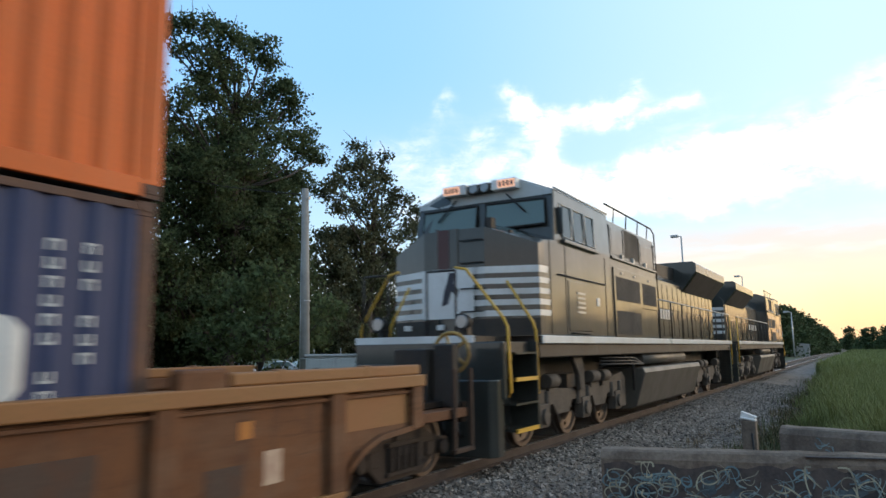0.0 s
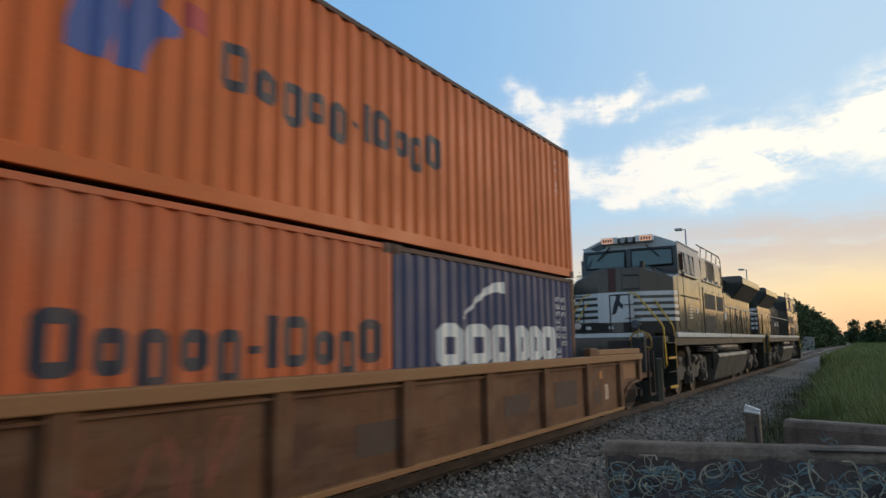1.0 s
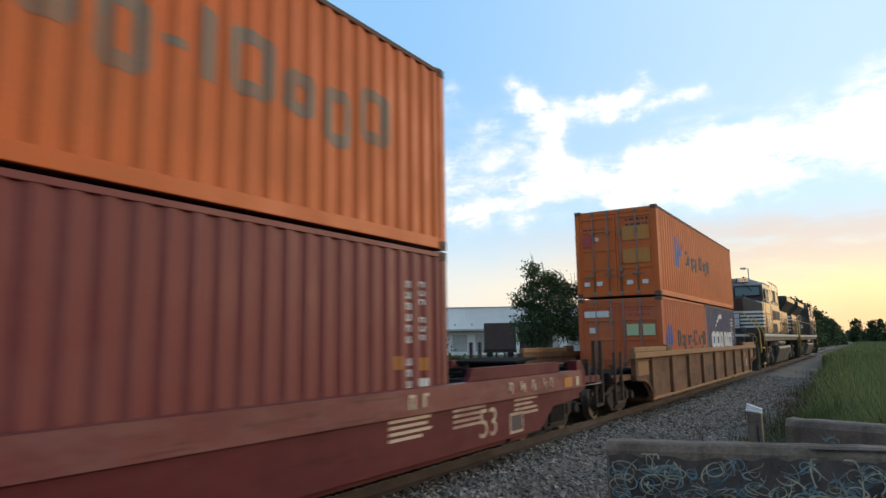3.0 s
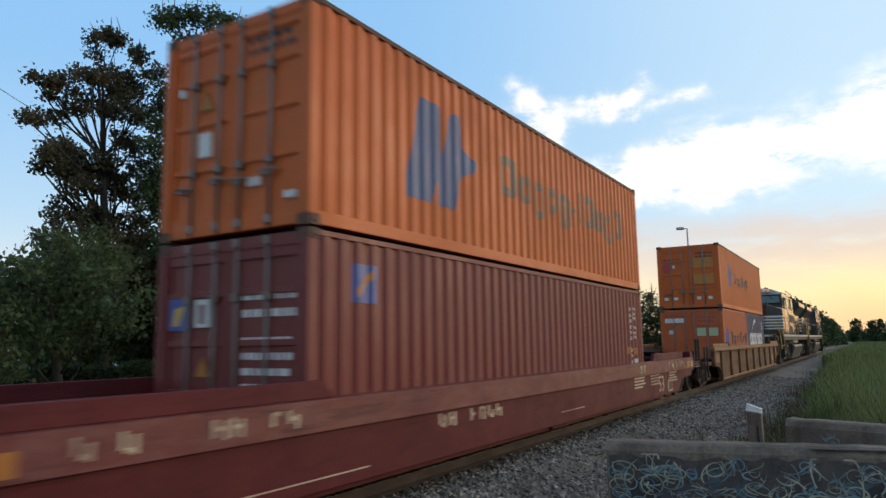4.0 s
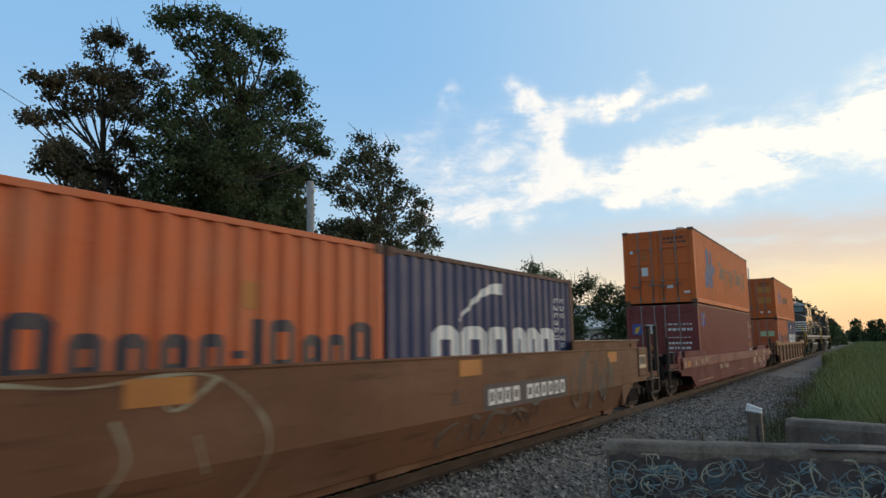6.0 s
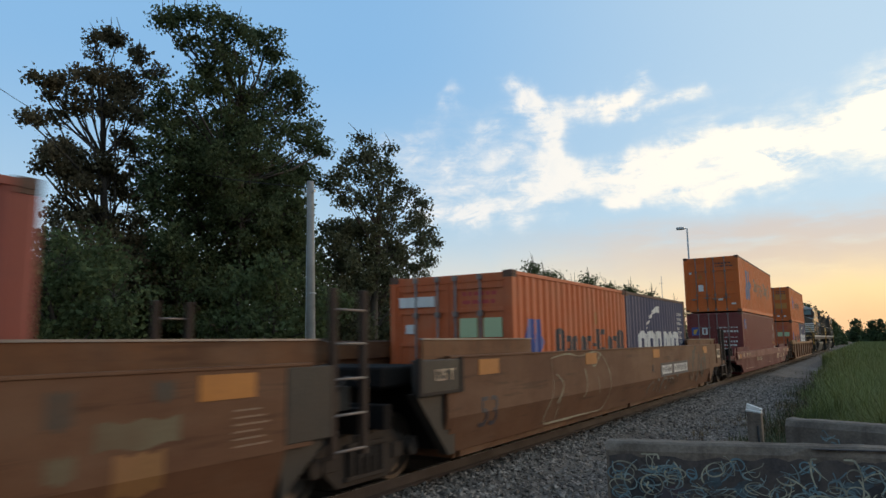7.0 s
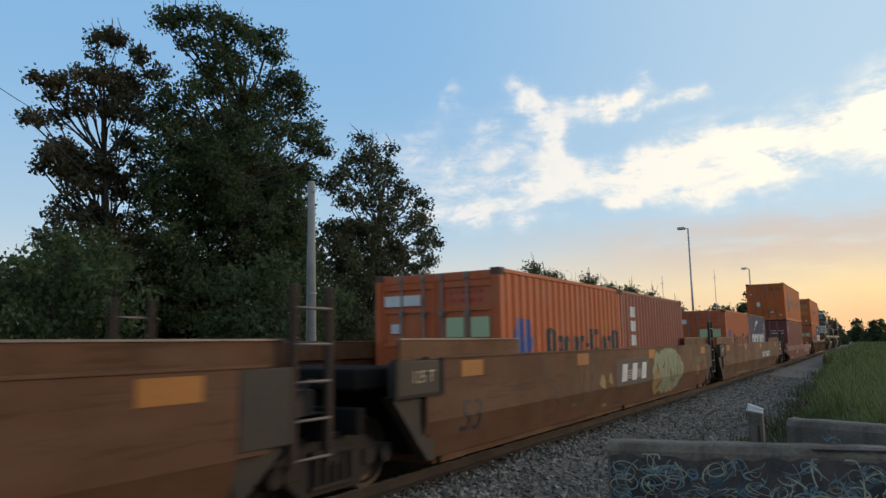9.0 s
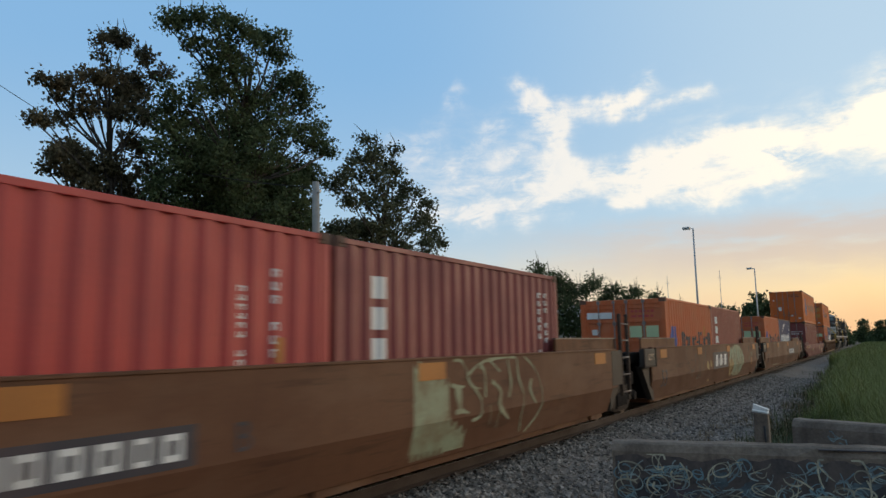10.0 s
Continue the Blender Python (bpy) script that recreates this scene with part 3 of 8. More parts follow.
    handle = Shape().tube([(0, 0, 0), (0.16, -0.035, 0.02), (0.34, -0.03, 0.0)], 0.014, 6).box(0.08, 0.2, -0.02, 0.02, -0.04, 0.035)
    for sx in (-1, 1):
        x0, x1 = sorted((sx * 0.008, sx * (hw - 0.13)))
        door = part("door", Shape().box(x0, x1, 0.065, 0.10, 0.14, H - 0.16), mat, c, bevel=0.006)
        for z0, z1 in ((0.14, 0.26), (0.80, 0.87), (1.36, 1.43), (1.92, 1.99), (H - 0.28, H - 0.16)):
            part("door_rail", Shape().box(x0 + 0.07, x1 - 0.07, 0.034, 0.066, z0, z1), mat, door, bevel=0.006)
        for a, b in ((x0, x0 + 0.07), (x1 - 0.07, x1)):
            part("door_stile", Shape().box(a, b, 0.0335, 0.0662, 0.15, H - 0.17), mat, door, bevel=0.006)
        for k, xr in enumerate(((-0.68, -0.23) if sx < 0 else (0.13, 0.61))):
            lb = part("locking_bar", rod, GASKET, door) if (sx == -1 and k == 0) else share(door_rod, parent=door)
            lb.matrix_basis = pose(xr, 0.018, 0.0)
            if sx == -1 and k == 0:
                door_rod = lb
            hd = part("door_handle", handle, GASKET, door) if (sx == -1 and k == 0) else share(door_handle, parent=door)
            hd.matrix_basis = pose(xr - (0.30 if k == 0 and sx < 0 else 0.16), 0.006, 0.60 + 0.05 * k)
            if sx == -1 and k == 0:
                door_handle = hd
    return c


def door_plate(c, name, x0, x1, z0, z1, mat, label, y=0.03):
    return part(name, Shape().box(x0, x1, y, y + 0.03, z0, z1), mat, c, label)


def door_lines(c, x0, x1, z0, z1, rows, mat, seed):
    """Rows of small lettering too small to read, as bars."""
    r = random.Random(seed)
    s = Shape()
    for i in range(rows):
        z = z1 - (z1 - z0) * (i + 0.5) / rows
        h = (z1 - z0) / rows * 0.45
        x = x0
        while x < x1 - 0.05:
            w = r.uniform(0.05, 0.16)
            s.box(x, min(x + w, x1), 0.058, 0.064, z - h / 2, z + h / 2)
            x += w + 0.04
    tagged(part("marking", s, mat, c, "rows of small painted lettering"), kind="stuff")


def wordmark(c, blocks, z, h, mat, label, hw=W_BOX / 2 - 0.012, stroke=0.0):
    """A painted company name as plain blocks: (start, width, rise, drop) in letter heights."""
    for y, w, rise, drop in blocks:
        s = Shape()
        lo, hi = z - drop * h, z + rise * h
        k = stroke or 0.23 * h
        if w < 2.6 * k or hi - lo < 2.6 * k:
            painted(s, block(y, y + w, lo, hi), hw)
        else:
            painted(s, [(y, lo + 0.6 * k, hi - 0.6 * k), (y + 0.5 * k, lo + 0.1 * k, hi - 0.1 * k), (y + k, lo, hi)], hw)
            painted(s, [(y + w - k, lo, hi), (y + w - 0.5 * k, lo + 0.1 * k, hi - 0.1 * k), (y + w, lo + 0.6 * k, hi - 0.6 * k)], hw)
            painted(s, block(y + k, y + w - k, lo, lo + k), hw)
            painted(s, block(y + k, y + w - k, hi - k, hi), hw)
        part("letter_block", s, mat, c, label)


def name_blocks(y0, y1, kinds):
    """Spread letter-sized blocks from y0 to y1; kinds: t tall, x low, g hanging, - dash, l narrow tall."""
    units = {"t": 1.0, "x": 0.82, "g": 0.82, "-": 0.42, "l": 0.32}
    total = sum(units[k] for k in kinds) + 0.22 * (len(kinds) - 1)
    u = (y1 - y0) / total
    out, y = [], y0
    for k in kinds:
        w = units[k] * u
        rise, drop = {"t": (1.0, 0.0), "x": (0.72, 0.0), "g": (0.72, 0.28), "-": (0.42, -0.28), "l": (1.0, 0.0)}[k]
        out.append((y, w, rise, drop))
        y += w + 0.22 * u
    return out


NAME = "txgxg-ltxgt"


def emblem(c, y0, y1, z0, z1, mat, label, hw=W_BOX / 2 - 0.012):
    """A slanting two-part painted emblem."""
    w, h = y1 - y0, z1 - z0
    left = [(0, 0.0, 0.22), (0.10, 0.0, 0.70), (0.18, 0.0, 1.0), (0.32, 0.0, 1.0), (0.36, 0.16, 1.0), (0.46, 0.42, 1.0)]
    right = [(0.40, 0.0, 0.24), (0.48, 0.0, 0.56), (0.56, 0.0, 0.90), (0.64, 0.0, 1.0), (0.70, 0.22, 1.0), (0.76, 0.34, 1.0), (0.78, 0.38, 0.66), (0.92, 0.44, 0.62), (1.0, 0.50, 0.58)]
    for q in (left, right):
        s = Shape()
        painted(s, [(y0 + a * w, z0 + lo * h, z0 + hi * h) for a, lo, hi in q], hw)
        part("marking", s, mat, c, label)


def codes(c, y, z0, z1, mat, hw=W_BOX / 2 - 0.012, n=13):
    """Upright rows of small code characters as bars."""
    s = Shape()
    step = (z1 - z0) / n
    for i in range(n):
        if i != n // 2:
            lo, hi = z0 + i * step, z0 + (i + 0.62) * step
            painted(s, block(y, y + 0.024, lo, hi), hw)
            painted(s, block(y + 0.056, y + 0.080, lo, hi), hw)
            painted(s, block(y + 0.024, y + 0.056, *((lo, lo + 0.02) if i % 2 else (hi - 0.02, hi))), hw)
    return tagged(part("marking", s, mat, c, "column of small painted code characters"), kind="stuff")


def orange_short(label):
    c = container(label, 6.058, FADED)
    emblem(c, 0.43, 1.32, 0.95, 1.80, BLUEMARK, "large blue painted emblem")
    wordmark(c, name_blocks(1.85, 5.85, NAME), 1.16, 0.50, DARKMARK, "large dark painted company name")
    door_plate(c, "label_plate", 0.20, 0.54, 1.50, 1.82, GREENLABEL, "pale green label with fine print")
    door_plate(c, "label_plate", 0.66, 1.00, 1.50, 1.82, GREENLABEL, "pale green label with fine print")
    door_plate(c, "label_plate", -1.04, -0.30, 2.04, 2.22, WHITE, "white company name plate")
    door_plate(c, "label_plate", -0.90, -0.74, 1.58, 1.74, WHITE, "small white plate")
    door_lines(c, 0.25, 0.95, 2.02, 2.3, 2, REDMARK, 4)
    return c


def blue_short(label):
    c = container(label, 6.058, BLUE, RIM_RUST_SHADE)
    wordmark(c, [(1.03 + 0.912 * q, 0.912 * w, 1.0, 0.0) for q, w in ((0, 0.72), (0.84, 0.80), (1.72, 0.68), (2.62, 0.55), (3.22, 0.55), (3.80, 0.66))], 1.03, 0.62, WHITE, "large white painted company name", stroke=0.19)
    s = Shape()
    arc = []
    for i in range(13):
        t = i / 12
        zc = 1.72 + 0.52 * math.sin(min(1.0, t * 1.12) * math.pi / 2)
        arc.append((1.70 + 1.35 * t, zc - 0.02 - 0.075 * t, zc + 0.02 + 0.07 * t))
    painted(s, arc, W_BOX / 2 - 0.012)
    part("marking", s, WHITE, c, "white painted swoosh")
    hw = W_BOX / 2
    part("corner_post", Shape().box(hw - 0.10, hw + 0.003, 5.912, 6.061, 0.12, H_BOX - 0.12), RIM_RUST_SHADE, c, "rust-stained corner post", bevel=0.008)
    codes(c, 5.22, 0.5, 2.25, WHITE)
    codes(c, 5.50, 1.3, 2.25, WHITE, n=7)
    return c


def hazard_sticker(c, y, z, w=0.22, h=0.26):
    s = Shape()
    painted(s, block(y, y + w, z, z + h), W_BOX / 2 - 0.010)
    part("marking", s, AMBER, c, "yellow warning sticker")


# ---- bogies and couplers ----
def wheelset_shape(r, gauge=0.7525, axle=1.05):
    s = Shape()
    s.tube([(-axle, 0, 0), (axle, 0, 0)], 0.085, 12)
    for sx in (-1, 1):
        prof = [(-0.09, 0.11), (-0.075, r * 0.50), (-0.04, r * 0.82), (-0.07, r * 0.86), (-0.075, r * 1.06), (-0.045, r * 1.065), (-0.03, r), (0.065, r * 0.985), (0.065, r * 0.86), (0.02, r * 0.8), (0.0, r * 0.5), (0.07, 0.16), (0.10, 0.11)]
        if sx < 0:
            prof = [(-x, q) for x, q in reversed(prof)]
        s.wheel(sx * gauge, 0, 0, prof)
        for k in range(4):
            a = k * math.pi / 2
            y, z = 0.62 * r * math.cos(a), 0.62 * r * math.sin(a)
            s.box(*sorted((sx * gauge, sx * (gauge + 0.035))), y - 0.03, y + 0.03, z - 0.03, z + 0.03)
    return s


SPINNING = []
SHARED = {}


def add_wheelset(truck, y, r, owner, sense):
    key = "wheels%.2f" % r
    if key in SHARED:
        w = share(SHARED[key], parent=truck)
    else:
        w = part("wheelset", wheelset_shape(r), WHEELSTEEL, truck, "worn steel wheelset")
        SHARED[key] = w
    w.matrix_basis = pose(0, y, r)
    SPINNING.append((w, y, r, sense))
    return w


def freight_truck(car, y):
    """A two-axle cast steel truck under a car at y."""
    s = Shape()
    wb = 0.89
    for sx in (-1, 1):
        a, b = sorted((sx * 0.93, sx * 1.07))
        s.prism([(-1.08, 0.53), (-1.08, 0.40), (-0.78, 0.40), (-0.46, 0.14), (0.46, 0.14), (0.78, 0.40), (1.08, 0.40), (1.08, 0.53), (0.78, 0.57), (0.42, 0.75), (-0.42, 0.75), (-0.78, 0.57)], "x", a, b)
        for yy in (-wb, wb):
            s.tube([(sx * 0.92, yy, 0.42), (sx * 1.15, yy, 0.42)], 0.10, 12)
        c, d = sorted((sx * 1.065, sx * 1.12))
        s.box(c, d, -0.36, 0.36, 0.20, 0.25)
        s.box(c, d, -0.36, 0.36, 0.54, 0.60)
        for k in range(-2, 3):
            s.tube([(sx * 1.09, k * 0.14, 0.25), (sx * 1.09, k * 0.14, 0.54)], 0.05, 8)
        for k in (-0.62, 0.62):
            s.box(c, d - 0.02 * sx if sx > 0 else d, k - 0.10, k + 0.10, 0.34, 0.52)
    s.box(-1.1, 1.1, -0.18, 0.18, 0.42, 0.68)
    s.tube([(-0.85, -0.30, 0.34), (0.85, -0.30, 0.34)], 0.05)
    s.tube([(-0.85, 0.30, 0.34), (0.85, 0.30, 0.34)], 0.05)
    if "truck" in SHARED:
        t = share(SHARED["truck"], parent=car)
    else:
        t = part("truck", s, TRUCKS, car, "grimy cast steel truck", bevel=0.012)
        SHARED["truck"] = t
    t.matrix_basis = pose(0, y, 0)
    for yy in (-wb, wb):
        add_wheelset(t, yy, 0.42, car, -1)
    return t


def coupler(car, y, way):
    s = Shape()
    s.box(-0.09, 0.09, *sorted((y, y + way * 0.95)), 0.78, 0.96)
    s.box(-0.17, 0.15, *sorted((y + way * 0.82, y + way * 1.10)), 0.72, 1.02)
    s.tube([(0.25, y, 0.75), (0.28, y + way * 0.5, 0.45), (0.22, y + way * 1.0, 0.5)], 0.028)
    part("coupler", s, BLACKISH, car, "", bevel=0.02)


# ---- well cars ----
def ladder(car, x, y0, y1, z0, z1, mat, rungs):
    s = Shape()
    for y in (y0, y1):
        s.box(x - 0.03, x + 0.03, y - 0.045, y + 0.045, z0, z1)
    part("ladder", s, mat, car)
    for i in range(rungs):
        z = z0 + 0.12 + i * 0.34
        part("rung", bar((x + 0.03, y0, z), (x + 0.03, y1, z), 0.013, 6), mat, car)


def posts(car, y, z1, mat):
    """Upright guide posts at the end of a well."""
    for sx in (-1, 1):
        for yy in (y, y + 0.5):
            part("end_post", Shape().box(sx * 1.38 - 0.05, sx * 1.38 + 0.05, yy - 0.075, yy + 0.075, 0.75, z1), mat, car, bevel=0.012)


def well_floor(car, half, mat):
    s = Shape()
    s.box(-1.25, 1.25, -half + 0.1, half - 0.1, 0.18, 0.27)
    for k in (-1, 0, 1):
        s.box(-1.3, 1.3, k * (half - 0.5) - 0.3, k * (half - 0.5) + 0.3, 0.19, 0.276)
    part("well_floor", s, mat, car)


def end_platform(car, y0, way, length, mat, deck=0.98):
    """The sloped bulkhead and deck over a truck."""
    part("bulkhead", Shape().prism([(y0 - way * 0.25, 0.30), (y0 + way * 0.05, 0.30), (y0 + way * 0.55, deck), (y0 + way * 0.25, deck)], "x", -1.28, 1.28), mat, car, bevel=0.012)
    part("center_sill", Shape().box(-0.55, 0.55, *sorted((y0 + way * 0.3, y0 + way * length)), 0.66, deck), mat, car, bevel=0.012)
    part("end_sill", Shape().box(-1.3, 1.3, *sorted((y0 + way * (length - 0.16), y0 + way * length)), 0.72, 1.0), mat, car, bevel=0.012)
    for k in (-0.9, 0.9):
        part("deck_plate", Shape().box(k - 0.2, k + 0.2, *sorted((y0 + way * 0.4, y0 + way * (length - 0.17))), deck - 0.05, deck + 0.03), mat, car, bevel=0.008)


def rib_car():
    """Forty-foot well car with upright ribs on its sides; y = 0 at its middle."""
    car = thing("well_car", "ochre-brown steel well car with ribbed sides, stained and rusty", "rail car", "well cars")
    for sx in (-1, 1):
        s = Shape()
        a, b = sorted((sx * 1.37, sx * 1.395))
        s.prism([(-8.28, 0.27), (8.28, 0.27), (8.55, 0.52), (8.9, 0.70), (9.72, 0.76), (9.72, 1.32), (-9.72, 1.32), (-9.72, 0.76), (-8.9, 0.70), (-8.55, 0.52)], "x", a, b)
        part("side_wall", s, OCHRE, car)
        part("top_chord", Shape().box(*sorted((sx * 1.33, sx * 1.50)), -9.75, 9.75, 1.27, 1.41), EDGE if sx > 0 else OCHRE, car, "worn yellowish top chord", bevel=0.015)
        part("under_lip", Shape().box(*sorted((sx * 1.395, sx * 1.44)), -9.6, 9.6, 1.205, 1.235), OCHRE, car)
        part("bottom_chord", Shape().box(*sorted((sx * 1.30, sx * 1.47)), -8.28, 8.28, 0.23, 0.30), EDGE, car, bevel=0.01)
        for k in (-1, 1):
            f = Shape().box(*sorted((sx * 1.34, sx * 1.46)), *sorted((k * 6.75, k * 9.68)), 1.41, 1.53)
            for q in (7.3, 8.6):
                f.box(*sorted((sx * 1.33, sx * 1.465)), *sorted((k * q, k * (q + 0.10))), 1.41, 1.545)
            part("guide_rail", f, EDGE, car, "yellow guide rail", bevel=0.02)
            part("guide_bracket", Shape().box(*sorted((sx * 1.33, sx * 1.475)), *sorted((k * 6.2, k * 6.7)), 1.35, 1.57), OCHRE, car, bevel=0.03)
            arch = Shape()
            pts = [(8.30, 0.27), (8.36, 0.45), (8.55, 0.60), (8.9, 0.72), (9.72, 0.78)]
            for (ya, za), (yb, zb) in zip(pts, pts[1:]):
                arch.prism([(k * ya, za), (k * yb, zb), (k * yb, zb + 0.06), (k * ya, za + 0.06)], "x", *sorted((sx * 1.36, sx * 1.46)))
            part("wheel_arch", arch, OCHRE, car)
            part("end_patch", Shape().box(*sorted((sx * 1.39, sx * 1.4)), *sorted((k * 8.32, k * 9.5)), 0.86, 1.19), EDGE, car, "faded yellow end panel")
            part("end_post", Shape().box(*sorted((sx * 1.36, sx * 1.48)), *sorted((k * 9.5, k * 9.72)), 0.78, 1.28), OCHRE, car, bevel=0.015)
            part("end_beam", Shape().box(*sorted((sx * 1.1, sx * 1.37)), *sorted((k * 9.73, k * 11.0)), 0.80, 0.92), OCHRE, car, bevel=0.01)
            part("step", Shape().box(*sorted((sx * 1.36, sx * 1.44)), *sorted((k * 10.55, k * 11.05)), 0.35, 0.41), POST, car, "worn end step", bevel=0.01)
            for q in (10.55, 11.0):
                part("step_post", Shape().box(*sorted((sx * 1.38, sx * 1.43)), *sorted((k * q, k * (q + 0.06))), 0.41, 1.45), POST, car, "dark rusty step post", bevel=0.01)
        rib = Shape().prism([(sx * 1.395, -0.13), (sx * 1.475, -0.11), (sx * 1.475, 0.11), (sx * 1.395, 0.13)], "z", 0.30, 1.275)
        base = None
        for i in range(9):
            if base is None:
                base = part("rib", rib, OCHRE, car, bevel=0.01)
                o = base
            else:
                o = share(base)
            o.matrix_basis = pose(0, -8.16 + 2.04 * i, 0)
    well_floor(car, 8.2, OCHRE)
    for k in (-1, 1):
        end_platform(car, k * 8.2, k, 2.9, DECK)
        freight_truck(car, k * 9.85)
        coupler(car, k * 10.3, k)
    r = random.Random(5)
    strokes(scribble(r, -4.0, -2.5, 0.4, 1.1, 5, 1.398, 0.05), DULLRED, car, "faded red scribble")
    for y0, y1, z0, z1, mat in ((7.2, 7.42, 0.52, 0.82, CREAM), (6.55, 6.95, 0.48, 0.74, SCORCH), (4.55, 5.6, 0.55, 1.0, SCORCH), (2.6, 3.5, 0.6, 0.9, SCORCH), (-0.9, 0.2, 0.5, 0.85, SCORCH), (6.9, 7.05, 0.95, 1.1, AMBER)):
        part("label_plate", Shape().box(1.39, 1.400, y0, y1, z0, z1), mat, car, "small painted plate")
    wheel = Shape().tube([(0, 0.28 * math.cos(k * math.pi / 14), 0.28 * math.sin(k * math.pi / 14)) for k in range(29)], 0.028, 6, False)
    for k in range(5):
        a = k * 2 * math.pi / 5
        wheel.tube([(0, 0, 0), (0, 0.27 * math.cos(a), 0.27 * math.sin(a))], 0.022, 6)
    w = part("brake_wheel", wheel, DULLYELLOW, car, "yellow spoked brake wheel")
    w.matrix_basis = pose(1.12, 11.0, 1.66, 0, 0, 90)
    s = Shape().box(0.95, 1.28, 10.78, 10.95, 0.92, 1.78).box(0.35, 0.9, 10.7, 10.98, 1.0, 1.72).box(-0.4, 0.3, 10.75, 10.9, 1.0, 1.5)
    part("brake_stand", s, BLACKISH, car, bevel=0.02)
    return car


def worn_figure(s, r, x0, x1, y, w, z0, z1):
    """One rubbed-off painted character as two or three short bars."""
    k = 0.3 * w
    s.box(x0, x1, y, y + k, z0 + r.uniform(0, 0.3) * (z1 - z0), z1)
    if r.random() < 0.7:
        s.box(x0, x1, y + w - k, y + w, z0, z1 - r.uniform(0, 0.4) * (z1 - z0))
    zm = z0 + r.choice((0.1, 0.45, 0.8)) * (z1 - z0)
    s.box(x0, x1, y + k, y + w - k, zm, zm + 0.2 * (z1 - z0))


def red_car():
    """Long dark red well car; y = 0 at its middle."""
    car = thing("well_car", "dark red steel well car with cream lettering bars", "rail car", "well cars")
    for sx in (-1, 1):
        s = Shape()
        a, b = sorted((sx * 1.40, sx * 1.44))
        s.prism([(-8.35, 0.28), (8.35, 0.28), (8.9, 0.60), (10.15, 0.66), (10.15, 1.12), (-10.15, 1.12), (-10.15, 0.66), (-8.9, 0.60)], "x", a, b)
        part("side_wall", s, BRICKRED, car, bevel=0.01)
        part("top_chord", Shape().prism([(sx * 1.30, 1.06), (sx * 1.47, 1.06), (sx * 1.50, 0.86), (sx * 1.505, 0.86), (sx * 1.495, 1.16), (sx * 1.30, 1.16)], "y", -10.15, 10.15), CHORDRED, car, "dusty red top chord with sky sheen in its colour", bevel=0.01)
        for k in (-1, 1):
            part("guide_rail", Shape().prism([(k * 6.1, 1.16), (k * 9.35, 1.16), (k * 9.35, 1.34), (k * 6.25, 1.34)], "x", *sorted((sx * 1.30, sx * 1.38))), BRICKRED, car, bevel=0.01)
            part("end_bracket", Shape().prism([(k * 10.1, 0.72), (k * 10.5, 0.82), (k * 10.5, 1.12), (k * 10.3, 1.34), (k * 10.05, 1.34)], "x", *sorted((sx * 1.25, sx * 1.44))), BRICKRED, car, "", bevel=0.02)
            for q in (11.1, 11.5) if k > 0 else (11.38,):
                part("step_post", Shape().box(*sorted((sx * 1.36, sx * 1.43)), *sorted((k * q, k * (q + 0.07))), 0.46, 1.76 if k < 0 else 1.7), POST, car, "rusty upright post", bevel=0.01)
            for z in (0.40, 0.85):
                part("step", Shape().box(*sorted((sx * 1.34, sx * 1.42)), *sorted((k * 11.1, k * 11.55)), z, z + 0.06), TRUCKS, car, "rusty end step", bevel=0.01)
    well_floor(car, 8.3, BRICKRED)
    for k in (-1, 1):
        end_platform(car, k * 8.3, k, 3.4, DECK, 1.05)
        part("deck_box", Shape().box(-1.05, 1.05, *sorted((k * 9.3, k * 11.4)), 1.02, 1.14), DECK, car, "black deck over the truck", bevel=0.02)
        for x in (-0.95, -0.35, 0.3, 0.92):
            part("deck_beam", Shape().box(x - 0.06, x + 0.06, *sorted((k * 9.0, k * 11.45)), 1.14, 1.21), DECK, car, "black steel deck beam", bevel=0.01)
        part("deck_hatch", Shape().prism([(k * 9.35, 1.30), (k * 10.3, 1.36), (k * 10.3, 1.40), (k * 9.35, 1.345)], "x", -0.75, 0.55).box(-0.6, 0.4, *sorted((k * 9.6, k * 10.1)), 1.2, 1.33), DECK, car, "black raised hatch plate", bevel=0.012)
        part("air_pipe", bar((0.7, k * 9.2, 1.24), (0.7, k * 11.5, 1.24), 0.025, 8), POST, car, "rusty air pipe")
        for sx in (-1, 1):
            part("end_beam", Shape().box(*sorted((sx * 1.28, sx * 1.42)), *sorted((k * 10.28, k * 10.74)), 0.90, 1.03), BRICKRED, car, bevel=0.012)
            part("end_beam", Shape().box(*sorted((sx * 1.28, sx * 1.42)), *sorted((k * 10.86, k * 11.38)), 0.89, 1.02), BRICKRED, car, bevel=0.012)
            part("end_post", Shape().box(*sorted((sx * 1.28, sx * 1.41)), *sorted((k * 10.76, k * 10.86)), 0.86, 1.34), POST, car, bevel=0.012)
            part("valve_box", Shape().box(*sorted((sx * 1.06, sx * 1.36)), *sorted((k * 10.34, k * 10.72)), 1.03, 1.30), DECK, car, "black valve box", bevel=0.02)
            part("handrail", bar((sx * 1.43, k * 10.3, 0.86), (sx * 1.43, k * 11.4, 0.86), 0.010, 6), GASKET, car, "worn bright grab rail")
        freight_truck(car, k * 9.85)
        coupler(car, k * 11.2, k)
    r = random.Random(8)
    for k in (-1, 1):
        part("reflector", Shape().box(1.50, 1.511, *sorted((k * 9.25, k * 9.62)), 0.90, 1.06), AMBER, car, "amber reflector panel")
        part("label_plate", Shape().box(1.50, 1.511, *sorted((k * 9.82, k * 9.95)), 0.90, 1.06), CREAM, car, "cream label")
    s = Shape()
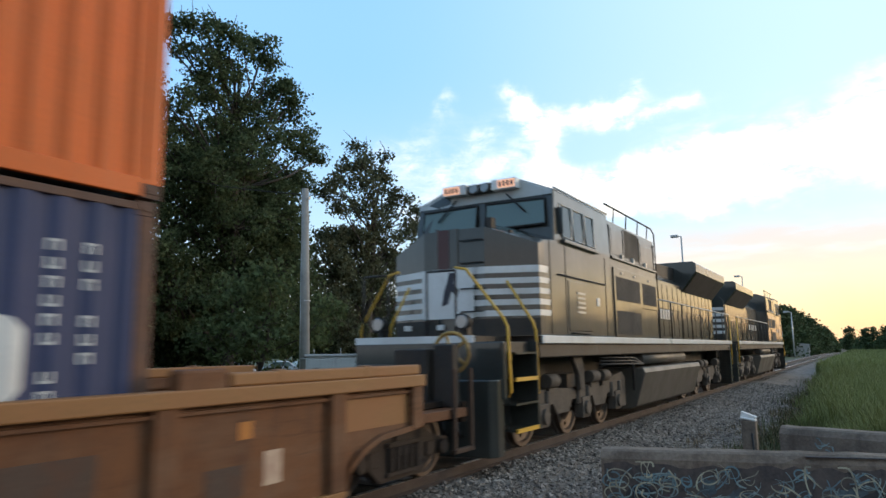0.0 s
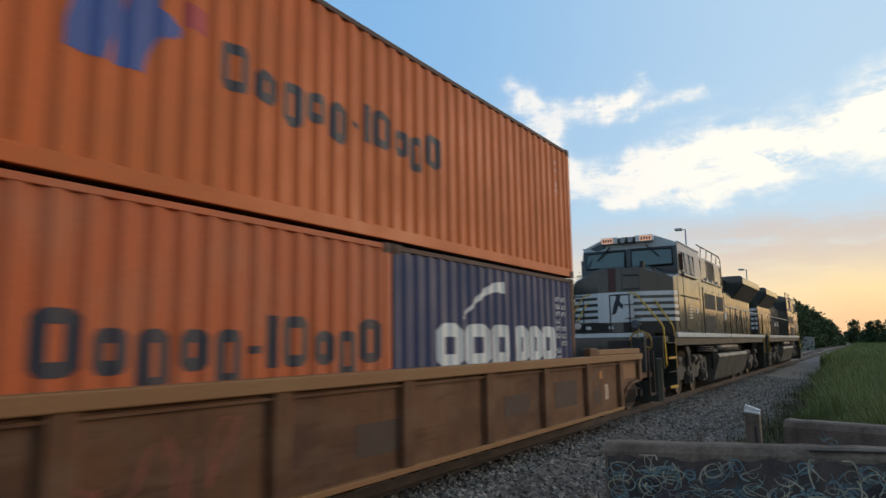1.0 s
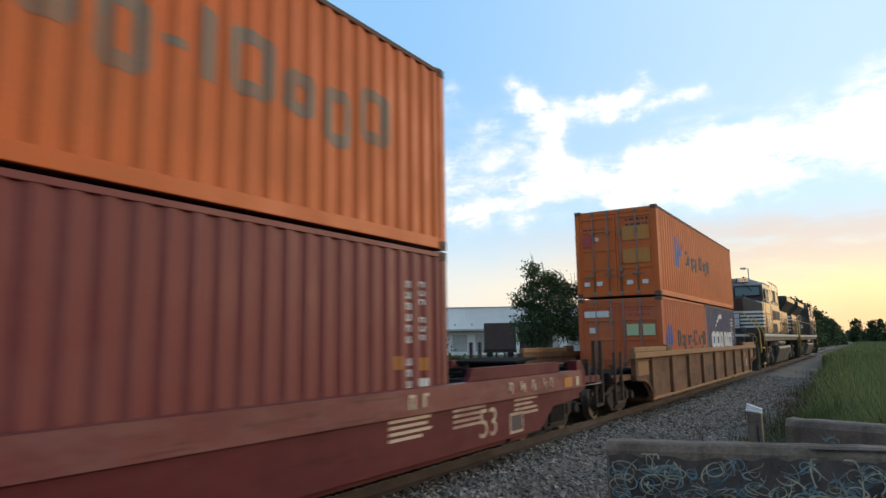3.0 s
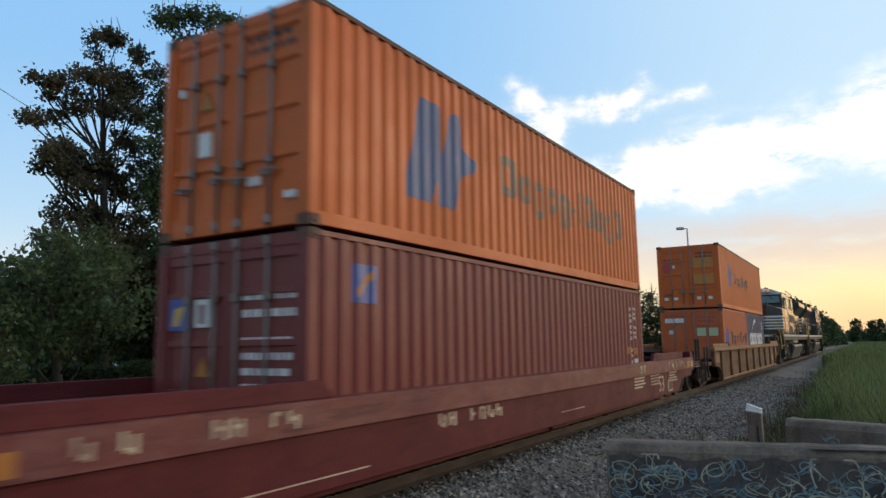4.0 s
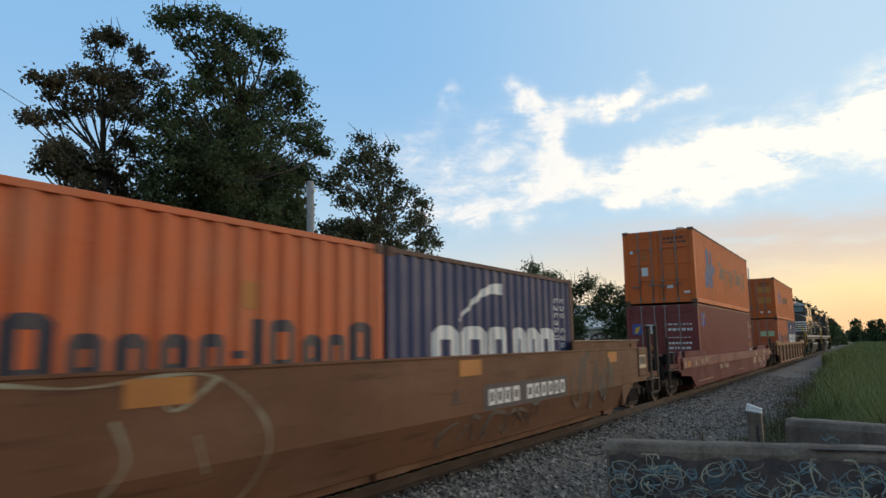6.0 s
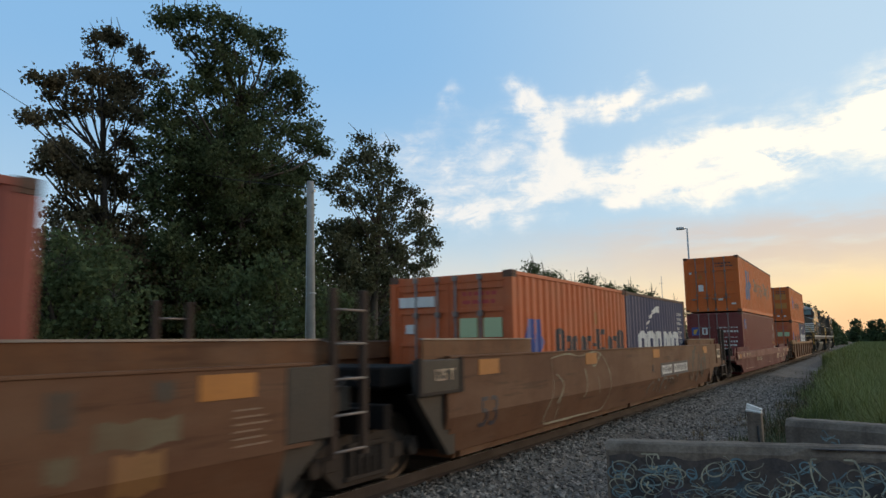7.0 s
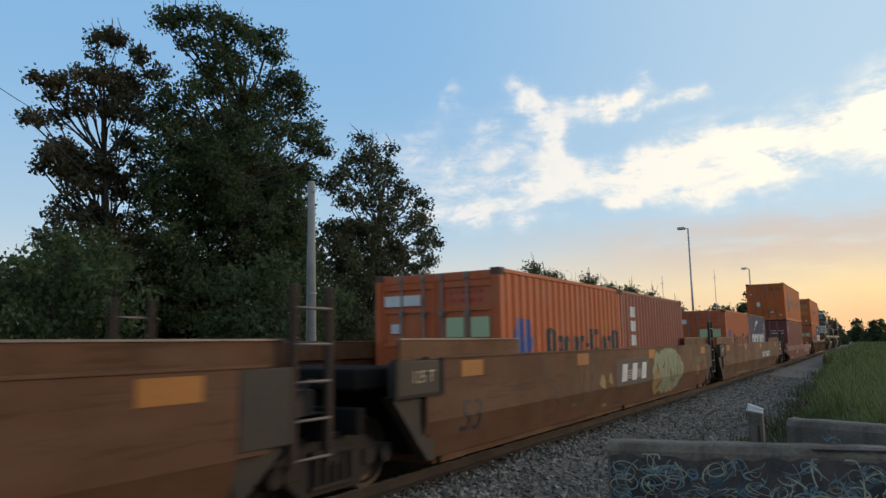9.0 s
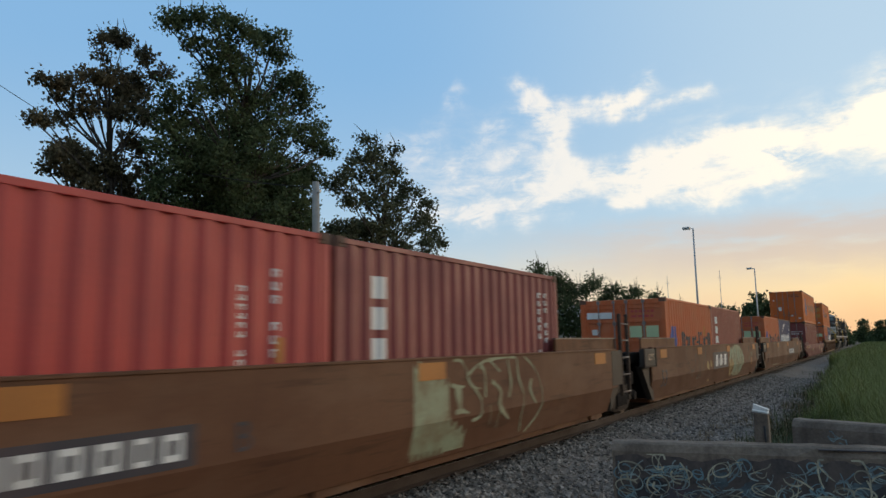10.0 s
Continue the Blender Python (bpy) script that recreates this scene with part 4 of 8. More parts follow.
    for y in (-8.9, -8.55, -7.75, -7.55, -7.1, -6.9, 4.5, 4.8, 7.1, 7.5, 7.9, 8.35, 8.6):
        worn_figure(s, r, 1.505, 1.512, y, r.uniform(0.13, 0.22), 0.93, 1.10)
    for y in (-4.2, -3.95, -3.4, -3.15, -2.9, -2.65):
        worn_figure(s, r, 1.44, 1.446, y, 0.17, 0.64, 0.82)
    for y, w in ((4.2, 0.9), (5.6, 1.0), (7.4, 0.9)):
        for i in range(4):
            s.box(1.44, 1.446, y, y + w * r.uniform(0.7, 1), 0.80 - 0.07 * i, 0.835 - 0.07 * i)
    s.box(1.44, 1.446, -8.0, -5.6, 0.40, 0.415)
    s.box(1.44, 1.446, -0.2, 0.9, 0.47, 0.485)
    tagged(part("marking", s, CREAM, car, "cream painted lettering bars"), kind="stuff")
    text_part("marking", "53", 0.56, CREAM, car, side_face(1.446, 6.55, 0.56), "cream painted number")
    plate = part("label_plate", Shape().box(1.44, 1.447, 7.22, 7.68, 0.34, 0.64), CREAM, car, "dark panel in a cream frame")
    part("plate_face", Shape().box(1.44, 1.451, 7.26, 7.64, 0.38, 0.60), DARKMARK, plate, "dark panel face")
    return car


def c_wall(z):
    """Side face of the smooth-sided cars at height z."""
    return 1.46 if z > 0.74 else 1.46 - (0.74 - z) * 0.28


def bent_number(car, body, size, y, z):
    """Painted figures that follow the fold of the side plate."""
    ob = text_part("marking", body, size, DARKMARK, car, side_face(0, y, z), "dark painted number")
    bm = bmesh.new()
    bm.from_mesh(ob.data)
    bmesh.ops.bisect_plane(bm, geom=bm.verts[:] + bm.edges[:] + bm.faces[:], plane_co=(0, 0.74 - z, 0), plane_no=(0, 1, 0))
    for v in bm.verts:
        v.co.z += c_wall(z + v.co.y) + 0.004
    bm.to_mesh(ob.data)
    bm.free()


def smooth_car(label, lead=False):
    """Smooth-sided ochre well car of an articulated set; y = 0 at its middle."""
    car = thing("well_car", label, "rail car", "well cars")
    front = 10.2 if lead else 8.65
    for sx in (-1, 1):
        s = Shape()
        s.prism([(sx * 1.40, 1.50), (sx * 1.46, 1.50), (sx * 1.46, 0.74), (sx * 1.33, 0.28), (sx * 1.27, 0.28), (sx * 1.40, 0.74)], "y", -8.45, 8.3)
        for z0, z1, e in ((0.74, 1.50, front),):
            s.box(*sorted((sx * 1.40, sx * 1.46)), 8.3, e, z0, z1)
        s.prism([(sx * 1.40, 1.50), (sx * 1.46, 1.50), (sx * 1.46, 0.74), (sx * 1.42, 0.60), (sx * 1.36, 0.60), (sx * 1.40, 0.74)], "y", -8.55, -8.45)
        part("side_wall", s, YELLOWED, car, "stained ochre side plate", bevel=0.008)
        part("top_edge", Shape().box(*sorted((sx * 1.38, sx * 1.475)), -8.5, front, 1.495, 1.525), YELLOWED, car, bevel=0.006)
        for k in (-1, 1):
            a, b = sorted((k * 5.7, k * (8.95 if k < 0 or not lead else 10.1)))
            if lead and k > 0:
                part("guide_rail", Shape().box(*sorted((sx * 1.30, sx * 1.345)), a, 9.30, 1.47, 1.69).box(*sorted((sx * 1.30, sx * 1.345)), 9.30, 9.98, 1.62, 1.69), OCHRE, car, "brown guide rail", bevel=0.008)
                part("rail_edge", Shape().box(*sorted((sx * 1.285, sx * 1.38)), a, 9.99, 1.69, 1.71), GASKET, car, "worn bright edge")
                for ya, yb in ((5.75, 6.1), (6.9, 7.25), (8.1, 8.45), (9.36, 9.90)):
                    part("rail_bracket", Shape().prism([(ya, 1.48), (yb, 1.48), (yb - 0.05, 1.62), (ya + 0.05, 1.62)], "x", *sorted((sx * 1.29, sx * 1.35))), OCHRE, car, bevel=0.008)
            else:
                part("guide_rail", Shape().box(*sorted((sx * 1.30, sx * 1.345)), a, b, 1.45, 1.735), OCHRE, car, "brown guide rail", bevel=0.008)
                part("rail_edge", Shape().box(*sorted((sx * 1.285, sx * 1.36)), a, b, 1.735, 1.755), GASKET, car, "worn bright edge")
        # rear end: load panel and sloping end sheet
        part("end_panel", Shape().box(*sorted((sx * 1.36, sx * 1.48)), -9.22, -8.22, 1.08, 1.49), BLACKISH, car, "dark grey end panel", bevel=0.015)
        part("panel_frame", Shape().box(*sorted((sx * 1.44, sx * 1.495)), -8.27, -8.2, 1.06, 1.51).box(*sorted((sx * 1.44, sx * 1.495)), -9.24, -9.17, 1.06, 1.51).box(*sorted((sx * 1.44, sx * 1.49)), -9.17, -8.27, 1.06, 1.10), TRUCKS, car)
        part("end_sheet", Shape().prism([(-8.45, 0.28), (-8.3, 0.28), (-8.3, 1.08), (-9.2, 1.08)], "x", *sorted((sx * 1.26, sx * 1.40))), BLACKISH, car, "dark sloping end sheet")
        if not lead:
            part("end_panel", Shape().box(*sorted((sx * 1.34, sx * 1.465)), 8.30, 8.95, 0.78, 1.49), BLACKISH, car, "dark grey end panel", bevel=0.015)
            part("end_sheet", Shape().prism([(8.3, 0.28), (8.3, 0.78), (8.95, 0.78)], "x", *sorted((sx * 1.26, sx * 1.40))), BLACKISH, car, "dark sloping end sheet")
            for yy in (8.97, 9.47):
                part("end_post", Shape().box(*sorted((sx * 1.40, sx * 1.47)), yy - 0.04, yy + 0.04, 0.55, 2.27), POST, car, "rusty ladder post", bevel=0.01)
            for z in (0.62, 0.98, 1.34, 1.70, 2.05):
                part("rung", bar((sx * 1.46, 8.97, z), (sx * 1.46, 9.47, z), 0.016, 6), GASKET, car)
            part("brake_lever", Shape().tube([(sx * 1.30, 9.1, 1.1), (sx * 1.34, 9.3, 1.35), (sx * 1.32, 9.55, 1.30)], 0.02, 6).box(*sorted((sx * 1.1, sx * 1.3)), 9.0, 9.4, 1.0, 1.25), BLACKISH, car)
        else:
            part("end_box", Shape().box(*sorted((sx * 1.36, sx * 1.49)), 9.5, 10.22, 0.86, 1.52), YELLOWED, car, "ochre end box", bevel=0.02)
            plate = part("label_plate", Shape().box(*sorted((sx * 1.485, sx * 1.494)), 9.50, 10.03, 1.05, 1.35), CREAM, car, "pale-framed instruction plate")
            part("plate_face", Shape().box(*sorted((sx * 1.488, sx * 1.497)), 9.525, 10.005, 1.13, 1.325), FADEDMARK, plate, "dull olive plate face")
            for q in (9.56, 9.78):
                part("plate_mark", Shape().box(*sorted((sx * 1.49, sx * 1.50)), q, q + 0.16, 1.15, 1.30), SPRAYDARK, plate, "dark lettering bar")
            part("end_beam", Shape().box(*sorted((sx * 1.30, sx * 1.43)), 10.2, 10.62, 0.78, 0.92), OCHRE, car, bevel=0.012)
            part("end_beam", Shape().box(*sorted((sx * 1.30, sx * 1.43)), 10.76, 11.27, 0.78, 0.92), YELLOWED, car, bevel=0.012)
            part("handrail", bar((sx * 1.44, 10.2, 0.75), (sx * 1.44, 11.3, 0.75), 0.010, 6), GASKET, car, "worn bright grab rail")
            for q in (10.64, 11.28):
                part("step_post", Shape().box(*sorted((sx * 1.36, sx * 1.45)), q, q + 0.12, 0.44, 2.05), POST, car, "rusty upright post", bevel=0.01)
            part("step", Shape().box(*sorted((sx * 1.34, sx * 1.42)), 10.64, 11.4, 0.38, 0.44), TRUCKS, car, "rusty end step", bevel=0.01)
            part("end_sheet", Shape().prism([(8.3, 0.30), (8.3, 0.76), (9.2, 0.76), (8.75, 0.55)], "x", *sorted((sx * 1.34, sx * 1.44))), YELLOWED, car)
        for y in (7.62, 1.6, -3.2, -7.42):
            if sx > 0:
                part("reflector", Shape().box(1.455, 1.467, y - 0.30, y + 0.30, 1.25, 1.46), AMBER, car, "amber reflector panel")
    well_floor(car, 8.2, OCHRE)
    for k in (-1, 1):
        end_platform(car, k * 8.2, k, 1.5 if not (lead and k > 0) else 2.9, DECK, 1.08 if lead and k > 0 else 1.2)
    part("end_deck", Shape().box(-1.2, 1.2, -9.6, -8.4, 1.18, 1.42), DECK, car, "black deck over the shared truck", bevel=0.03)
    if lead:
        coupler(car, 10.6, 1)
        part("brake_stand", Shape().box(-0.2, 0.1, 11.1, 11.22, 1.0, 1.75), DECK, car, bevel=0.02)
        w = Shape().tube([(0, 0.26 * math.cos(k * math.pi / 14), 0.26 * math.sin(k * math.pi / 14)) for k in range(29)], 0.028, 6, False)
        for k in range(5):
            w.tube([(0, 0, 0), (0, 0.25 * math.cos(k * 1.2566), 0.25 * math.sin(k * 1.2566))], 0.022, 6)
        o = part("brake_wheel", w, POST, car, "rusty spoked brake wheel")
        o.matrix_basis = pose(-0.05, 11.28, 1.62, 0, 0, 90)
        freight_truck(car, 10.1)
    else:
        part("end_deck", Shape().box(-1.2, 1.2, 8.4, 9.3, 1.18, 1.42), DECK, car, "black deck over the shared truck", bevel=0.03)
        freight_truck(car, 9.95)
    text_part("marking", "125 T", 0.21, CREAM, car, side_face(1.484, -8.66, 1.29), "pale painted load figure")
    bent_number(car, "53", 0.60, -7.42, 0.715)
    return car


def fine_line(pts, steps=6):
    """A smooth curve through a few (y, z) points."""
    out = []
    for i in range(len(pts) - 1):
        p0, p1, p2, p3 = pts[max(i - 1, 0)], pts[i], pts[i + 1], pts[min(i + 2, len(pts) - 1)]
        for j in range(steps):
            t = j / steps
            out.append(tuple(0.5 * (2 * b + (c - a) * t + (2 * a - 5 * b + 4 * c - d) * t * t + (3 * b - a - 3 * c + d) * t ** 3) for a, b, c, d in zip(p0, p1, p2, p3)))
    return [(y, max(0.32, min(1.48, z))) for y, z in out + [pts[-1]]]


def sprayed_field(car, y0, y1, limits, mat, label, lift):
    """A filled sprayed shape on a car's bent side; limits gives (low, high) for 0 to 1 along it."""
    v, f = [], []
    n = 40
    for i in range(n + 1):
        q = i / n
        lo, hi = limits(q)
        lo, hi = max(0.31, min(lo, hi - 0.01)), min(1.485, hi)
        bend = min(max(0.74, lo + 0.002), hi - 0.002)
        v += [(c_wall(z) + lift, y0 + (y1 - y0) * q, z) for z in (lo, bend, hi)]
    for i in range(n):
        a, b = 3 * i, 3 * i + 3
        f += [(a, b, b + 1, a + 1), (a + 1, b + 1, b + 2, a + 2)]
    return part("graffiti_fill", Shape().add(v, f), mat, car, label)


def number_panel(car, y0, y1, z0, z1, bars, label):
    x = 1.463
    part("number_panel", Shape().box(x - 0.004, x, y0, y1, z0, z1), DARKMARK, car, "dark painted panel")
    h = z1 - z0
    for a, b in bars:
        ya, yb, za, zb = y0 + (y1 - y0) * a, y0 + (y1 - y0) * b, z0 + 0.18 * h, z1 - 0.18 * h
        k = 0.26 * (yb - ya)
        s = Shape().box(x, x + 0.003, ya, ya + k, za, zb).box(x, x + 0.003, yb - k, yb, za, zb)
        s.box(x, x + 0.003, ya + k, yb - k, za, za + k).box(x, x + 0.003, ya + k, yb - k, zb - k, zb)
        part("letter_block", s, WHITE, car, label)


# ---- locomotives ----
def loft(rings, caps=True):
    """Skins rings of equal count that follow one another along y."""
    s = Shape()
    n = len(rings[0])
    v = [p for r in rings for p in r]
    f = []
    for i in range(len(rings) - 1):
        for k in range(n):
            k2 = (k + 1) % n
            f.append((i * n + k, (i + 1) * n + k, (i + 1) * n + k2, i * n + k2))
    if caps:
        f.append(tuple(range(n)))
        f.append(tuple(reversed(range((len(rings) - 1) * n, len(rings) * n))))
    return s.add(v, f)


def locomotive():
    """Six-axle diesel road locomotive; y = 0 at the coupler of its nose end, cab next, long hood behind."""
    e = thing("diesel_locomotive", "black six-axle diesel locomotive with white nose stripes, cab lights lit", "locomotive", "locomotives")
    # frame, sill, platform
    part("underframe", Shape().box(-1.45, 1.45, 2.2, 21.7, 1.55, 1.80).box(-0.5, 0.5, 1.0, 22.0, 0.95, 1.60).box(-1.35, 1.35, 0.95, 2.2, 1.62, 1.82), BLACKISH, e, bevel=0.02)
    for sx in (-1, 1):
        part("side_sill", Shape().box(*sorted((sx * 1.44, sx * 1.53)), 2.2, 21.7, 1.79, 1.925), LOCO_WHITE, e, "dirty white sill stripe", bevel=0.01)
    part("platform", Shape().box(-1.5, 1.5, 2.2, 21.7, 1.80, 1.915).box(-0.92, 0.92, 0.95, 2.2, 1.80, 1.915).box(-0.92, 0.92, 21.7, 22.0, 1.80, 1.915), BLACKISH, e)
    part("end_sill", Shape().box(-1.42, 0.9, 0.90, 0.955, 1.81, 1.925), LOCO_WHITE, e, "white front sill stripe")
    # pilot and plough
    plough = Shape().prism([(-1.38, 0.75), (-1.30, 0.62), (0.0, 0.42), (1.30, 0.62), (1.38, 0.75), (1.38, 0.95), (-1.38, 0.95)], "z", 0.12, 1.25)
    plough.box(-1.42, 1.42, 0.9, 1.0, 0.95, 1.82)
    part("pilot", plough, LOCO, e, bevel=0.02)
    part("coupler", Shape().box(-0.1, 0.1, -0.05, 1.0, 0.78, 0.98).box(-0.2, 0.17, -0.02, 0.28, 0.72, 1.04), BLACKISH, e, bevel=0.02)
    part("coupler", Shape().box(-0.1, 0.1, 21.8, 22.65, 0.78, 0.98).box(-0.2, 0.17, 22.35, 22.63, 0.72, 1.04), BLACKISH, e, bevel=0.02)
    part("pilot", Shape().box(-1.42, 1.42, 21.75, 21.9, 0.2, 1.82), LOCO, e, bevel=0.02)
    for sx in (-1, 1):
        well = Shape()
        for z in (0.45, 0.84, 1.23, 1.62):
            part("tread", Shape().box(*sorted((sx * 1.0, sx * 1.5)), 1.15, 1.95, z, z + 0.035), LOCO, e)
        well.box(*sorted((sx * 0.95, sx * 1.0)), 1.1, 2.2, 0.43, 1.82)
        well.box(*sorted((sx * 0.95, sx * 1.5)), 1.95, 2.0, 0.43, 1.82)
        part("step_well", well, LOCO, e)
        part("tread_edge", Shape().box(*sorted((sx * 1.47, sx * 1.51)), 1.15, 1.95, 0.43, 0.49), YELLOW, e)
        part("tread_edge", Shape().box(*sorted((sx * 1.47, sx * 1.51)), 1.15, 1.95, 1.205, 1.265), YELLOW, e)
        part("step_handrail", Shape().tube([(sx * 0.55, 0.97, 3.02), (sx * 0.75, 0.98, 2.98), (sx * 1.36, 1.05, 2.18), (sx * 1.42, 1.06, 2.05), (sx * 1.45, 1.08, 1.05), (sx * 1.40, 1.10, 0.98)], 0.024, 8), YELLOW, e, "bright yellow handrail")
        part("step_handrail", Shape().tube([(sx * 1.0, 1.95, 2.85), (sx * 1.44, 1.98, 2.15), (sx * 1.48, 2.0, 2.0), (sx * 1.49, 2.02, 0.98)], 0.024, 8), YELLOW, e, "bright yellow handrail")
        # rear corner steps
        well = Shape()
        for z in (0.45, 0.84, 1.23, 1.62):
            part("tread", Shape().box(*sorted((sx * 1.0, sx * 1.5)), 21.1, 21.7, z, z + 0.035), LOCO, e)
        well.box(*sorted((sx * 0.95, sx * 1.0)), 21.0, 21.75, 0.43, 1.82)
        part("step_well", well, LOCO, e)
        part("step_handrail", Shape().tube([(sx * 1.48, 21.72, 0.98), (sx * 1.48, 21.72, 2.9)], 0.024, 8), YELLOW, e, "yellow handrail")
    part("uncoupling_lever", Shape().tube([(1.2, 0.72, 1.05), (0.55, 0.70, 1.05), (0.45, 0.62, 1.30), (0.25, 0.5, 1.30), (0.2, 0.5, 1.05)], 0.018, 6), YELLOW, e, "yellow uncoupling lever")
    for x in (-0.75, -0.5, 0.55, 0.8):
        part("air_hose", Shape().tube([(x, 0.88, 1.15), (x, 0.55, 0.95), (x + 0.06, 0.42, 0.55), (x + 0.1, 0.5, 0.42)], 0.03, 7), RUBBER, e)
    part("mu_socket", Shape().box(0.30, 0.52, 0.78, 0.9, 1.32, 1.55), BLACKISH, e, bevel=0.02)
    # front railing
    for x in (-1.3, -0.78, 0.0, 0.55):
        part("stanchion", bar((x, 0.98, 1.92), (x, 0.98, 2.98), 0.02), BLACKISH, e)
    part("front_rail", bar((-1.3, 0.98, 2.98), (-0.78, 0.98, 2.98), 0.02), BLACKISH, e)
    part("front_rail", bar((0.0, 0.98, 2.98), (0.55, 0.98, 2.98), 0.02), BLACKISH, e)
    for x in (-0.92, 0.72):
        lamp = part("ditch_light", Shape().tube([(x, 0.86, 2.14), (x, 1.05, 2.14)], [0.135, 0.10], 18), BLACKISH, e, "round ditch light")
        part("lens", Shape().tube([(x, 0.845, 2.14), (x, 0.862, 2.14)], [0.10, 0.12], 18), LENS, lamp, "clear lamp lens")
        part("bracket", Shape().box(x - 0.05, x + 0.05, 0.95, 1.1, 1.91, 2.1), BLACKISH, lamp)
    # nose: flat middle with angled cheeks, sloping top
    def ring(y, hw, zl, zm):
        return [(-hw, y, 1.92), (-hw, y, zl), (-0.62, y, zm), (0.62, y, zm), (hw, y, zl), (hw, y, 1.92)]
    nose = loft([[(-1.48, 2.22, 1.92), (-1.48, 2.22, 3.50), (-0.62, 1.88, 3.82), (0.62, 1.88, 3.82), (1.48, 2.22, 3.50), (1.48, 2.22, 1.92)],
                 ring(2.42, 1.50, 3.58, 3.92), ring(3.2, 1.50, 3.68, 3.97)], False)
    nose.add([(-1.48, 2.22, 1.92), (-0.62, 1.88, 1.92), (0.62, 1.88, 1.92), (1.48, 2.22, 1.92), (-1.48, 2.22, 3.50), (-0.62, 1.88, 3.82), (0.62, 1.88, 3.82), (1.48, 2.22, 3.50)],
             [(0, 1, 5, 4), (1, 2, 6, 5), (2, 3, 7, 6)])
    n = part("nose", nose, LOCO, e, bevel=0.02)
    apron = Shape()
    for (xa, ya), (xb, yb) in (((-1.485, 2.214), (-0.62, 1.872)), ((-0.62, 1.872), (0.62, 1.872)), ((0.62, 1.872), (1.485, 2.214))):
        apron.add([(xa, ya, 1.93), (xb, yb, 1.93), (xb, yb, 2.22), (xa, ya, 2.22)], [(0, 1, 2, 3)])
    part("apron", apron, BLACKISH, n, "black lower edge of the nose")
    # nose door, set to its left, with its red edge and grabs
    part("nose_door", Shape().box(-0.36, -0.30, 1.84, 1.90, 1.95, 3.86).box(-0.30, 0.10, 1.855, 1.90, 1.95, 3.84), LOCO, n, bevel=0.01)
    part("door_edge", Shape().box(-0.30, -0.08, 1.845, 1.858, 3.12, 3.83), DOORRED, n, "dark red door edge")
    for z in (2.35, 2.75, 3.20, 3.60):
        part("grab_iron", Shape().tube([(0.18, 1.86, z), (0.18, 1.80, z), (0.58, 1.80, z), (0.58, 1.86, z)], 0.014, 6), BLACKISH, n)
    # stripes on the nose: five white bands over the cheeks and round the corners
    for i in range(5):
        z = 2.26 + 0.185 * i
        h = 0.10 if i < 4 else 0.12
        for sx in (-1, 1):
            s = Shape()
            x_in = 0.62
            def q(x, y, z0, z1, x2, y2):
                o = -0.005
                s.add([(x, y + o, z0), (x2, y2 + o, z0), (x2, y2 + o, z1), (x, y + o, z1)], [(0, 1, 2, 3)])
            q(sx * x_in, 1.88, z, z + h, sx * 1.485, 2.222)
            s.add([(sx * 1.487, 2.222, z), (sx * 1.506, 2.42, z), (sx * 1.506, 2.42, z + h), (sx * 1.487, 2.222, z + h)], [(0, 1, 2, 3)])
            s.add([(sx * 1.506, 2.42, z), (sx * 1.506, 2.62 - 0.02 * i, z), (sx * 1.506, 2.66 - 0.02 * i, z + h), (sx * 1.506, 2.42, z + h)], [(0, 1, 2, 3)])
            s.add([(sx * 0.36, 1.874, z), (sx * 0.63, 1.874, z), (sx * 0.63, 1.874, z + h), (sx * 0.36, 1.874, z + h)], [(0, 1, 2, 3)])
            part("stripe", s, LOCO_WHITE, n, "white painted stripe")
    s = Shape().box(-0.64, 0.42, 1.826, 1.834, 2.24, 3.12)
    part("emblem_field", s, LOCO_WHITE, n, "white painted field")
    s = Shape()
    s.prism([(-0.22, 2.46), (-0.10, 2.50), (-0.02, 2.72), (0.10, 2.62), (0.12, 2.74), (0.02, 2.86), (0.06, 3.04), (-0.06, 3.06), (-0.10, 2.9), (-0.17, 2.72)], "y", 1.815, 1.825)
    part("emblem", s, DARKMARK, n, "dark painted emblem")
    for x, z in ((-1.02, 2.05), (-0.32, 2.05)):
        part("label_plate", Shape().box(x, x + 0.14, 1.80, 1.84, z, z + 0.09), LOCO_WHITE, n, "small white plate")
    part("sensor", Shape().box(0.62, 0.72, 1.98, 2.15, 3.78, 4.0), BLACKISH, n, bevel=0.01)
    part("sensor", Shape().box(0.95, 1.02, 2.1, 2.2, 3.58, 3.76), BLACKISH, n, bevel=0.01)
    # cab
    def cabring(y, y_top, hw=1.5):
        return [(-hw, y, 1.92), (-hw, y, 3.70), (-1.46, y_top, 4.62), (-0.78, y_top, 4.90), (0.78, y_top, 4.90), (1.46, y_top, 4.62), (hw, y, 3.70), (hw, y, 1.92)]
    cab = loft([cabring(2.9, 3.05), cabring(6.15, 6.15)])
    c = part("cab", cab, LOCO, e, "", bevel=0.03)
    white = Shape()
    white.add([(-1.44, 3.005, 4.52), (1.44, 3.005, 4.52), (1.445, 3.035, 4.61), (0.78, 3.042, 4.885), (-0.78, 3.042, 4.885), (-1.445, 3.035, 4.61)], [(0, 1, 2, 3, 4, 5)])
    part("brow", white, BROWGREY, c, "white panel above the windshield")
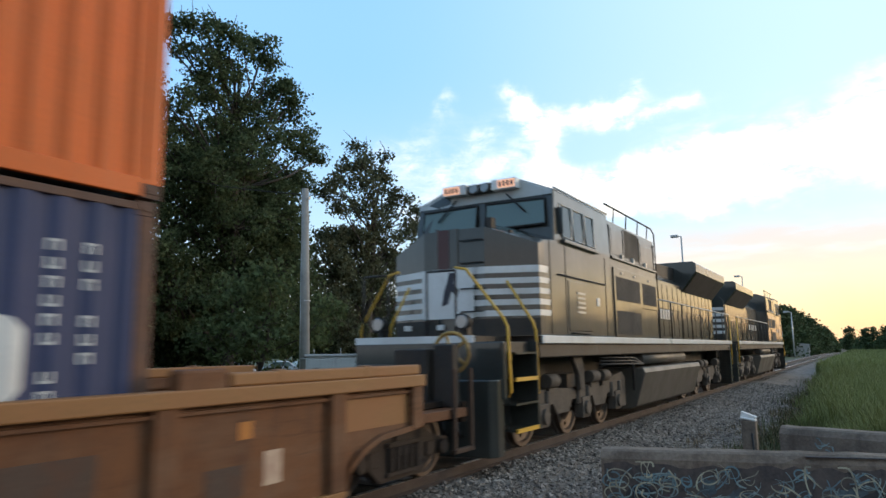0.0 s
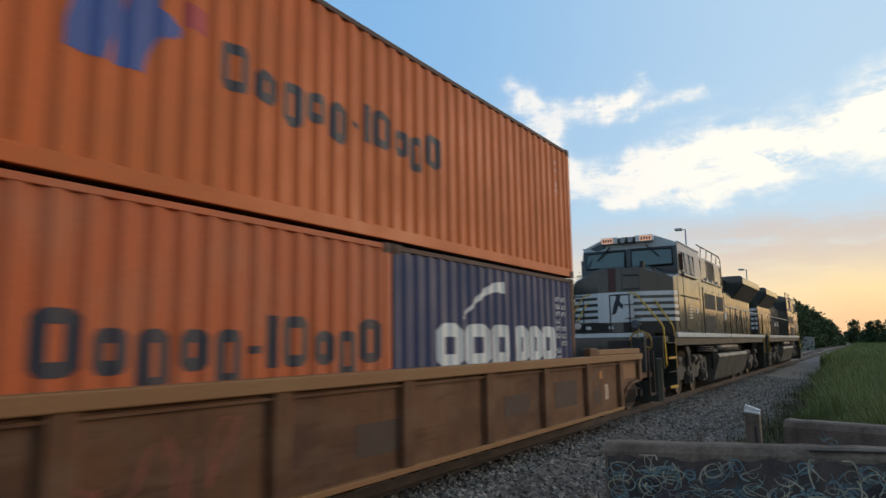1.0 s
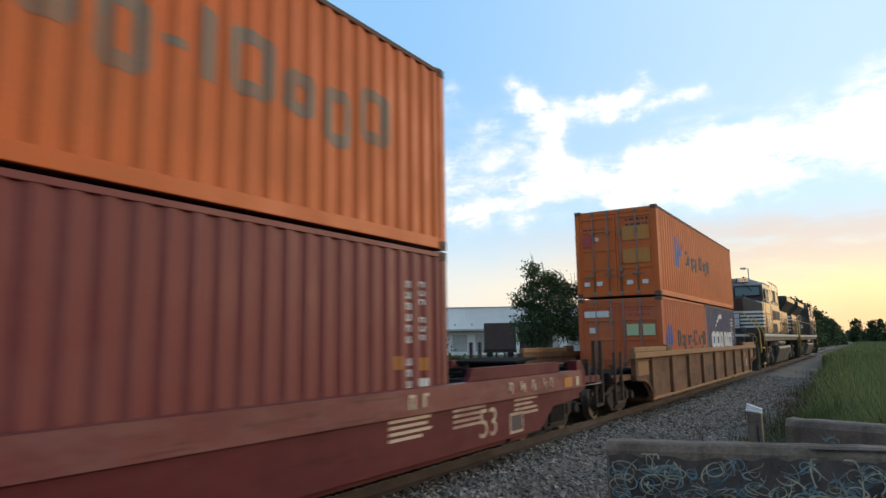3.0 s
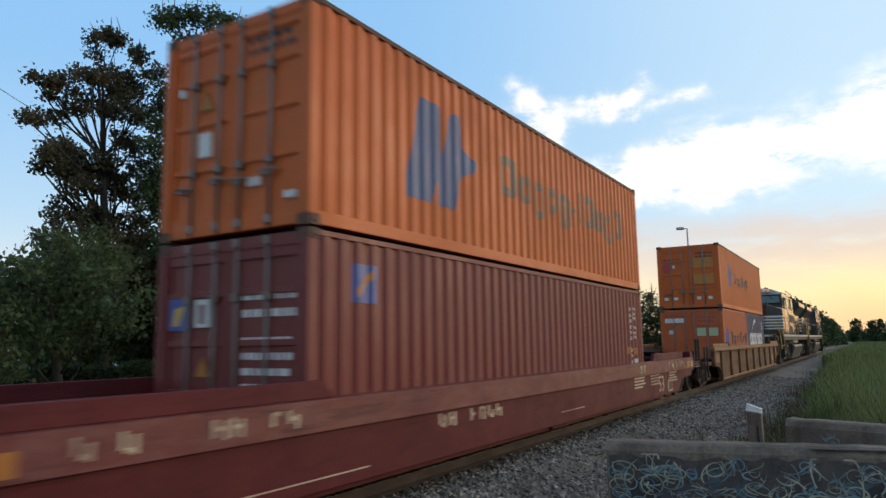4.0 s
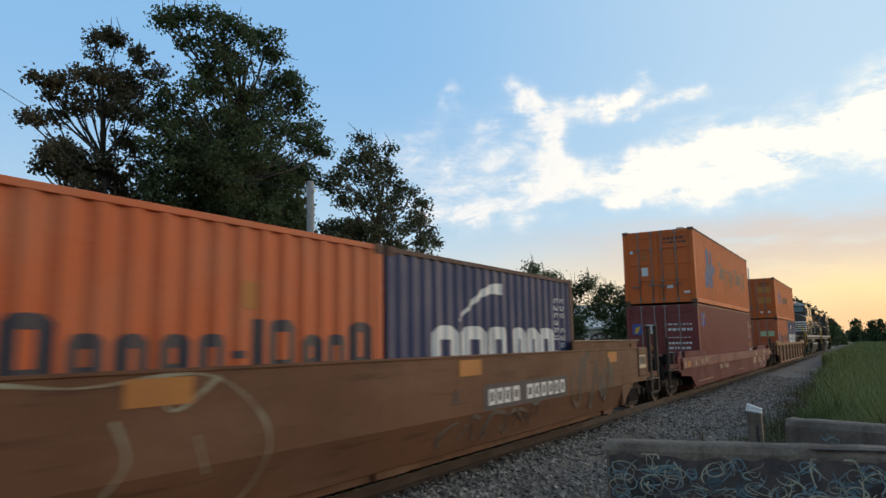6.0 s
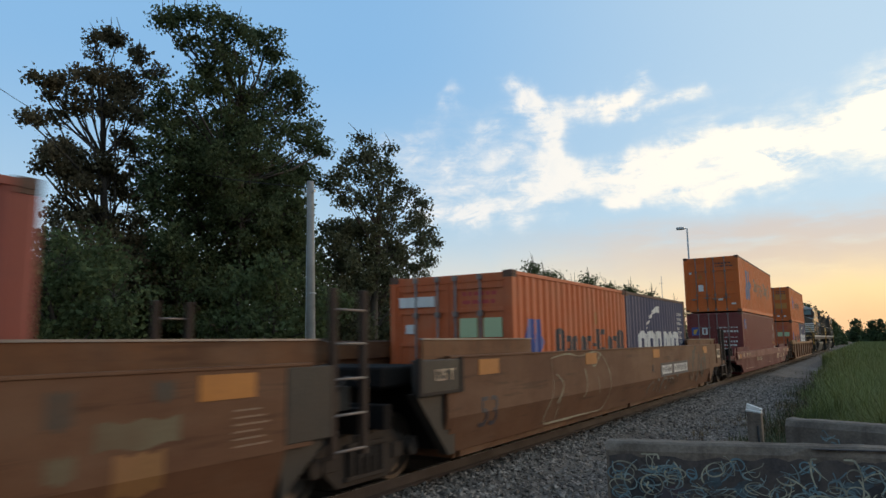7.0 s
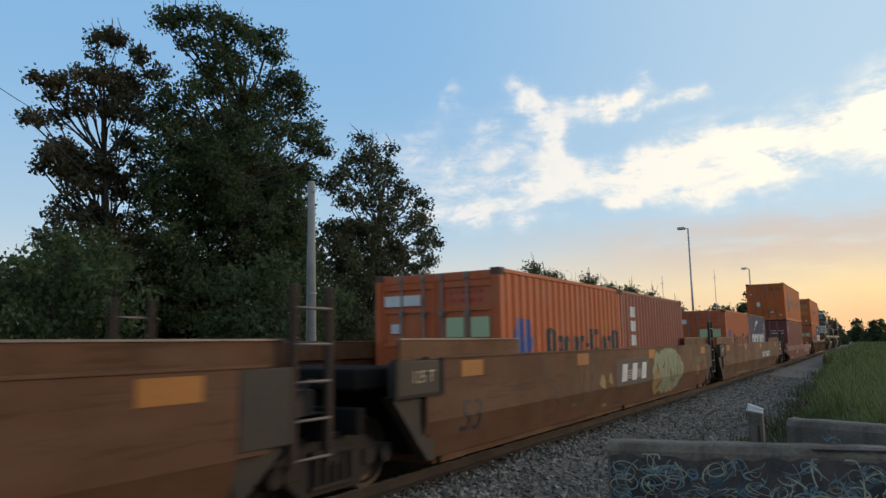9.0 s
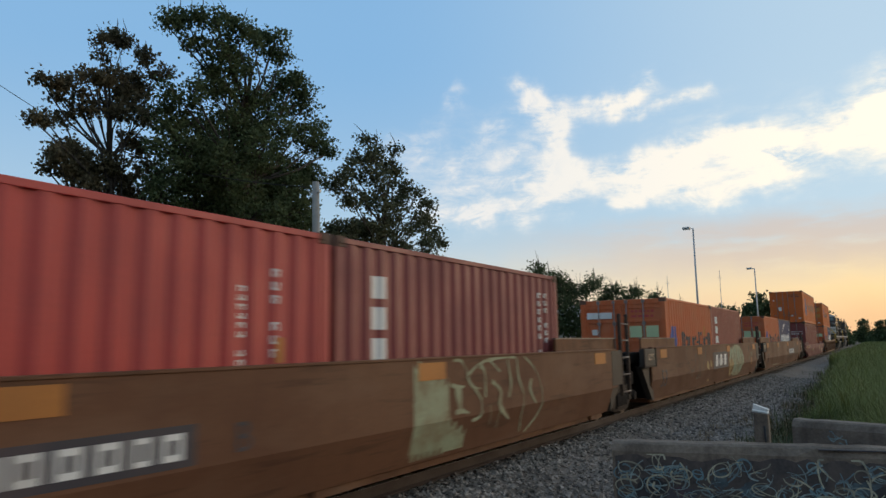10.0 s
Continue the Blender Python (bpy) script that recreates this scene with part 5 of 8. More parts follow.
    for sx in (-1, 1):
        x0, x1 = sx * 0.10, sx * 1.33
        s = Shape().add([(x0, 2.935, 3.96), (x1, 2.940, 3.96), (x1 * 0.98, 2.995, 4.45), (x0, 2.995, 4.47)], [(0, 1, 2, 3)])
        g = part("windshield", s, GLASS, c, "windshield pane with sky reflection in its colour")
        t = Shape().tube([(x0, 2.932, 3.96), (x1, 2.937, 3.96), (x1 * 0.98, 2.99, 4.45), (x0, 2.99, 4.47), (x0, 2.932, 3.96)], 0.028, 6)
        part("gasket", t, RUBBER, g)
        part("wiper", Shape().tube([(sx * 0.55, 2.96, 4.62), (sx * 0.95, 2.93, 4.22)], 0.018, 6), RUBBER, g)
        # number boards and headlight
        b = part("number_board", Shape().box(*sorted((sx * 0.28, sx * 0.80)), 2.86, 3.1, 4.70, 4.90), LOCO_WHITE, c, "lit number board", bevel=0.015)
        part("glow_panel", Shape().box(*sorted((sx * 0.42, sx * 0.77)), 2.85, 2.862, 4.725, 4.875), NUMBERGLOW, b, "glowing number glass")
        s = Shape()
        for k in range(4):
            s.box(*sorted((sx * (0.45 + 0.08 * k), sx * (0.50 + 0.08 * k))), 2.846, 2.852, 4.75, 4.85)
        part("digits", s, DARKMARK, b)
        # side windows
        tilt = lambda z: sx * (1.50 - (z - 3.70) * 0.0435 + 0.006) if z > 3.70 else sx * 1.506
        for ya, yb in ((3.28, 3.80), (3.90, 4.48), (4.58, 5.10)):
            s = Shape().add([(tilt(3.74), ya, 3.74), (tilt(3.74), yb, 3.74), (tilt(4.36), yb, 4.36), (tilt(4.36), ya, 4.36)], [(0, 1, 2, 3)])
            g = part("side_window", s, SIDEGLASS, c, "dark side window")
            part("window_frame", Shape().tube([(tilt(3.74), ya, 3.74), (tilt(3.74), yb, 3.74), (tilt(4.36), yb, 4.36), (tilt(4.36), ya, 4.36), (tilt(3.74), ya, 3.74)], 0.028, 4), CABINET, g)
        part("wind_deflector", Shape().box(*sorted((sx * 1.48, sx * 1.58)), 3.16, 3.18, 3.78, 4.28), SIDEGLASS, c)
        part("arm_rest", Shape().box(*sorted((sx * 1.49, sx * 1.58)), 3.25, 5.15, 3.62, 3.70), LOCO, c, bevel=0.015)
        part("drip_rail", Shape().tube([(sx * 1.465, 3.05, 4.64), (sx * 1.465, 6.15, 4.64)], 0.022, 6), LOCO_WHITE, c)
        d = Shape().box(*sorted((sx * 1.49, sx * 1.515)), 3.5, 4.75, 2.02, 2.95)
        dd = part("side_door", d, LOCO, c, "", bevel=0.012)
        for k in range(5):
            part("louvre", Shape().box(*sorted((sx * 1.51, sx * 1.53)), 3.92, 4.35, 2.36 + 0.09 * k, 2.40 + 0.09 * k), GALV, dd)
        part("side_handle", Shape().tube([(sx * 1.51, 3.6, 1.98), (sx * 1.55, 3.6, 1.98), (sx * 1.55, 4.6, 1.98), (sx * 1.51, 4.6, 1.98)], 0.014, 6), BLACKISH, dd)
        part("grab_iron", Shape().tube([(sx * 1.5, 3.0, 3.02), (sx * 1.54, 3.02, 3.02), (sx * 1.54, 5.6, 3.02), (sx * 1.5, 5.62, 3.02)], 0.012, 6), BLACKISH, c)
    part("headlight", Shape().box(-0.26, 0.26, 2.90, 3.1, 4.70, 4.88), BLACKISH, c, bevel=0.02)
    for x in (-0.12, 0.12):
        part("lens", Shape().tube([(x, 2.875, 4.79), (x, 2.905, 4.79)], [0.085, 0.10], 16), LENS, c, "round headlight lens")
    part("horn", Shape().tube([(0.4, 4.6, 4.95), (0.4, 4.6, 5.03)], 0.03).tube([(0.4, 4.3, 5.03), (0.4, 4.75, 5.03)], [0.07, 0.02], 10).tube([(0.52, 4.4, 5.0), (0.52, 4.75, 5.0)], [0.06, 0.02], 10), BLACKISH, e)
    part("roof_cap", Shape().box(-0.6, 0.6, 3.4, 5.8, 4.89, 4.96), BLACKISH, e, bevel=0.03)
    # equipment housing behind the cab
    h = part("blower_housing", Shape().box(-1.48, 1.48, 6.17, 10.1, 1.92, 3.72), LOCO, e, bevel=0.02)
    uh = part("upper_housing", Shape().prism([(-1.47, 3.72), (1.47, 3.72), (1.45, 4.52), (1.0, 4.72), (-1.0, 4.72), (-1.45, 4.52)], "y", 6.17, 10.1), LOCO, e, bevel=0.02)
    for sx in (-1, 1):
        # No opening is cut here: a dark plate paints the shade inside it.
        part("recess", Shape().box(*sorted((sx * 1.40, sx * 1.468)), 7.35, 8.55, 3.80, 4.46), MESH, uh, "dark plate for the shade inside an opening")
        part("access_panel", Shape().box(*sorted((sx * 1.40, sx * 1.474)), 6.35, 7.2, 3.78, 4.38), LOCO, uh, "", bevel=0.01)
        part("access_panel", Shape().box(*sorted((sx * 1.40, sx * 1.474)), 8.75, 9.9, 3.78, 4.30), LOCO, uh, "", bevel=0.01)
        for y in (6.25, 7.28, 8.63, 10.02):
            part("rib", Shape().box(*sorted((sx * 1.42, sx * 1.482)), y - 0.03, y + 0.03, 3.74, 4.42), LOCO, uh)
        part("lower_lip", Shape().box(*sorted((sx * 1.44, sx * 1.53)), 6.2, 10.05, 3.66, 3.71), LOCO, uh, bevel=0.01)
        for y in (7.0, 7.9, 9.0):
            part("bracket", Shape().box(*sorted((sx * 1.44, sx * 1.52)), y, y + 0.10, 3.71, 3.83), GALV, uh)
    for sx in (-1, 1):
        for ya, yb, za, zb in ((6.45, 8.35, 2.75, 3.28), (8.6, 9.9, 2.75, 3.28), (6.45, 8.35, 2.0, 2.52)):
            f = part("grille_frame", Shape().box(*sorted((sx * 1.48, sx * 1.51)), ya - 0.14, yb + 0.14, za - 0.10, zb + 0.20), LOCO, e, bevel=0.01)
            part("screen", Shape().box(*sorted((sx * 1.51, sx * 1.515)), ya, yb, za, zb), MESH, f, "black intake screen")
        part("roof_rail", Shape().tube([(sx * 1.40, 6.2, 4.90), (sx * 1.40, 10.15, 4.90), (sx * 1.44, 10.3, 4.76), (sx * 1.47, 10.3, 3.0)], 0.02, 6), BLACKISH, e)
        for y in (6.9, 7.9, 8.9, 9.8):
            part("roof_stanchion", bar((sx * 1.36, y, 4.50), (sx * 1.40, y, 4.90), 0.016, 6), BLACKISH, e)
    for sx in (-1, 1):
        for y in (2.66, 3.40, 5.72, 6.16, 10.1):
            part("panel_joint", Shape().box(*sorted((sx * 1.485, sx * (1.508 if y < 6 else 1.49))), y - 0.008, y + 0.008, 1.95, 3.60), MESH, e)
        for y in (6.9, 7.9, 9.2):
            part("latch", Shape().box(*sorted((sx * 1.51, sx * 1.53)), y - 0.05, y + 0.05, 3.36, 3.40), GALV, e)
        part("builder_plate", Shape().box(*sorted((sx * 1.50, sx * 1.512)), 5.1, 5.28, 2.55, 2.72), LOCO_WHITE, e)
    # long hood with doors
    hood = Shape().prism([(-0.92, 1.92), (0.92, 1.92), (0.92, 3.75), (0.70, 3.98), (-0.70, 3.98), (-0.92, 3.75)], "y", 10.1, 21.25)
    hd = part("hood", hood, LOCO, e, "", bevel=0.02)
    for sx in (-1, 1):
        base = None
        for i in range(16):
            y = 10.25 + 0.68 * i
            if base is None:
                d = Shape().box(*sorted((sx * 0.92, sx * 0.945)), 0.0, 0.60, 2.05, 3.62)
                d.box(*sorted((sx * 0.94, sx * 0.965)), 0.50, 0.56, 2.6, 2.8)
                d.box(*sorted((sx * 0.943, sx * 0.95)), 0.18, 0.44, 2.9, 3.35)
                base = part("hood_door", d, LOCO, hd, bevel=0.008)
                o = base
            else:
                o = share(base)
            o.matrix_basis = pose(0, y, 0)
        # white lettering bars on the hood
        s = Shape()
        for i in range(9):
            s.box(*sorted((sx * 0.965, sx * 0.97)), 11.2 + 0.32 * i, 11.42 + 0.32 * i, 2.55, 2.85)
        part("marking", s, LOCO_WHITE, hd, "white painted lettering bars")
    # flared radiators
    def flare(y, w):
        return [(-0.94, y, 3.55), (-w, y, 4.22), (-w, y, 4.50), (-w + 0.12, y, 4.58), (w - 0.12, y, 4.58), (w, y, 4.50), (w, y, 4.22), (0.94, y, 3.55)]
    part("radiator_housing", loft([flare(15.6, 1.48), flare(21.2, 1.48)]), LOCO, e, "flared radiator housing", bevel=0.02)
    for sx in (-1, 1):
        part("radiator_screen", Shape().add([(sx * 0.98, 15.8, 3.575), (sx * 0.98, 21.0, 3.575), (sx * 1.47, 21.0, 4.18), (sx * 1.47, 15.8, 4.18)], [(0, 1, 2, 3)]), MESH, e, "black radiator screen")
    ex = Shape().prism([(12.2, 3.95), (15.6, 3.95), (15.6, 4.40), (13.6, 4.34), (12.6, 4.1)], "x", -0.72, 0.72)
    part("exhaust_housing", ex, BLACKISH, e, bevel=0.02)
    # hood end stripes
    for i in range(5):
        part("stripe", Shape().box(-0.90, 0.90, 21.25, 21.258, 2.26 + 0.26 * i, 2.40 + 0.26 * i), LOCO_WHITE, hd, "white painted stripe")
    # walkway railing
    for sx in (-1, 1):
        part("walkway_rail", Shape().tube([(sx * 1.46, 10.2, 2.98), (sx * 1.46, 21.65, 2.98)], 0.02, 6), GALV, e)
        for i in range(9):
            part("stanchion", bar((sx * 1.46, 10.3 + 1.40 * i, 1.9), (sx * 1.46, 10.3 + 1.40 * i, 2.98), 0.022, 6), BLACKISH, e)
    # fuel tank and tanks
    tank = Shape().prism([(-1.50, 1.22), (-1.55, 1.10), (-1.30, 0.30), (-1.1, 0.22), (1.1, 0.22), (1.30, 0.30), (1.55, 1.10), (1.50, 1.22)], "y", 8.3, 14.9)
    part("fuel_tank", tank, LOCO_DUST, e, "dusty black fuel tank", bevel=0.03)
    for sx in (-1, 1):
        part("air_reservoir", Shape().tube([(sx * 1.22, 8.8, 1.42), (sx * 1.22, 13.6, 1.42)], 0.16, 14), LOCO_DUST, e)
        for k in range(3):
            part("pipe", Shape().tube([(sx * 1.35, 5.6, 1.5 - 0.07 * k), (sx * 1.38, 8.0, 1.46 - 0.07 * k), (sx * 1.4, 8.7, 1.30)], 0.022, 6), BLACKISH, e)
        part("gusset", Shape().prism([(4.1, 1.6), (4.6, 1.6), (4.75, 1.25), (4.75, 0.9), (4.5, 0.9), (4.45, 1.2)], "x", *sorted((sx * 1.2, sx * 1.3))), LOCO_TRUCK, e, bevel=0.02)
        part("sand_hose", Shape().tube([(sx * 1.3, 7.3, 1.55), (sx * 1.38, 7.9, 1.3), (sx * 1.34, 8.0, 0.7)], 0.035, 8), RUBBER, e)
    # trucks
    for ty, flip in ((4.95, 1), (17.7, -1)):
        s = Shape()
        for sx in (-1, 1):
            a, b = sorted((sx * 0.98, sx * 1.16))
            s.prism([(flip * q, z) for q, z in ((-2.75, 0.55), (-2.75, 0.95), (-1.6, 1.0), (-0.4, 0.92), (1.3, 1.0), (2.75, 1.15), (2.95, 1.0), (2.95, 0.35), (2.7, 0.35), (2.55, 0.7), (1.6, 0.72), (1.4, 0.50), (0.75, 0.50), (0.6, 0.72), (-0.55, 0.72), (-0.75, 0.50), (-1.35, 0.50), (-1.55, 0.7))], "x", a, b)
            for yy in (-2.13, 0.0, 2.13):
                s.box(*sorted((sx * 1.05, sx * 1.24)), yy - 0.2, yy + 0.2, 0.34, 0.74)
                s.tube([(sx * 1.0, yy, 0.53), (sx * 1.30, yy, 0.53)], 0.14, 14)
                for q in (-0.28, 0.28):
                    s.tube([(sx * 1.15, yy + q, 0.62), (sx * 1.15, yy + q, 0.95)], 0.075, 10)
            for yy in (-1.75, 0.5, 1.2):
                s.tube([(sx * 1.2, flip * yy - 0.22, 1.12), (sx * 1.2, flip * yy + 0.22, 1.12)], 0.13, 12)
                s.box(*sorted((sx * 1.05, sx * 1.22)), flip * yy - 0.1, flip * yy + 0.1, 0.9, 1.1)
        s.box(-1.0, 1.0, -0.4, 0.4, 0.55, 1.2)
        s.box(-1.0, 1.0, -2.7, -2.5, 0.6, 0.95).box(-1.0, 1.0, 2.5, 2.7, 0.6, 0.95)
        t = part("truck", s, LOCO_TRUCK, e, "dusty brown three-axle truck", bevel=0.015)
        t.matrix_basis = pose(0, ty, 0)
        for yy in (-2.13, 0.0, 2.13):
            w = part("wheelset", wheelset_shape(0.53), WHEELSTEEL, t, "worn steel wheelset")
            w.matrix_basis = pose(0, yy, 0.53)
            SPINNING.append((w, yy, 0.53, -1))
    return e


# ---- the train ----
MOVERS = []


def on_train(ob, y, z=0.0, turned=0):
    """Keeps the thing's place along the train for motions()."""
    MOVERS.append((ob, y, z, turned))
    ob.matrix_world = pose(0, y, z, 0, 0, turned)
    return ob


def build_train():
    engine = on_train(locomotive(), 17.2)
    wheels = [w for w in SPINNING]
    twin = copy_thing(engine, pose(0, 62.6, 0, 0, 0, 180))
    tagged(twin, "black six-axle diesel locomotive facing away, long hood towards the cars")
    on_train(twin, 62.6, 0, 180)
    for o in twin.children_recursive:
        if o.name.startswith("wheelset"):
            SPINNING.append((o, o.location.y, 0.53, 1))
    # first car, double-stacked
    on_train(rib_car(), 6.05)
    c = container("orange forty-foot container stacked on top, blue emblem, dark company name", 12.192, ORANGE, RIM_RUST_SHADE)
    emblem(c, 1.95, 2.98, 0.98, 1.92, BLUEMARK, "large blue painted emblem")
    s = Shape()
    painted(s, block(3.0, 3.25, 1.55, 1.78), W_BOX / 2 - 0.012)
    part("marking", s, REDMARK, c, "small red painted mark")
    wordmark(c, name_blocks(3.40, 7.25, NAME), 1.13, 0.47, DARKMARK, "large dark painted company name")
    for z in (0.95, 1.62):
        door_plate(c, "label_plate", 0.2, 0.98, z, z + 0.42, FADEDYELLOW, "faded yellow label")
    part("label_plate", Shape().prism([(-1.03, 1.58), (-0.94, 1.50), (-0.78, 1.50), (-0.69, 1.60), (-0.69, 1.76), (-0.78, 1.86), (-0.94, 1.86), (-1.03, 1.78)], "y", 0.03, 0.06), REDMARK, c, "faded red round sticker")
    door_plate(c, "label_plate", -0.62, -0.52, 1.66, 1.78, WHITE, "small pale sticker")
    for x in (-1.0, -0.62, 0.28, 0.72):
        door_plate(c, "label_plate", x, x + 0.16, 0.34, 0.46, WHITE, "small white plate")
    door_lines(c, 0.3, 0.95, 2.0, 2.3, 2, DARKMARK, 1)
    door_lines(c, -1.0, -0.35, 1.93, 2.08, 1, DARKMARK, 2)
    codes(c, 11.5, 1.6, 2.3, WHITE, n=5)
    on_train(c, 0.0, 2.95)
    on_train(orange_short("faded orange twenty-foot steel container in the ribbed well, blue emblem"), 0.0, 0.33)
    on_train(blue_short("dark blue twenty-foot container with white swoosh, in the ribbed well"), 6.10, 0.33)
    # second car, double-stacked
    on_train(red_car(), -17.35)
    c = container("orange forty-foot container on a wine-red one, large blue emblem", 12.192, ORANGE, RIM_RUST_SHADE)
    emblem(c, 1.85, 3.70, 0.62, 2.05, DULLBLUE, "large blue painted emblem")
    wordmark(c, name_blocks(4.5, 10.9, NAME), 1.12, 0.68, FADEDMARK, "large faded painted company name")
    door_plate(c, "label_plate", -0.60, -0.38, 0.98, 1.28, WHITE, "white paper sheet")
    part("label_plate", Shape().prism([(-0.62, 1.56), (-0.36, 1.56), (-0.49, 1.80)], "y", 0.035, 0.06), AMBER, c, "yellow warning triangle")
    door_plate(c, "label_plate", 0.25, 0.46, 0.52, 0.62, WHITE, "small white plate")
    door_plate(c, "label_plate", 0.82, 1.0, 0.32, 0.40, WHITE, "small white plate")
    door_plate(c, "label_plate", -0.98, -0.88, 1.80, 1.90, WHITE, "small pale sticker")
    door_lines(c, 0.2, 0.95, 2.05, 2.32, 2, DARKMARK, 3)
    on_train(c, -23.69, 2.95)
    c = container("wine-red forty-foot container under an orange one, in red car", 12.192, WINE)
    door_plate(c, "label_plate", -1.02, -0.68, 1.55, 1.92, BLUEMARK, "blue plate with a yellow mark")
    part("plate_mark", Shape().prism([(-0.95, 1.60), (-0.85, 1.60), (-0.74, 1.84), (-0.92, 1.80)], "y", 0.026, 0.05), YELLOW, c, "yellow curved mark")
    door_plate(c, "label_plate", -0.56, -0.32, 1.58, 1.90, WHITE, "white plate with a dark mark")
    door_plate(c, "plate_mark", -0.48, -0.40, 1.62, 1.84, WINE, "", y=0.026)
    part("label_plate", Shape().prism([(-0.54, 1.02), (-0.30, 1.02), (-0.42, 1.24)], "y", 0.035, 0.06), AMBER, c, "yellow warning triangle")
    door_lines(c, 0.2, 1.0, 1.62, 2.0, 2, WHITE, 6)
    door_lines(c, 0.2, 0.95, 0.5, 1.5, 6, WHITE, 7)
    s = Shape()
    painted(s, block(0.76, 1.18, 1.83, 2.27), W_BOX / 2 - 0.012)
    part("marking", s, BLUEMARK, c, "dark blue square sign")
    s = Shape()
    painted(s, [(0.82, 1.88, 1.98), (0.96, 2.0, 2.1), (1.12, 2.12, 2.22)], W_BOX / 2 - 0.009)
    part("marking", s, AMBER, c, "yellow slanted mark")
    codes(c, 11.28, 0.4, 2.2, WHITE)
    codes(c, 11.58, 1.4, 2.2, WHITE, n=7)
    for y, z in ((11.56, 1.02), (11.0, 1.05)):
        hazard_sticker(c, y, z, 0.15, 0.16)
    s = Shape()
    painted(s, block(11.56, 11.72, 0.74, 0.92), W_BOX / 2 - 0.010)
    part("marking", s, WHITE, c, "white paper sticker")
    on_train(c, -23.69, 0.33)
    # three smooth cars in one articulated set
    a = on_train(smooth_car("stained ochre well car with graffiti, leading a three-car set", True), -41.36)
    number_panel(a, 1.95, 5.05, 0.75, 1.10, [(0.05, 0.11), (0.13, 0.19), (0.21, 0.27), (0.30, 0.37), (0.46, 0.53), (0.55, 0.61), (0.64, 0.70), (0.73, 0.79), (0.82, 0.87), (0.90, 0.96)], "white lettering bars on a dark panel")
    r = random.Random(11)
    strokes(scribble(r, 5.3, 7.6, 0.40, 1.44, 7, lambda y, z: c_wall(z) + 0.004, 0.15), SPRAYDARK, a, "dull dark sprayed letters")
    strokes(scribble(r, 0.9, 3.8, 0.32, 0.72, 8, lambda y, z: c_wall(z) + 0.006, 0.07), SPRAYDARK, a, "dull dark sprayed scrawl")
    text_part("marking", "A", 0.30, DARKMARK, a, side_face(1.464, 1.2, 0.98), "dark painted letter")
    outline = [(-5.19, 1.41), (-4.46, 1.47), (-3.82, 1.42), (-2.79, 1.47), (-2.19, 1.12), (-2.08, 0.74), (-2.48, 0.33), (-3.69, 0.33), (-4.83, 0.33), (-5.39, 0.39), (-5.12, 0.88), (-5.19, 1.41)]
    inside = [[(-4.98, 1.14), (-4.65, 0.94), (-4.91, 0.65)], [(-3.57, 1.17), (-3.46, 0.88), (-3.63, 0.65)], [(-2.85, 0.99), (-2.74, 0.68)], [(-3.25, 1.41), (-3.06, 1.2), (-2.64, 1.45)], [(-4.79, 0.69), (-4.88, 0.38)]]
    for pts, wide in [(outline, 0.035)] + [(q, 0.05) for q in inside]:
        part("graffiti_stroke", ribbon(Shape(), fine_line(pts), wide, lambda y, z: c_wall(z) + 0.006), SPRAYGREY, a, "thin pale sprayed outline")
    on_train(blue_short("dark blue twenty-foot container with white swoosh, in the ochre well"), -41.31, 0.28)
    c = orange_short("orange twenty-foot container behind a blue one, in the ochre well")
    hazard_sticker(c, 3.9, 1.75)
    on_train(c, -47.46, 0.28)
    b = on_train(smooth_car("stained ochre well car with a pale green graffiti piece"), -61.07)
    number_panel(b, -1.25, 1.36, 0.72, 1.27, [], "")
    for y in (-0.80, -0.05, 0.70):
        part("letter_block", Shape().prism([(y - 0.10, 0.81), (y + 0.26, 0.81), (y + 0.38, 1.18), (y + 0.02, 1.18)], "x", 1.463, 1.466), WHITE, b, "large slanted white block on a dark panel")
    for k in range(4):
        part("panel_line", Shape().box(1.463, 1.4655, -0.55, 0.75, 0.87 + 0.05 * k, 0.882 + 0.05 * k), WHITE, b, "thin white line on a dark panel")
    # a filled piece: pale body, yellowed corner, bare wedges of car paint between the letters
    sprayed_field(b, 1.58, 4.86, lambda q: (0.9 - 0.57 * (1 - abs(2 * q - 1) ** 3.2) - 0.03 * math.sin(41 * q), 0.95 + 0.53 * (1 - abs(2 * q - 1) ** 2.6) + 0.03 * math.sin(53 * q)), SPRAY, "pale green sprayed letters", 0.004)
    sprayed_field(b, 1.6, 2.5, lambda q: (0.62 - 0.28 * math.sin(math.pi * q), 0.78 + 0.22 * math.sin(math.pi * q)), SPRAYYELLOW, "yellowed sprayed corner", 0.006)
    for y0, y1, z0, z1 in ((1.75, 2.35, 0.95, 1.40), (2.45, 3.05, 0.45, 0.98), (2.6, 3.15, 1.08, 1.42), (3.3, 3.95, 0.82, 1.36), (3.75, 4.3, 0.40, 0.72), (4.2, 4.7, 0.70, 1.25)):
        sprayed_field(b, y0, y1, lambda q: (z0 + (z1 - z0) * (0.5 - 0.5 * math.sin(math.pi * q) ** 0.7) + 0.02 * math.sin(30 * q), z1 - (z1 - z0) * (0.5 - 0.5 * math.sin(math.pi * q) ** 0.6) + 0.02 * math.cos(26 * q)), SPRAYMINT, "mint sprayed letter body", 0.006)
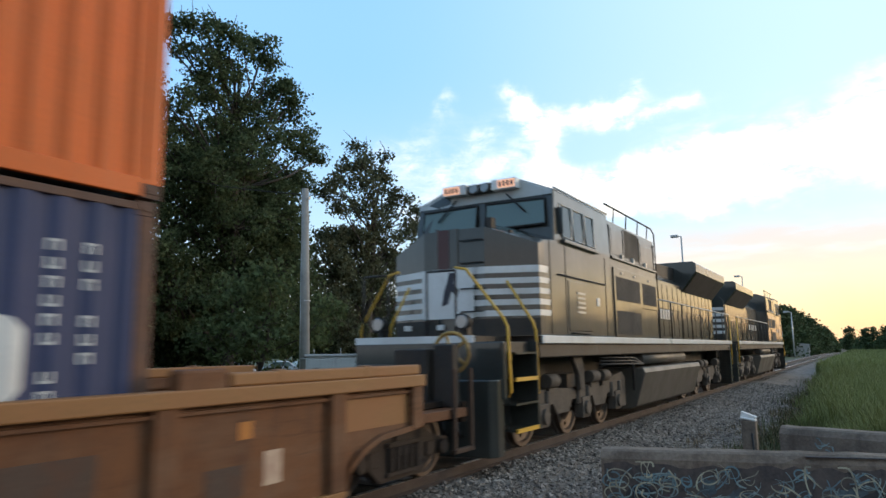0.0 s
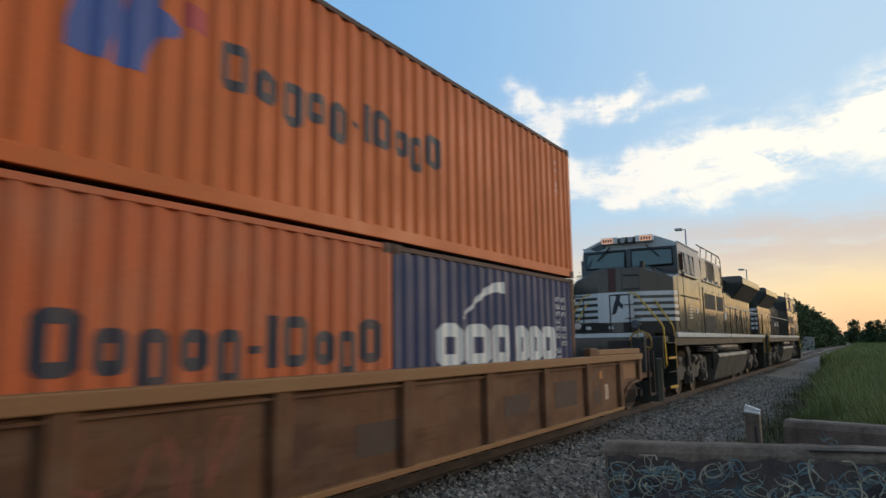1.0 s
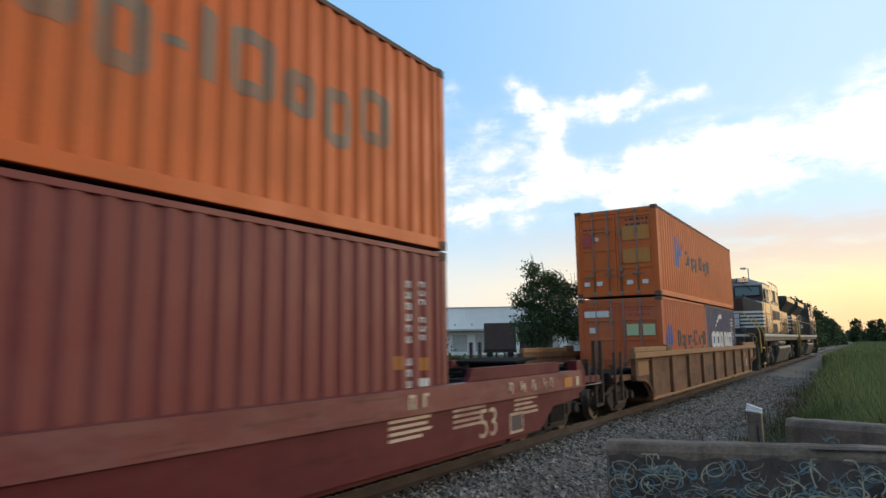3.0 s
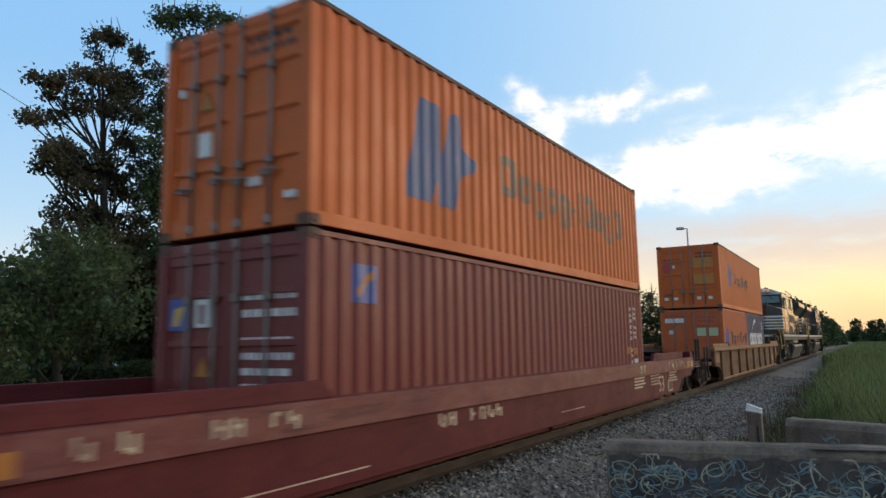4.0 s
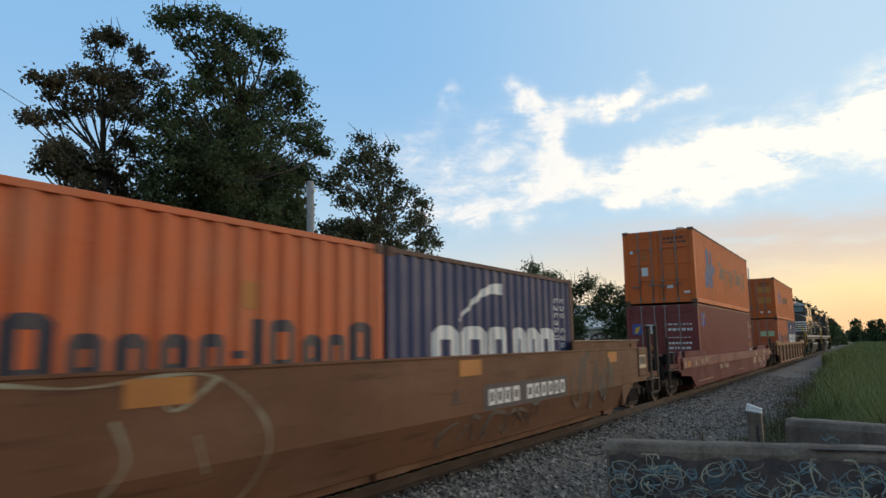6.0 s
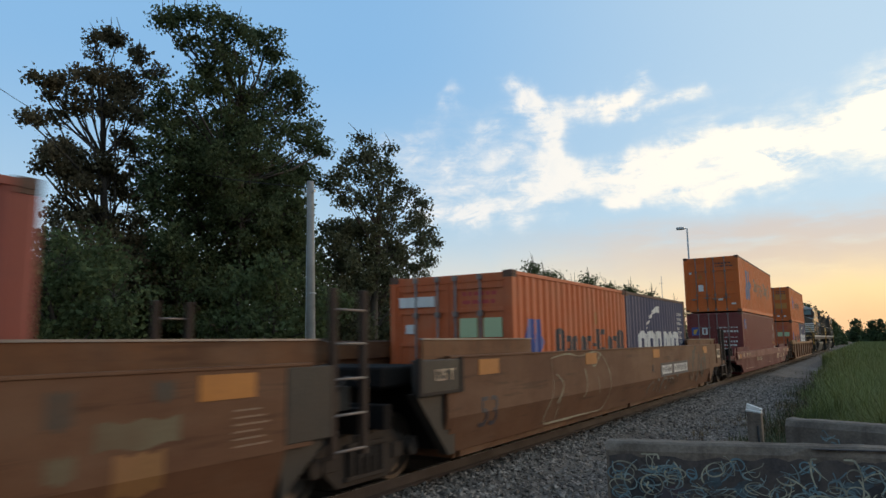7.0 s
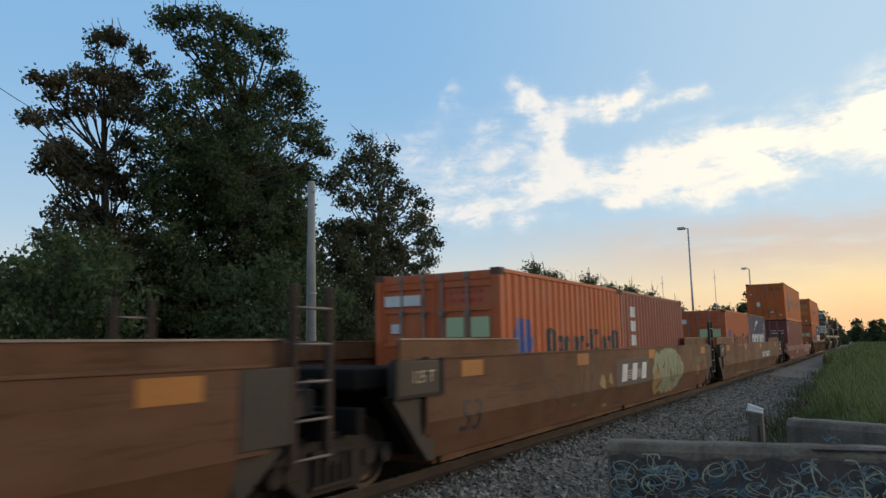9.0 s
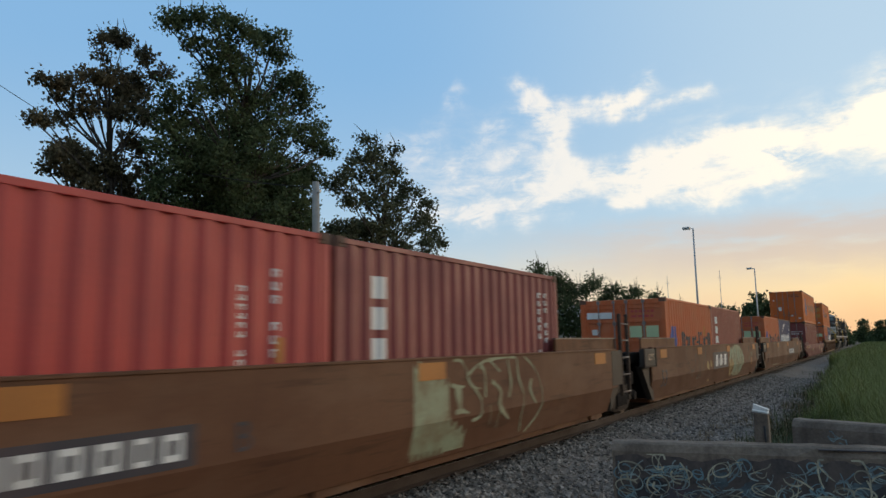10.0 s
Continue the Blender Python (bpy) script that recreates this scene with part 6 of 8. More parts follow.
    wedges = [([(2.02, 1.12), (2.08, 0.96), (2.04, 0.84)], 0.11), ([(2.55, 0.99), (2.72, 1.05), (2.86, 1.14)], 0.06), ([(3.08, 1.2), (3.22, 1.0), (3.32, 0.84), (3.36, 0.66)], 0.07), ([(3.4, 0.64), (3.6, 0.62), (3.75, 0.56)], 0.06), ([(3.68, 1.08), (3.7, 0.94)], 0.06), ([(4.05, 0.98), (4.12, 0.8), (4.16, 0.66)], 0.07), ([(4.36, 1.02), (4.42, 0.82)], 0.06), ([(2.0, 0.5), (2.2, 0.62), (2.4, 0.68)], 0.10)]
    for pts, wide in wedges:
        part("graffiti_gap", ribbon(Shape(), fine_line(pts), wide, lambda y, z: c_wall(z) + 0.009), YELLOWED, b, "bare wedge of ochre paint")
    strokes(scribble(random.Random(3), 1.75, 4.75, 0.42, 1.42, 9, lambda y, z: c_wall(z) + 0.010, 0.018), SPRAYOLIVE, b, "thin olive sprayed outline")
    for y0, y1, z0, z1 in ((-2.3, -1.95, 0.72, 1.02), (-1.75, -1.5, 0.78, 1.04), (-2.0, -1.7, 0.36, 0.44)):
        sprayed_field(b, y0, y1, lambda q: (z0 + (z1 - z0) * 0.3 * (1 - q), z0 + (z1 - z0) * (0.45 + 0.55 * math.sin(math.pi * q) ** 0.6)), SPRAYYELLOW, "old yellowed paint patch", 0.003)
    for y0, y1, z0, z1, mat, label in ((6.10, 6.29, 1.15, 1.40, SPRAYDARK, "faded dark painted square"), (6.91, 7.09, 1.28, 1.43, SPRAYDARK, "faded dark painted square"), (7.38, 7.55, 1.29, 1.43, SPRAYDARK, "faded dark painted square"), (6.12, 6.32, 0.80, 0.97, SPRAYOLIVE, "dull painted patch"), (6.45, 7.15, 0.96, 1.16, SPRAYOLIVE, "dull painted patch"), (6.6, 7.02, 0.62, 0.92, EDGE, "old yellowed paint patch")):
        sprayed_field(b, y0, y1, lambda q: (z0 + 0.02 * math.sin(9 * q), z1 + 0.015 * math.sin(14 * q + y0)), mat, label, 0.004)
    for k in range(6):
        part("faint_line", Shape().box(1.46, 1.464, 7.68, 8.10 - 0.06 * (k % 3), 0.84 + 0.06 * k, 0.855 + 0.06 * k), FADEDMARK, b, "line of faint small lettering")
    strokes(scribble(random.Random(5), -4.9, -2.3, 0.55, 1.45, 5, lambda y, z: c_wall(z) + 0.004, 0.06), SPRAYDARK, b, "dull faded sprayed hoops")
    c = container("red oxide twenty-foot container with upright white letters, in ochre well", 6.058, OXIDE)
    for k in range(4):
        part("letter_block", painted(Shape(), block(0.80, 1.14, 0.95 + 0.34 * k, 1.20 + 0.34 * k), W_BOX / 2 - 0.012), WHITE, c, "white painted upright lettering block")
    codes(c, 5.4, 0.5, 2.2, WHITE)
    codes(c, 5.64, 1.2, 2.2, WHITE, n=7)
    hazard_sticker(c, 5.62, 0.62, 0.12, 0.22)
    on_train(c, -61.01, 0.28)
    c = orange_short("orange twenty-foot container behind a red oxide one, in ochre well")
    hazard_sticker(c, 4.9, 1.55, 0.13, 0.3)
    on_train(c, -67.13, 0.28)
    d = on_train(smooth_car("stained ochre well car with green sprayed lines"), -80.85)
    number_panel(d, -4.9, -1.83, 0.77, 1.09, [(0.05, 0.11), (0.13, 0.19), (0.21, 0.27), (0.30, 0.37), (0.46, 0.53), (0.55, 0.61), (0.64, 0.70), (0.73, 0.79), (0.82, 0.87), (0.90, 0.96)], "white lettering bars on a dark panel")
    text_part("marking", "B", 0.36, DARKMARK, d, side_face(1.464, -1.35, 0.92), "dark painted letter")
    sprayed_field(d, 1.2, 1.98, lambda q: (0.36 + 0.06 * math.sin(37 * q), 1.47 - 0.25 * q - 0.07 * math.sin(29 * q)), SPRAY, "pale green sprayed mass", 0.003)
    sprayed_field(d, 1.95, 2.45, lambda q: (0.34, 0.74 - 0.2 * q + 0.05 * math.sin(20 * q)), SPRAY, "pale green sprayed mass", 0.005)
    left = [([(2.08, 1.47), (2.26, 1.47), (2.4, 1.35), (2.48, 1.19), (2.62, 1.1), (2.8, 1.08)], 0.05), ([(2.47, 1.28), (2.64, 1.36), (2.86, 1.43), (3.32, 1.47), (3.85, 1.47)], 0.05), ([(2.79, 1.39), (2.91, 1.28), (2.92, 0.95)], 0.09), ([(2.62, 1.09), (2.81, 0.91), (2.78, 0.72), (2.57, 0.67)], 0.05), ([(3.12, 1.16), (3.38, 1.0), (3.35, 0.8), (3.68, 0.59)], 0.1)]
    right = [([(3.6, 1.45), (3.71, 1.11), (3.62, 0.9)], 0.07), ([(3.91, 1.47), (3.97, 1.16), (4.14, 0.88), (4.09, 0.62), (4.15, 0.35)], 0.05), ([(4.18, 1.47), (4.54, 1.28), (4.8, 0.93), (4.74, 0.6), (4.32, 0.33)], 0.03), ([(4.42, 1.13), (4.36, 0.97), (4.55, 0.75)], 0.09), ([(3.02, 1.47), (3.37, 1.28)], 0.06), ([(3.05, 0.84), (3.1, 0.57)], 0.04), ([(3.35, 0.73), (3.31, 0.5)], 0.04), ([(2.01, 1.17), (2.19, 1.13), (2.35, 1.13)], 0.06), ([(2.19, 1.13), (2.21, 0.99), (2.25, 0.84)], 0.16), ([(2.12, 0.82), (2.3, 0.82), (2.46, 0.78)], 0.07)]
    for pts, wide in left + right:
        part("graffiti_stroke", ribbon(Shape(), fine_line(pts), wide, lambda y, z: c_wall(z) + 0.009), SPRAY, d, "thin green sprayed line")
    c = container("wine-red twenty-foot container with upright white letters, in ochre well", 6.058, DEEPRED)
    for k in range(3):
        part("letter_block", painted(Shape(), block(0.64, 0.92, 1.22 + 0.36 * k, 1.48 + 0.36 * k), W_BOX / 2 - 0.012), WHITE, c, "white painted upright lettering block")
    codes(c, 5.25, 0.5, 2.3, WHITE)
    codes(c, 5.52, 1.4, 2.3, WHITE, n=7)
    on_train(c, -80.76, 0.28)
    c = container("bright red twenty-foot steel container at the tail of the set", 6.058, SCARLET)
    codes(c, 4.85, 0.9, 2.0, WHITE)
    codes(c, 5.25, 1.3, 2.2, WHITE, n=7)
    hazard_sticker(c, 5.3, 1.25, 0.14, 0.24)
    on_train(c, -86.9, 0.28)


build_train()


# ---- ground, track ----
def build_ground():
    s = Shape()
    xs = [-1500, -300, -90, -40, -18, -9, -4, 3.4, 5, 9, 18, 40, 90, 300, 1500]
    ys = [-400, -120, -50, -20, -5, 10, 25, 45, 80, 140, 240, 500, 1200, 2600]
    v = [(x, y, -0.45) for y in ys for x in xs]
    n = len(xs)
    f = [(j * n + i, j * n + i + 1, (j + 1) * n + i + 1, (j + 1) * n + i) for j in range(len(ys) - 1) for i in range(n - 1)]
    g = new("ground", s.add(v, f).mesh("ground", EARTH))
    tagged(g, "flat grassy ground beside the railway", "ground", kind="structure")
    bed = Shape().prism([(-3.6, -0.46), (-3.2, -0.40), (-1.75, -0.175), (1.6, -0.175), (2.2, -0.30), (3.5, -0.37), (4.0, -0.46)], "y", -60, 700)
    b = new("track_bed", bed.mesh("track_bed", BALLAST))
    tagged(b, "grey crushed stone track bed with a flat gravel path", "track bed", kind="structure")
    yard = new("gravel_lot", Shape().box(3.5, 30, -25, 10.0, -0.6, -0.425).mesh("gravel_lot", BALLAST))
    tagged(yard, "gravel around the concrete walls", "gravel", kind="structure")


def build_track():
    t = thing("railway_track", "single railway track on wooden ties", "track")
    tagged(t, kind="structure")
    for sx in (-1, 1):
        c = sx * 0.7525
        prof = [(c - 0.07, -0.165), (c + 0.07, -0.165), (c + 0.07, -0.15), (c + 0.012, -0.13), (c + 0.012, -0.042), (c + 0.036, -0.034), (c + 0.036, -0.004), (c - 0.036, -0.004), (c - 0.036, -0.034), (c - 0.012, -0.042), (c - 0.012, -0.13), (c - 0.07, -0.15)]
        r = part("rail", Shape().prism(prof, "y", -60, 700), RAIL, t, "rusty steel rail")
        part("rail_head", Shape().box(c - 0.033, c + 0.033, -60, 700, -0.004, 0.0), RAILTOP, r, "polished running surface")
    tie = Shape().box(-1.3, 1.3, -0.115, 0.115, -0.34, -0.165)
    r = random.Random(2)
    base = None
    for i in range(260):
        m = pose(r.uniform(-0.04, 0.04), -8 + 0.52 * i, r.uniform(-0.012, 0.004), 0, 0, r.uniform(-1, 1))
        if base is None:
            base = part("tie", tie, TIE, t)
            base.matrix_basis = m
        else:
            share(base, m)


def scatter_stones():
    """Loose crushed stone on the shoulder and path, thickest near the viewer."""
    r = np.random.RandomState(4)
    n = 27000
    y = 3.5 + 36 * r.rand(n) ** 1.9
    x = 0.86 + (3.3 + 0.6 * r.rand(n)) * r.rand(n)
    z = np.interp(x, [0.8, 1.6, 2.2, 3.5, 4.2], [-0.175, -0.175, -0.30, -0.37, -0.44])
    size = 0.017 + 0.030 * r.rand(n) ** 1.6
    base = np.array([(1, 0, 0), (-1, 0, 0), (0, 1, 0), (0, -1, 0), (0, 0, 1), (0, 0, -1)], float)
    v = base[None] * (0.7 + 0.6 * r.rand(n, 6, 1))
    a = r.rand(n) * 6.28
    b = r.rand(n) * 1.2
    ca, sa, cb, sb = np.cos(a), np.sin(a), np.cos(b), np.sin(b)
    rot = np.stack([np.stack([ca, -sa * cb, sa * sb], 1), np.stack([sa, ca * cb, -ca * sb], 1), np.stack([0 * a, sb, cb], 1)], 1)
    v = np.einsum("nij,nkj->nki", rot, v) * size[:, None, None] * np.array([1.25, 1.25, 0.9])
    v += np.stack([x, y, z + 0.2 * size], 1)[:, None]
    f = np.array([(0, 2, 4), (2, 1, 4), (1, 3, 4), (3, 0, 4), (2, 0, 5), (1, 2, 5), (3, 1, 5), (0, 3, 5)])
    f = (f[None] + 6 * np.arange(n)[:, None, None]).reshape(-1, 3)
    me = bpy.data.meshes.new("stones")
    me.from_pydata(v.reshape(-1, 3).tolist(), [], f.tolist())
    me.materials.append(STONE)
    tagged(new("stones", me), "loose grey crushed stone", "gravel", kind="stuff")


def blades(name, label, n, place, height, width, mat, seed, lean=0.35):
    """Thin bent blades as one field of growth."""
    r = np.random.RandomState(seed)
    p = place(r, n)
    n = len(p)
    h = height[0] + (height[1] - height[0]) * r.rand(n) ** 1.4
    if p.shape[1] > 3:
        h, p = h * p[:, 3], p[:, :3]
    a = r.rand(n) * 6.28
    w = width * (0.6 + 0.8 * r.rand(n))
    side = np.stack([np.cos(a), np.sin(a), 0 * a], 1) * w[:, None]
    bend = np.stack([np.cos(a + 1.6), np.sin(a + 1.6), 0 * a], 1) * (h * lean * r.rand(n))[:, None]
    up = np.array([0, 0, 1.0])
    v = np.stack([p - side, p + side, p + 0.3 * bend + 0.6 * h[:, None] * up + 0.6 * side, p + 0.3 * bend + 0.6 * h[:, None] * up - 0.6 * side, p + bend + h[:, None] * up], 1)
    i = 5 * np.arange(n)[:, None]
    quads, tris = (i + np.array([0, 1, 2, 3])), (i + np.array([3, 2, 4]))
    me = bpy.data.meshes.new(name)
    me.from_pydata(v.reshape(-1, 3).tolist(), [], quads.tolist() + tris.tolist())
    me.materials.append(mat)
    return tagged(new(name, me), label, "grass", kind="stuff")


def verge(r, n):
    y = 13.5 + 50 * r.rand(n) ** 1.7
    edge = np.interp(y, [14, 20, 30, 45, 65], [5.2, 4.55, 4.15, 3.6, 3.1]) + 0.25 * np.sin(y * 0.9) + 0.2 * np.sin(y * 2.3)
    inside = (2.6 + 0.10 * y) * r.rand(n)
    return np.stack([edge + inside, y, np.full(n, -0.46), 0.35 + 0.65 * np.clip(inside / 1.0, 0, 1)], 1)


def field(r, n):
    y = 55 + 260 * r.rand(n) ** 1.6
    x = 3.0 + 0.3 * np.sin(y * 0.35) + (4 + 0.06 * y) * r.rand(n)
    return np.stack([x, y, np.full(n, -0.46)], 1)


def tufts(r, n):
    c = np.stack([4.0 + 1.1 * r.rand(70), 13.5 + 40 * r.rand(70) ** 1.4], 1)
    k = r.randint(0, 70, n)
    p = c[k] + (0.06 + 0.012 * c[k, 1:2]) * r.randn(n, 2)
    return np.stack([p[:, 0], p[:, 1], np.full(n, -0.45)], 1)


def weed_edge(r, n):
    y = 9.5 + 50 * r.rand(n) ** 2.0
    x = 3.7 + 1.1 * r.rand(n) + 0.3 * np.sin(y * 1.3) + 1.3 * np.clip((24 - y) / 10, 0, 1) * r.rand(n)
    return np.stack([x, y, np.full(n, -0.44)], 1)


def by_path(r, n):
    c = r.rand(40, 2) * [1.6, 14] + [2.6, 7]
    k = r.randint(0, 40, n)
    p = c[k] + 0.10 * r.randn(n, 2)
    return np.stack([p[:, 0], p[:, 1], np.full(n, -0.44)], 1)


def far_side(r, n):
    y = 4 + 60 * r.rand(n)
    x = -3.8 - 26 * r.rand(n)
    return np.stack([x, y, np.full(n, -0.46)], 1)


# ---- trees ----
def crown_mesh(name, tips, per_tip, spread, size, mat, seed, needle=0.0):
    """A crown of single leaves gathered round the twig ends."""
    r = np.random.RandomState(seed)
    t = np.repeat(np.array(tips, float), per_tip, axis=0)
    n = len(t)
    p = t + r.randn(n, 3) * spread * np.array([1, 1, 0.75])
    a = r.randn(n, 3)
    a /= np.linalg.norm(a, axis=1)[:, None]
    b = np.cross(a, r.randn(n, 3))
    b /= np.linalg.norm(b, axis=1)[:, None]
    l = (size * (0.55 + 0.9 * r.rand(n)))[:, None]
    w = l * (0.42 - 0.3 * needle)
    fold = np.cross(a, b) * l * 0.12
    v = np.stack([p - a * l * 0.5, p + b * w + fold, p + a * l * 0.55, p - b * w + fold], 1)
    i = 4 * np.arange(n)[:, None]
    f = np.concatenate([i + np.array([0, 1, 2]), i + np.array([0, 2, 3])])
    me = bpy.data.meshes.new(name)
    me.from_pydata(v.reshape(-1, 3).tolist(), [], f.tolist())
    me.materials.append(mat)
    return me


def tree(label, base, clumps, trunk_r, mat, seed, tips_per_m2=5.5, per_tip=38, spread=0.27, leaf=0.165, name="tree", needle=0.0, bare=0):
    """A tree from its base: a trunk, a limb to each clump of (dx, dy, height, radius), twigs and leaves."""
    r = random.Random(seed)
    t = thing(name, label, name.replace("_", " "))
    t.location = base
    top = max(c[2] for c in clumps)
    wood = Shape()
    lean = (r.uniform(-0.3, 0.3), r.uniform(-0.3, 0.3))
    n = 8
    mx = sum(c[0] for c in clumps) / len(clumps)
    my = sum(c[1] for c in clumps) / len(clumps)
    spine = [Vector((mx * (i / n) ** 1.5 + lean[0] * math.sin(i), my * (i / n) ** 1.5 + lean[1] * math.cos(i * 1.3), top * 0.86 * i / n)) for i in range(n + 1)]
    wood.tube(spine, [trunk_r * (1.25 if i == 0 else 1.0) * (1 - 0.9 * i / n) + 0.03 for i in range(n + 1)], 9)
    tips = []
    for dx, dy, dz, rad in clumps:
        c = Vector((dx, dy, dz))
        k = max(1, min(n - 1, int(n * max(0.10, (dz - rad * 1.2 - 0.10 * top) / (top * 0.86)))))
        a = spine[k]
        mid = a.lerp(c, 0.5) + Vector((r.uniform(-0.4, 0.4), r.uniform(-0.4, 0.4), -0.25 * rad))
        lr = max(0.04, trunk_r * 0.38 * (1 - 0.6 * dz / top))
        wood.tube([a, mid, c], [lr, lr * 0.7, lr * 0.35], 6)
        count = int(tips_per_m2 * 4 * rad * rad) + 4
        for i in range(count):
            d = Vector((r.gauss(0, 1), r.gauss(0, 1), r.gauss(0, 1))).normalized() * rad * r.uniform(0.30, 1.12) ** 0.6
            d.z *= 0.85
            e = c + d
            if e.z < 0.3:
                continue
            tips.append(e)
            if i % 3 == 0:
                wood.tube([c, c.lerp(e, 0.55) + Vector((0, 0, 0.1 * rad)), e], [lr * 0.33, lr * 0.2, 0.012], 4, False)
    for i in range(bare):
        c = Vector(clumps[i % len(clumps)][:3])
        e = c + Vector((r.uniform(-0.6, 0.6), r.uniform(-0.6, 0.6), clumps[i % len(clumps)][3] + r.uniform(0.5, 1.0)))
        wood.tube([c, c.lerp(e, 0.5) + Vector((0.1, 0.05, 0)), e], [0.04, 0.025, 0.008], 4, False)
    part("trunk", wood, BARK, t)
    me = crown_mesh("crown", tips, per_tip, spread, leaf, mat, seed, needle)
    o = new("crown", me)
    o.parent = t
    return t


def build_trees():
    r = random.Random(12)

    def spread_out(sprays, deep):
        """Sprays of (along, height, radius) set at uneven depth in the crown."""
        out = []
        for along, h, rad in sprays:
            k = r.uniform(-deep, deep)
            out.append((-0.74 * k, along + 0.67 * k, h, rad))
        return out

    # crown of the tall tree: leading boughs, shoulders, dense middle
    leaders = [(-4.9, 16.3, 0.4), (-4.4, 16.9, 0.5), (-3.8, 17.0, 0.4), (-3.0, 17.1, 0.4), (-2.2, 17.1, 0.5), (-1.4, 17.7, 0.4), (-0.9, 17.3, 0.6), (-1.7, 16.6, 0.6), (-3.0, 16.4, 0.3), (-3.5, 15.9, 0.3), (-0.2, 18.0, 0.4), (0.9, 18.2, 0.5), (1.7, 17.9, 0.5), (1.3, 17.1, 0.5), (2.1, 17.0, 0.5), (2.6, 16.5, 0.6), (0.2, 17.0, 0.4), (-0.7, 16.4, 0.5), (-1.9, 15.7, 0.5), (-2.6, 15.1, 0.5), (-1.2, 15.2, 0.7), (-0.1, 15.8, 0.5)]
    shoulders = [(1.8, 15.9, 0.6), (3.0, 15.8, 0.6), (3.8, 15.5, 0.5), (1.2, 15.1, 0.5), (2.6, 14.8, 0.7), (3.9, 14.7, 0.5), (5.0, 14.5, 0.6), (5.3, 13.7, 0.6), (5.8, 12.7, 0.4), (4.6, 12.9, 0.7), (3.5, 13.4, 0.7), (1.4, 14.1, 0.7), (-0.1, 14.5, 0.7), (-1.5, 14.1, 0.7), (-2.6, 14.2, 0.5), (-3.2, 13.3, 0.6), (-4.2, 13.1, 0.5), (-4.8, 12.4, 0.5), (-4.4, 11.5, 0.6), (-4.8, 10.7, 0.6)]
    middle = [(-3.3, 12.2, 0.9), (-1.7, 12.6, 1.0), (0.0, 13.0, 1.0), (1.9, 12.9, 0.9), (3.5, 11.7, 1.0), (1.5, 11.3, 1.1), (-0.3, 11.2, 1.2), (-2.0, 11.1, 1.1), (-3.5, 10.8, 0.9), (-2.6, 9.6, 1.1), (-1.0, 9.4, 1.1), (0.8, 9.4, 1.2), (2.7, 9.8, 1.1), (4.6, 11.0, 0.8), (-4.1, 9.6, 0.9), (-4.6, 8.5, 0.9), (-2.8, 8.0, 1.1), (-0.2, 7.9, 1.1), (2.8, 8.0, 1.1), (-1.5, 6.4, 1.2), (-3.9, 6.6, 1.1), (1.3, 6.1, 1.3)]
    tree("tall broadleaf tree with ragged upper boughs and a dense dark middle", (-19.3, 22.6, -0.45),
         spread_out(leaders, 0.9) + spread_out(shoulders, 1.1) + spread_out(middle, 1.2) + [(-2.2, -1.2, 8.9, 2.4), (-1.6, 2.4, 9.4, 2.3), (-2.0, -0.4, 11.4, 1.6), (-2.0, 3.4, 11.2, 1.5), (-2.0, 1.6, 13.2, 1.3), (-1.5, 4.6, 7.6, 1.6), (1.2, -2.4, 9.8, 1.5), (1.2, -0.6, 11.2, 1.3), (1.2, -1.0, 7.8, 1.8), (1.2, 1.6, 8.6, 1.6), (1.3, 1.8, 6.0, 1.7), (-1.3, 0.4, 5.2, 2.6), (-0.6, 3.6, 6.6, 2.2), (0.5, 3.6, 3.8, 2.0), (-0.5, -2.8, 4.6, 2.2)], 0.38, LEAF, 31, tips_per_m2=8.0, per_tip=32, spread=0.21, leaf=0.145, bare=10)
    # crown of the thin tree: separate sprays on bare limbs
    outer = [(-1.3, 15.5, 0.3), (-0.8, 16.1, 0.3), (-0.5, 15.8, 0.3), (-1.4, 15.0, 0.2), (-0.1, 15.8, 0.3), (0.6, 15.7, 0.3), (1.0, 15.4, 0.3), (1.4, 15.1, 0.3), (2.0, 15.0, 0.3), (-3.7, 12.9, 0.3), (-3.2, 12.9, 0.4), (-3.1, 12.5, 0.2), (-2.4, 13.2, 0.4), (-2.2, 12.9, 0.3), (-2.0, 13.6, 0.3), (-1.4, 13.8, 0.4), (-0.9, 14.2, 0.4), (-0.3, 14.5, 0.4), (0.2, 14.4, 0.4), (0.7, 14.2, 0.4), (-1.0, 13.7, 0.4), (-0.4, 13.7, 0.5), (0.1, 13.5, 0.5), (0.6, 13.3, 0.5)]
    inner = [(-1.4, 12.9, 0.3), (-0.8, 12.8, 0.4), (-3.8, 11.1, 0.2), (-3.4, 11.3, 0.3), (-2.9, 11.7, 0.3), (-2.1, 12.2, 0.3), (-1.6, 12.2, 0.3), (-0.1, 12.5, 0.5), (0.8, 12.5, 0.5), (1.3, 12.9, 0.5), (-3.1, 10.6, 0.4), (-2.6, 10.5, 0.4), (-2.2, 10.4, 0.5), (-2.8, 10.0, 0.5), (-2.5, 9.7, 0.5), (-3.5, 9.5, 0.2), (-1.8, 10.1, 0.5), (-1.2, 9.8, 0.6), (-0.6, 10.1, 0.5), (-2.0, 9.4, 0.6), (0.1, 11.5, 0.4), (0.7, 11.1, 0.6), (0.0, 10.0, 0.7), (1.2, 10.3, 0.7), (-0.4, 9.2, 0.7), (-1.7, 8.8, 0.7)]
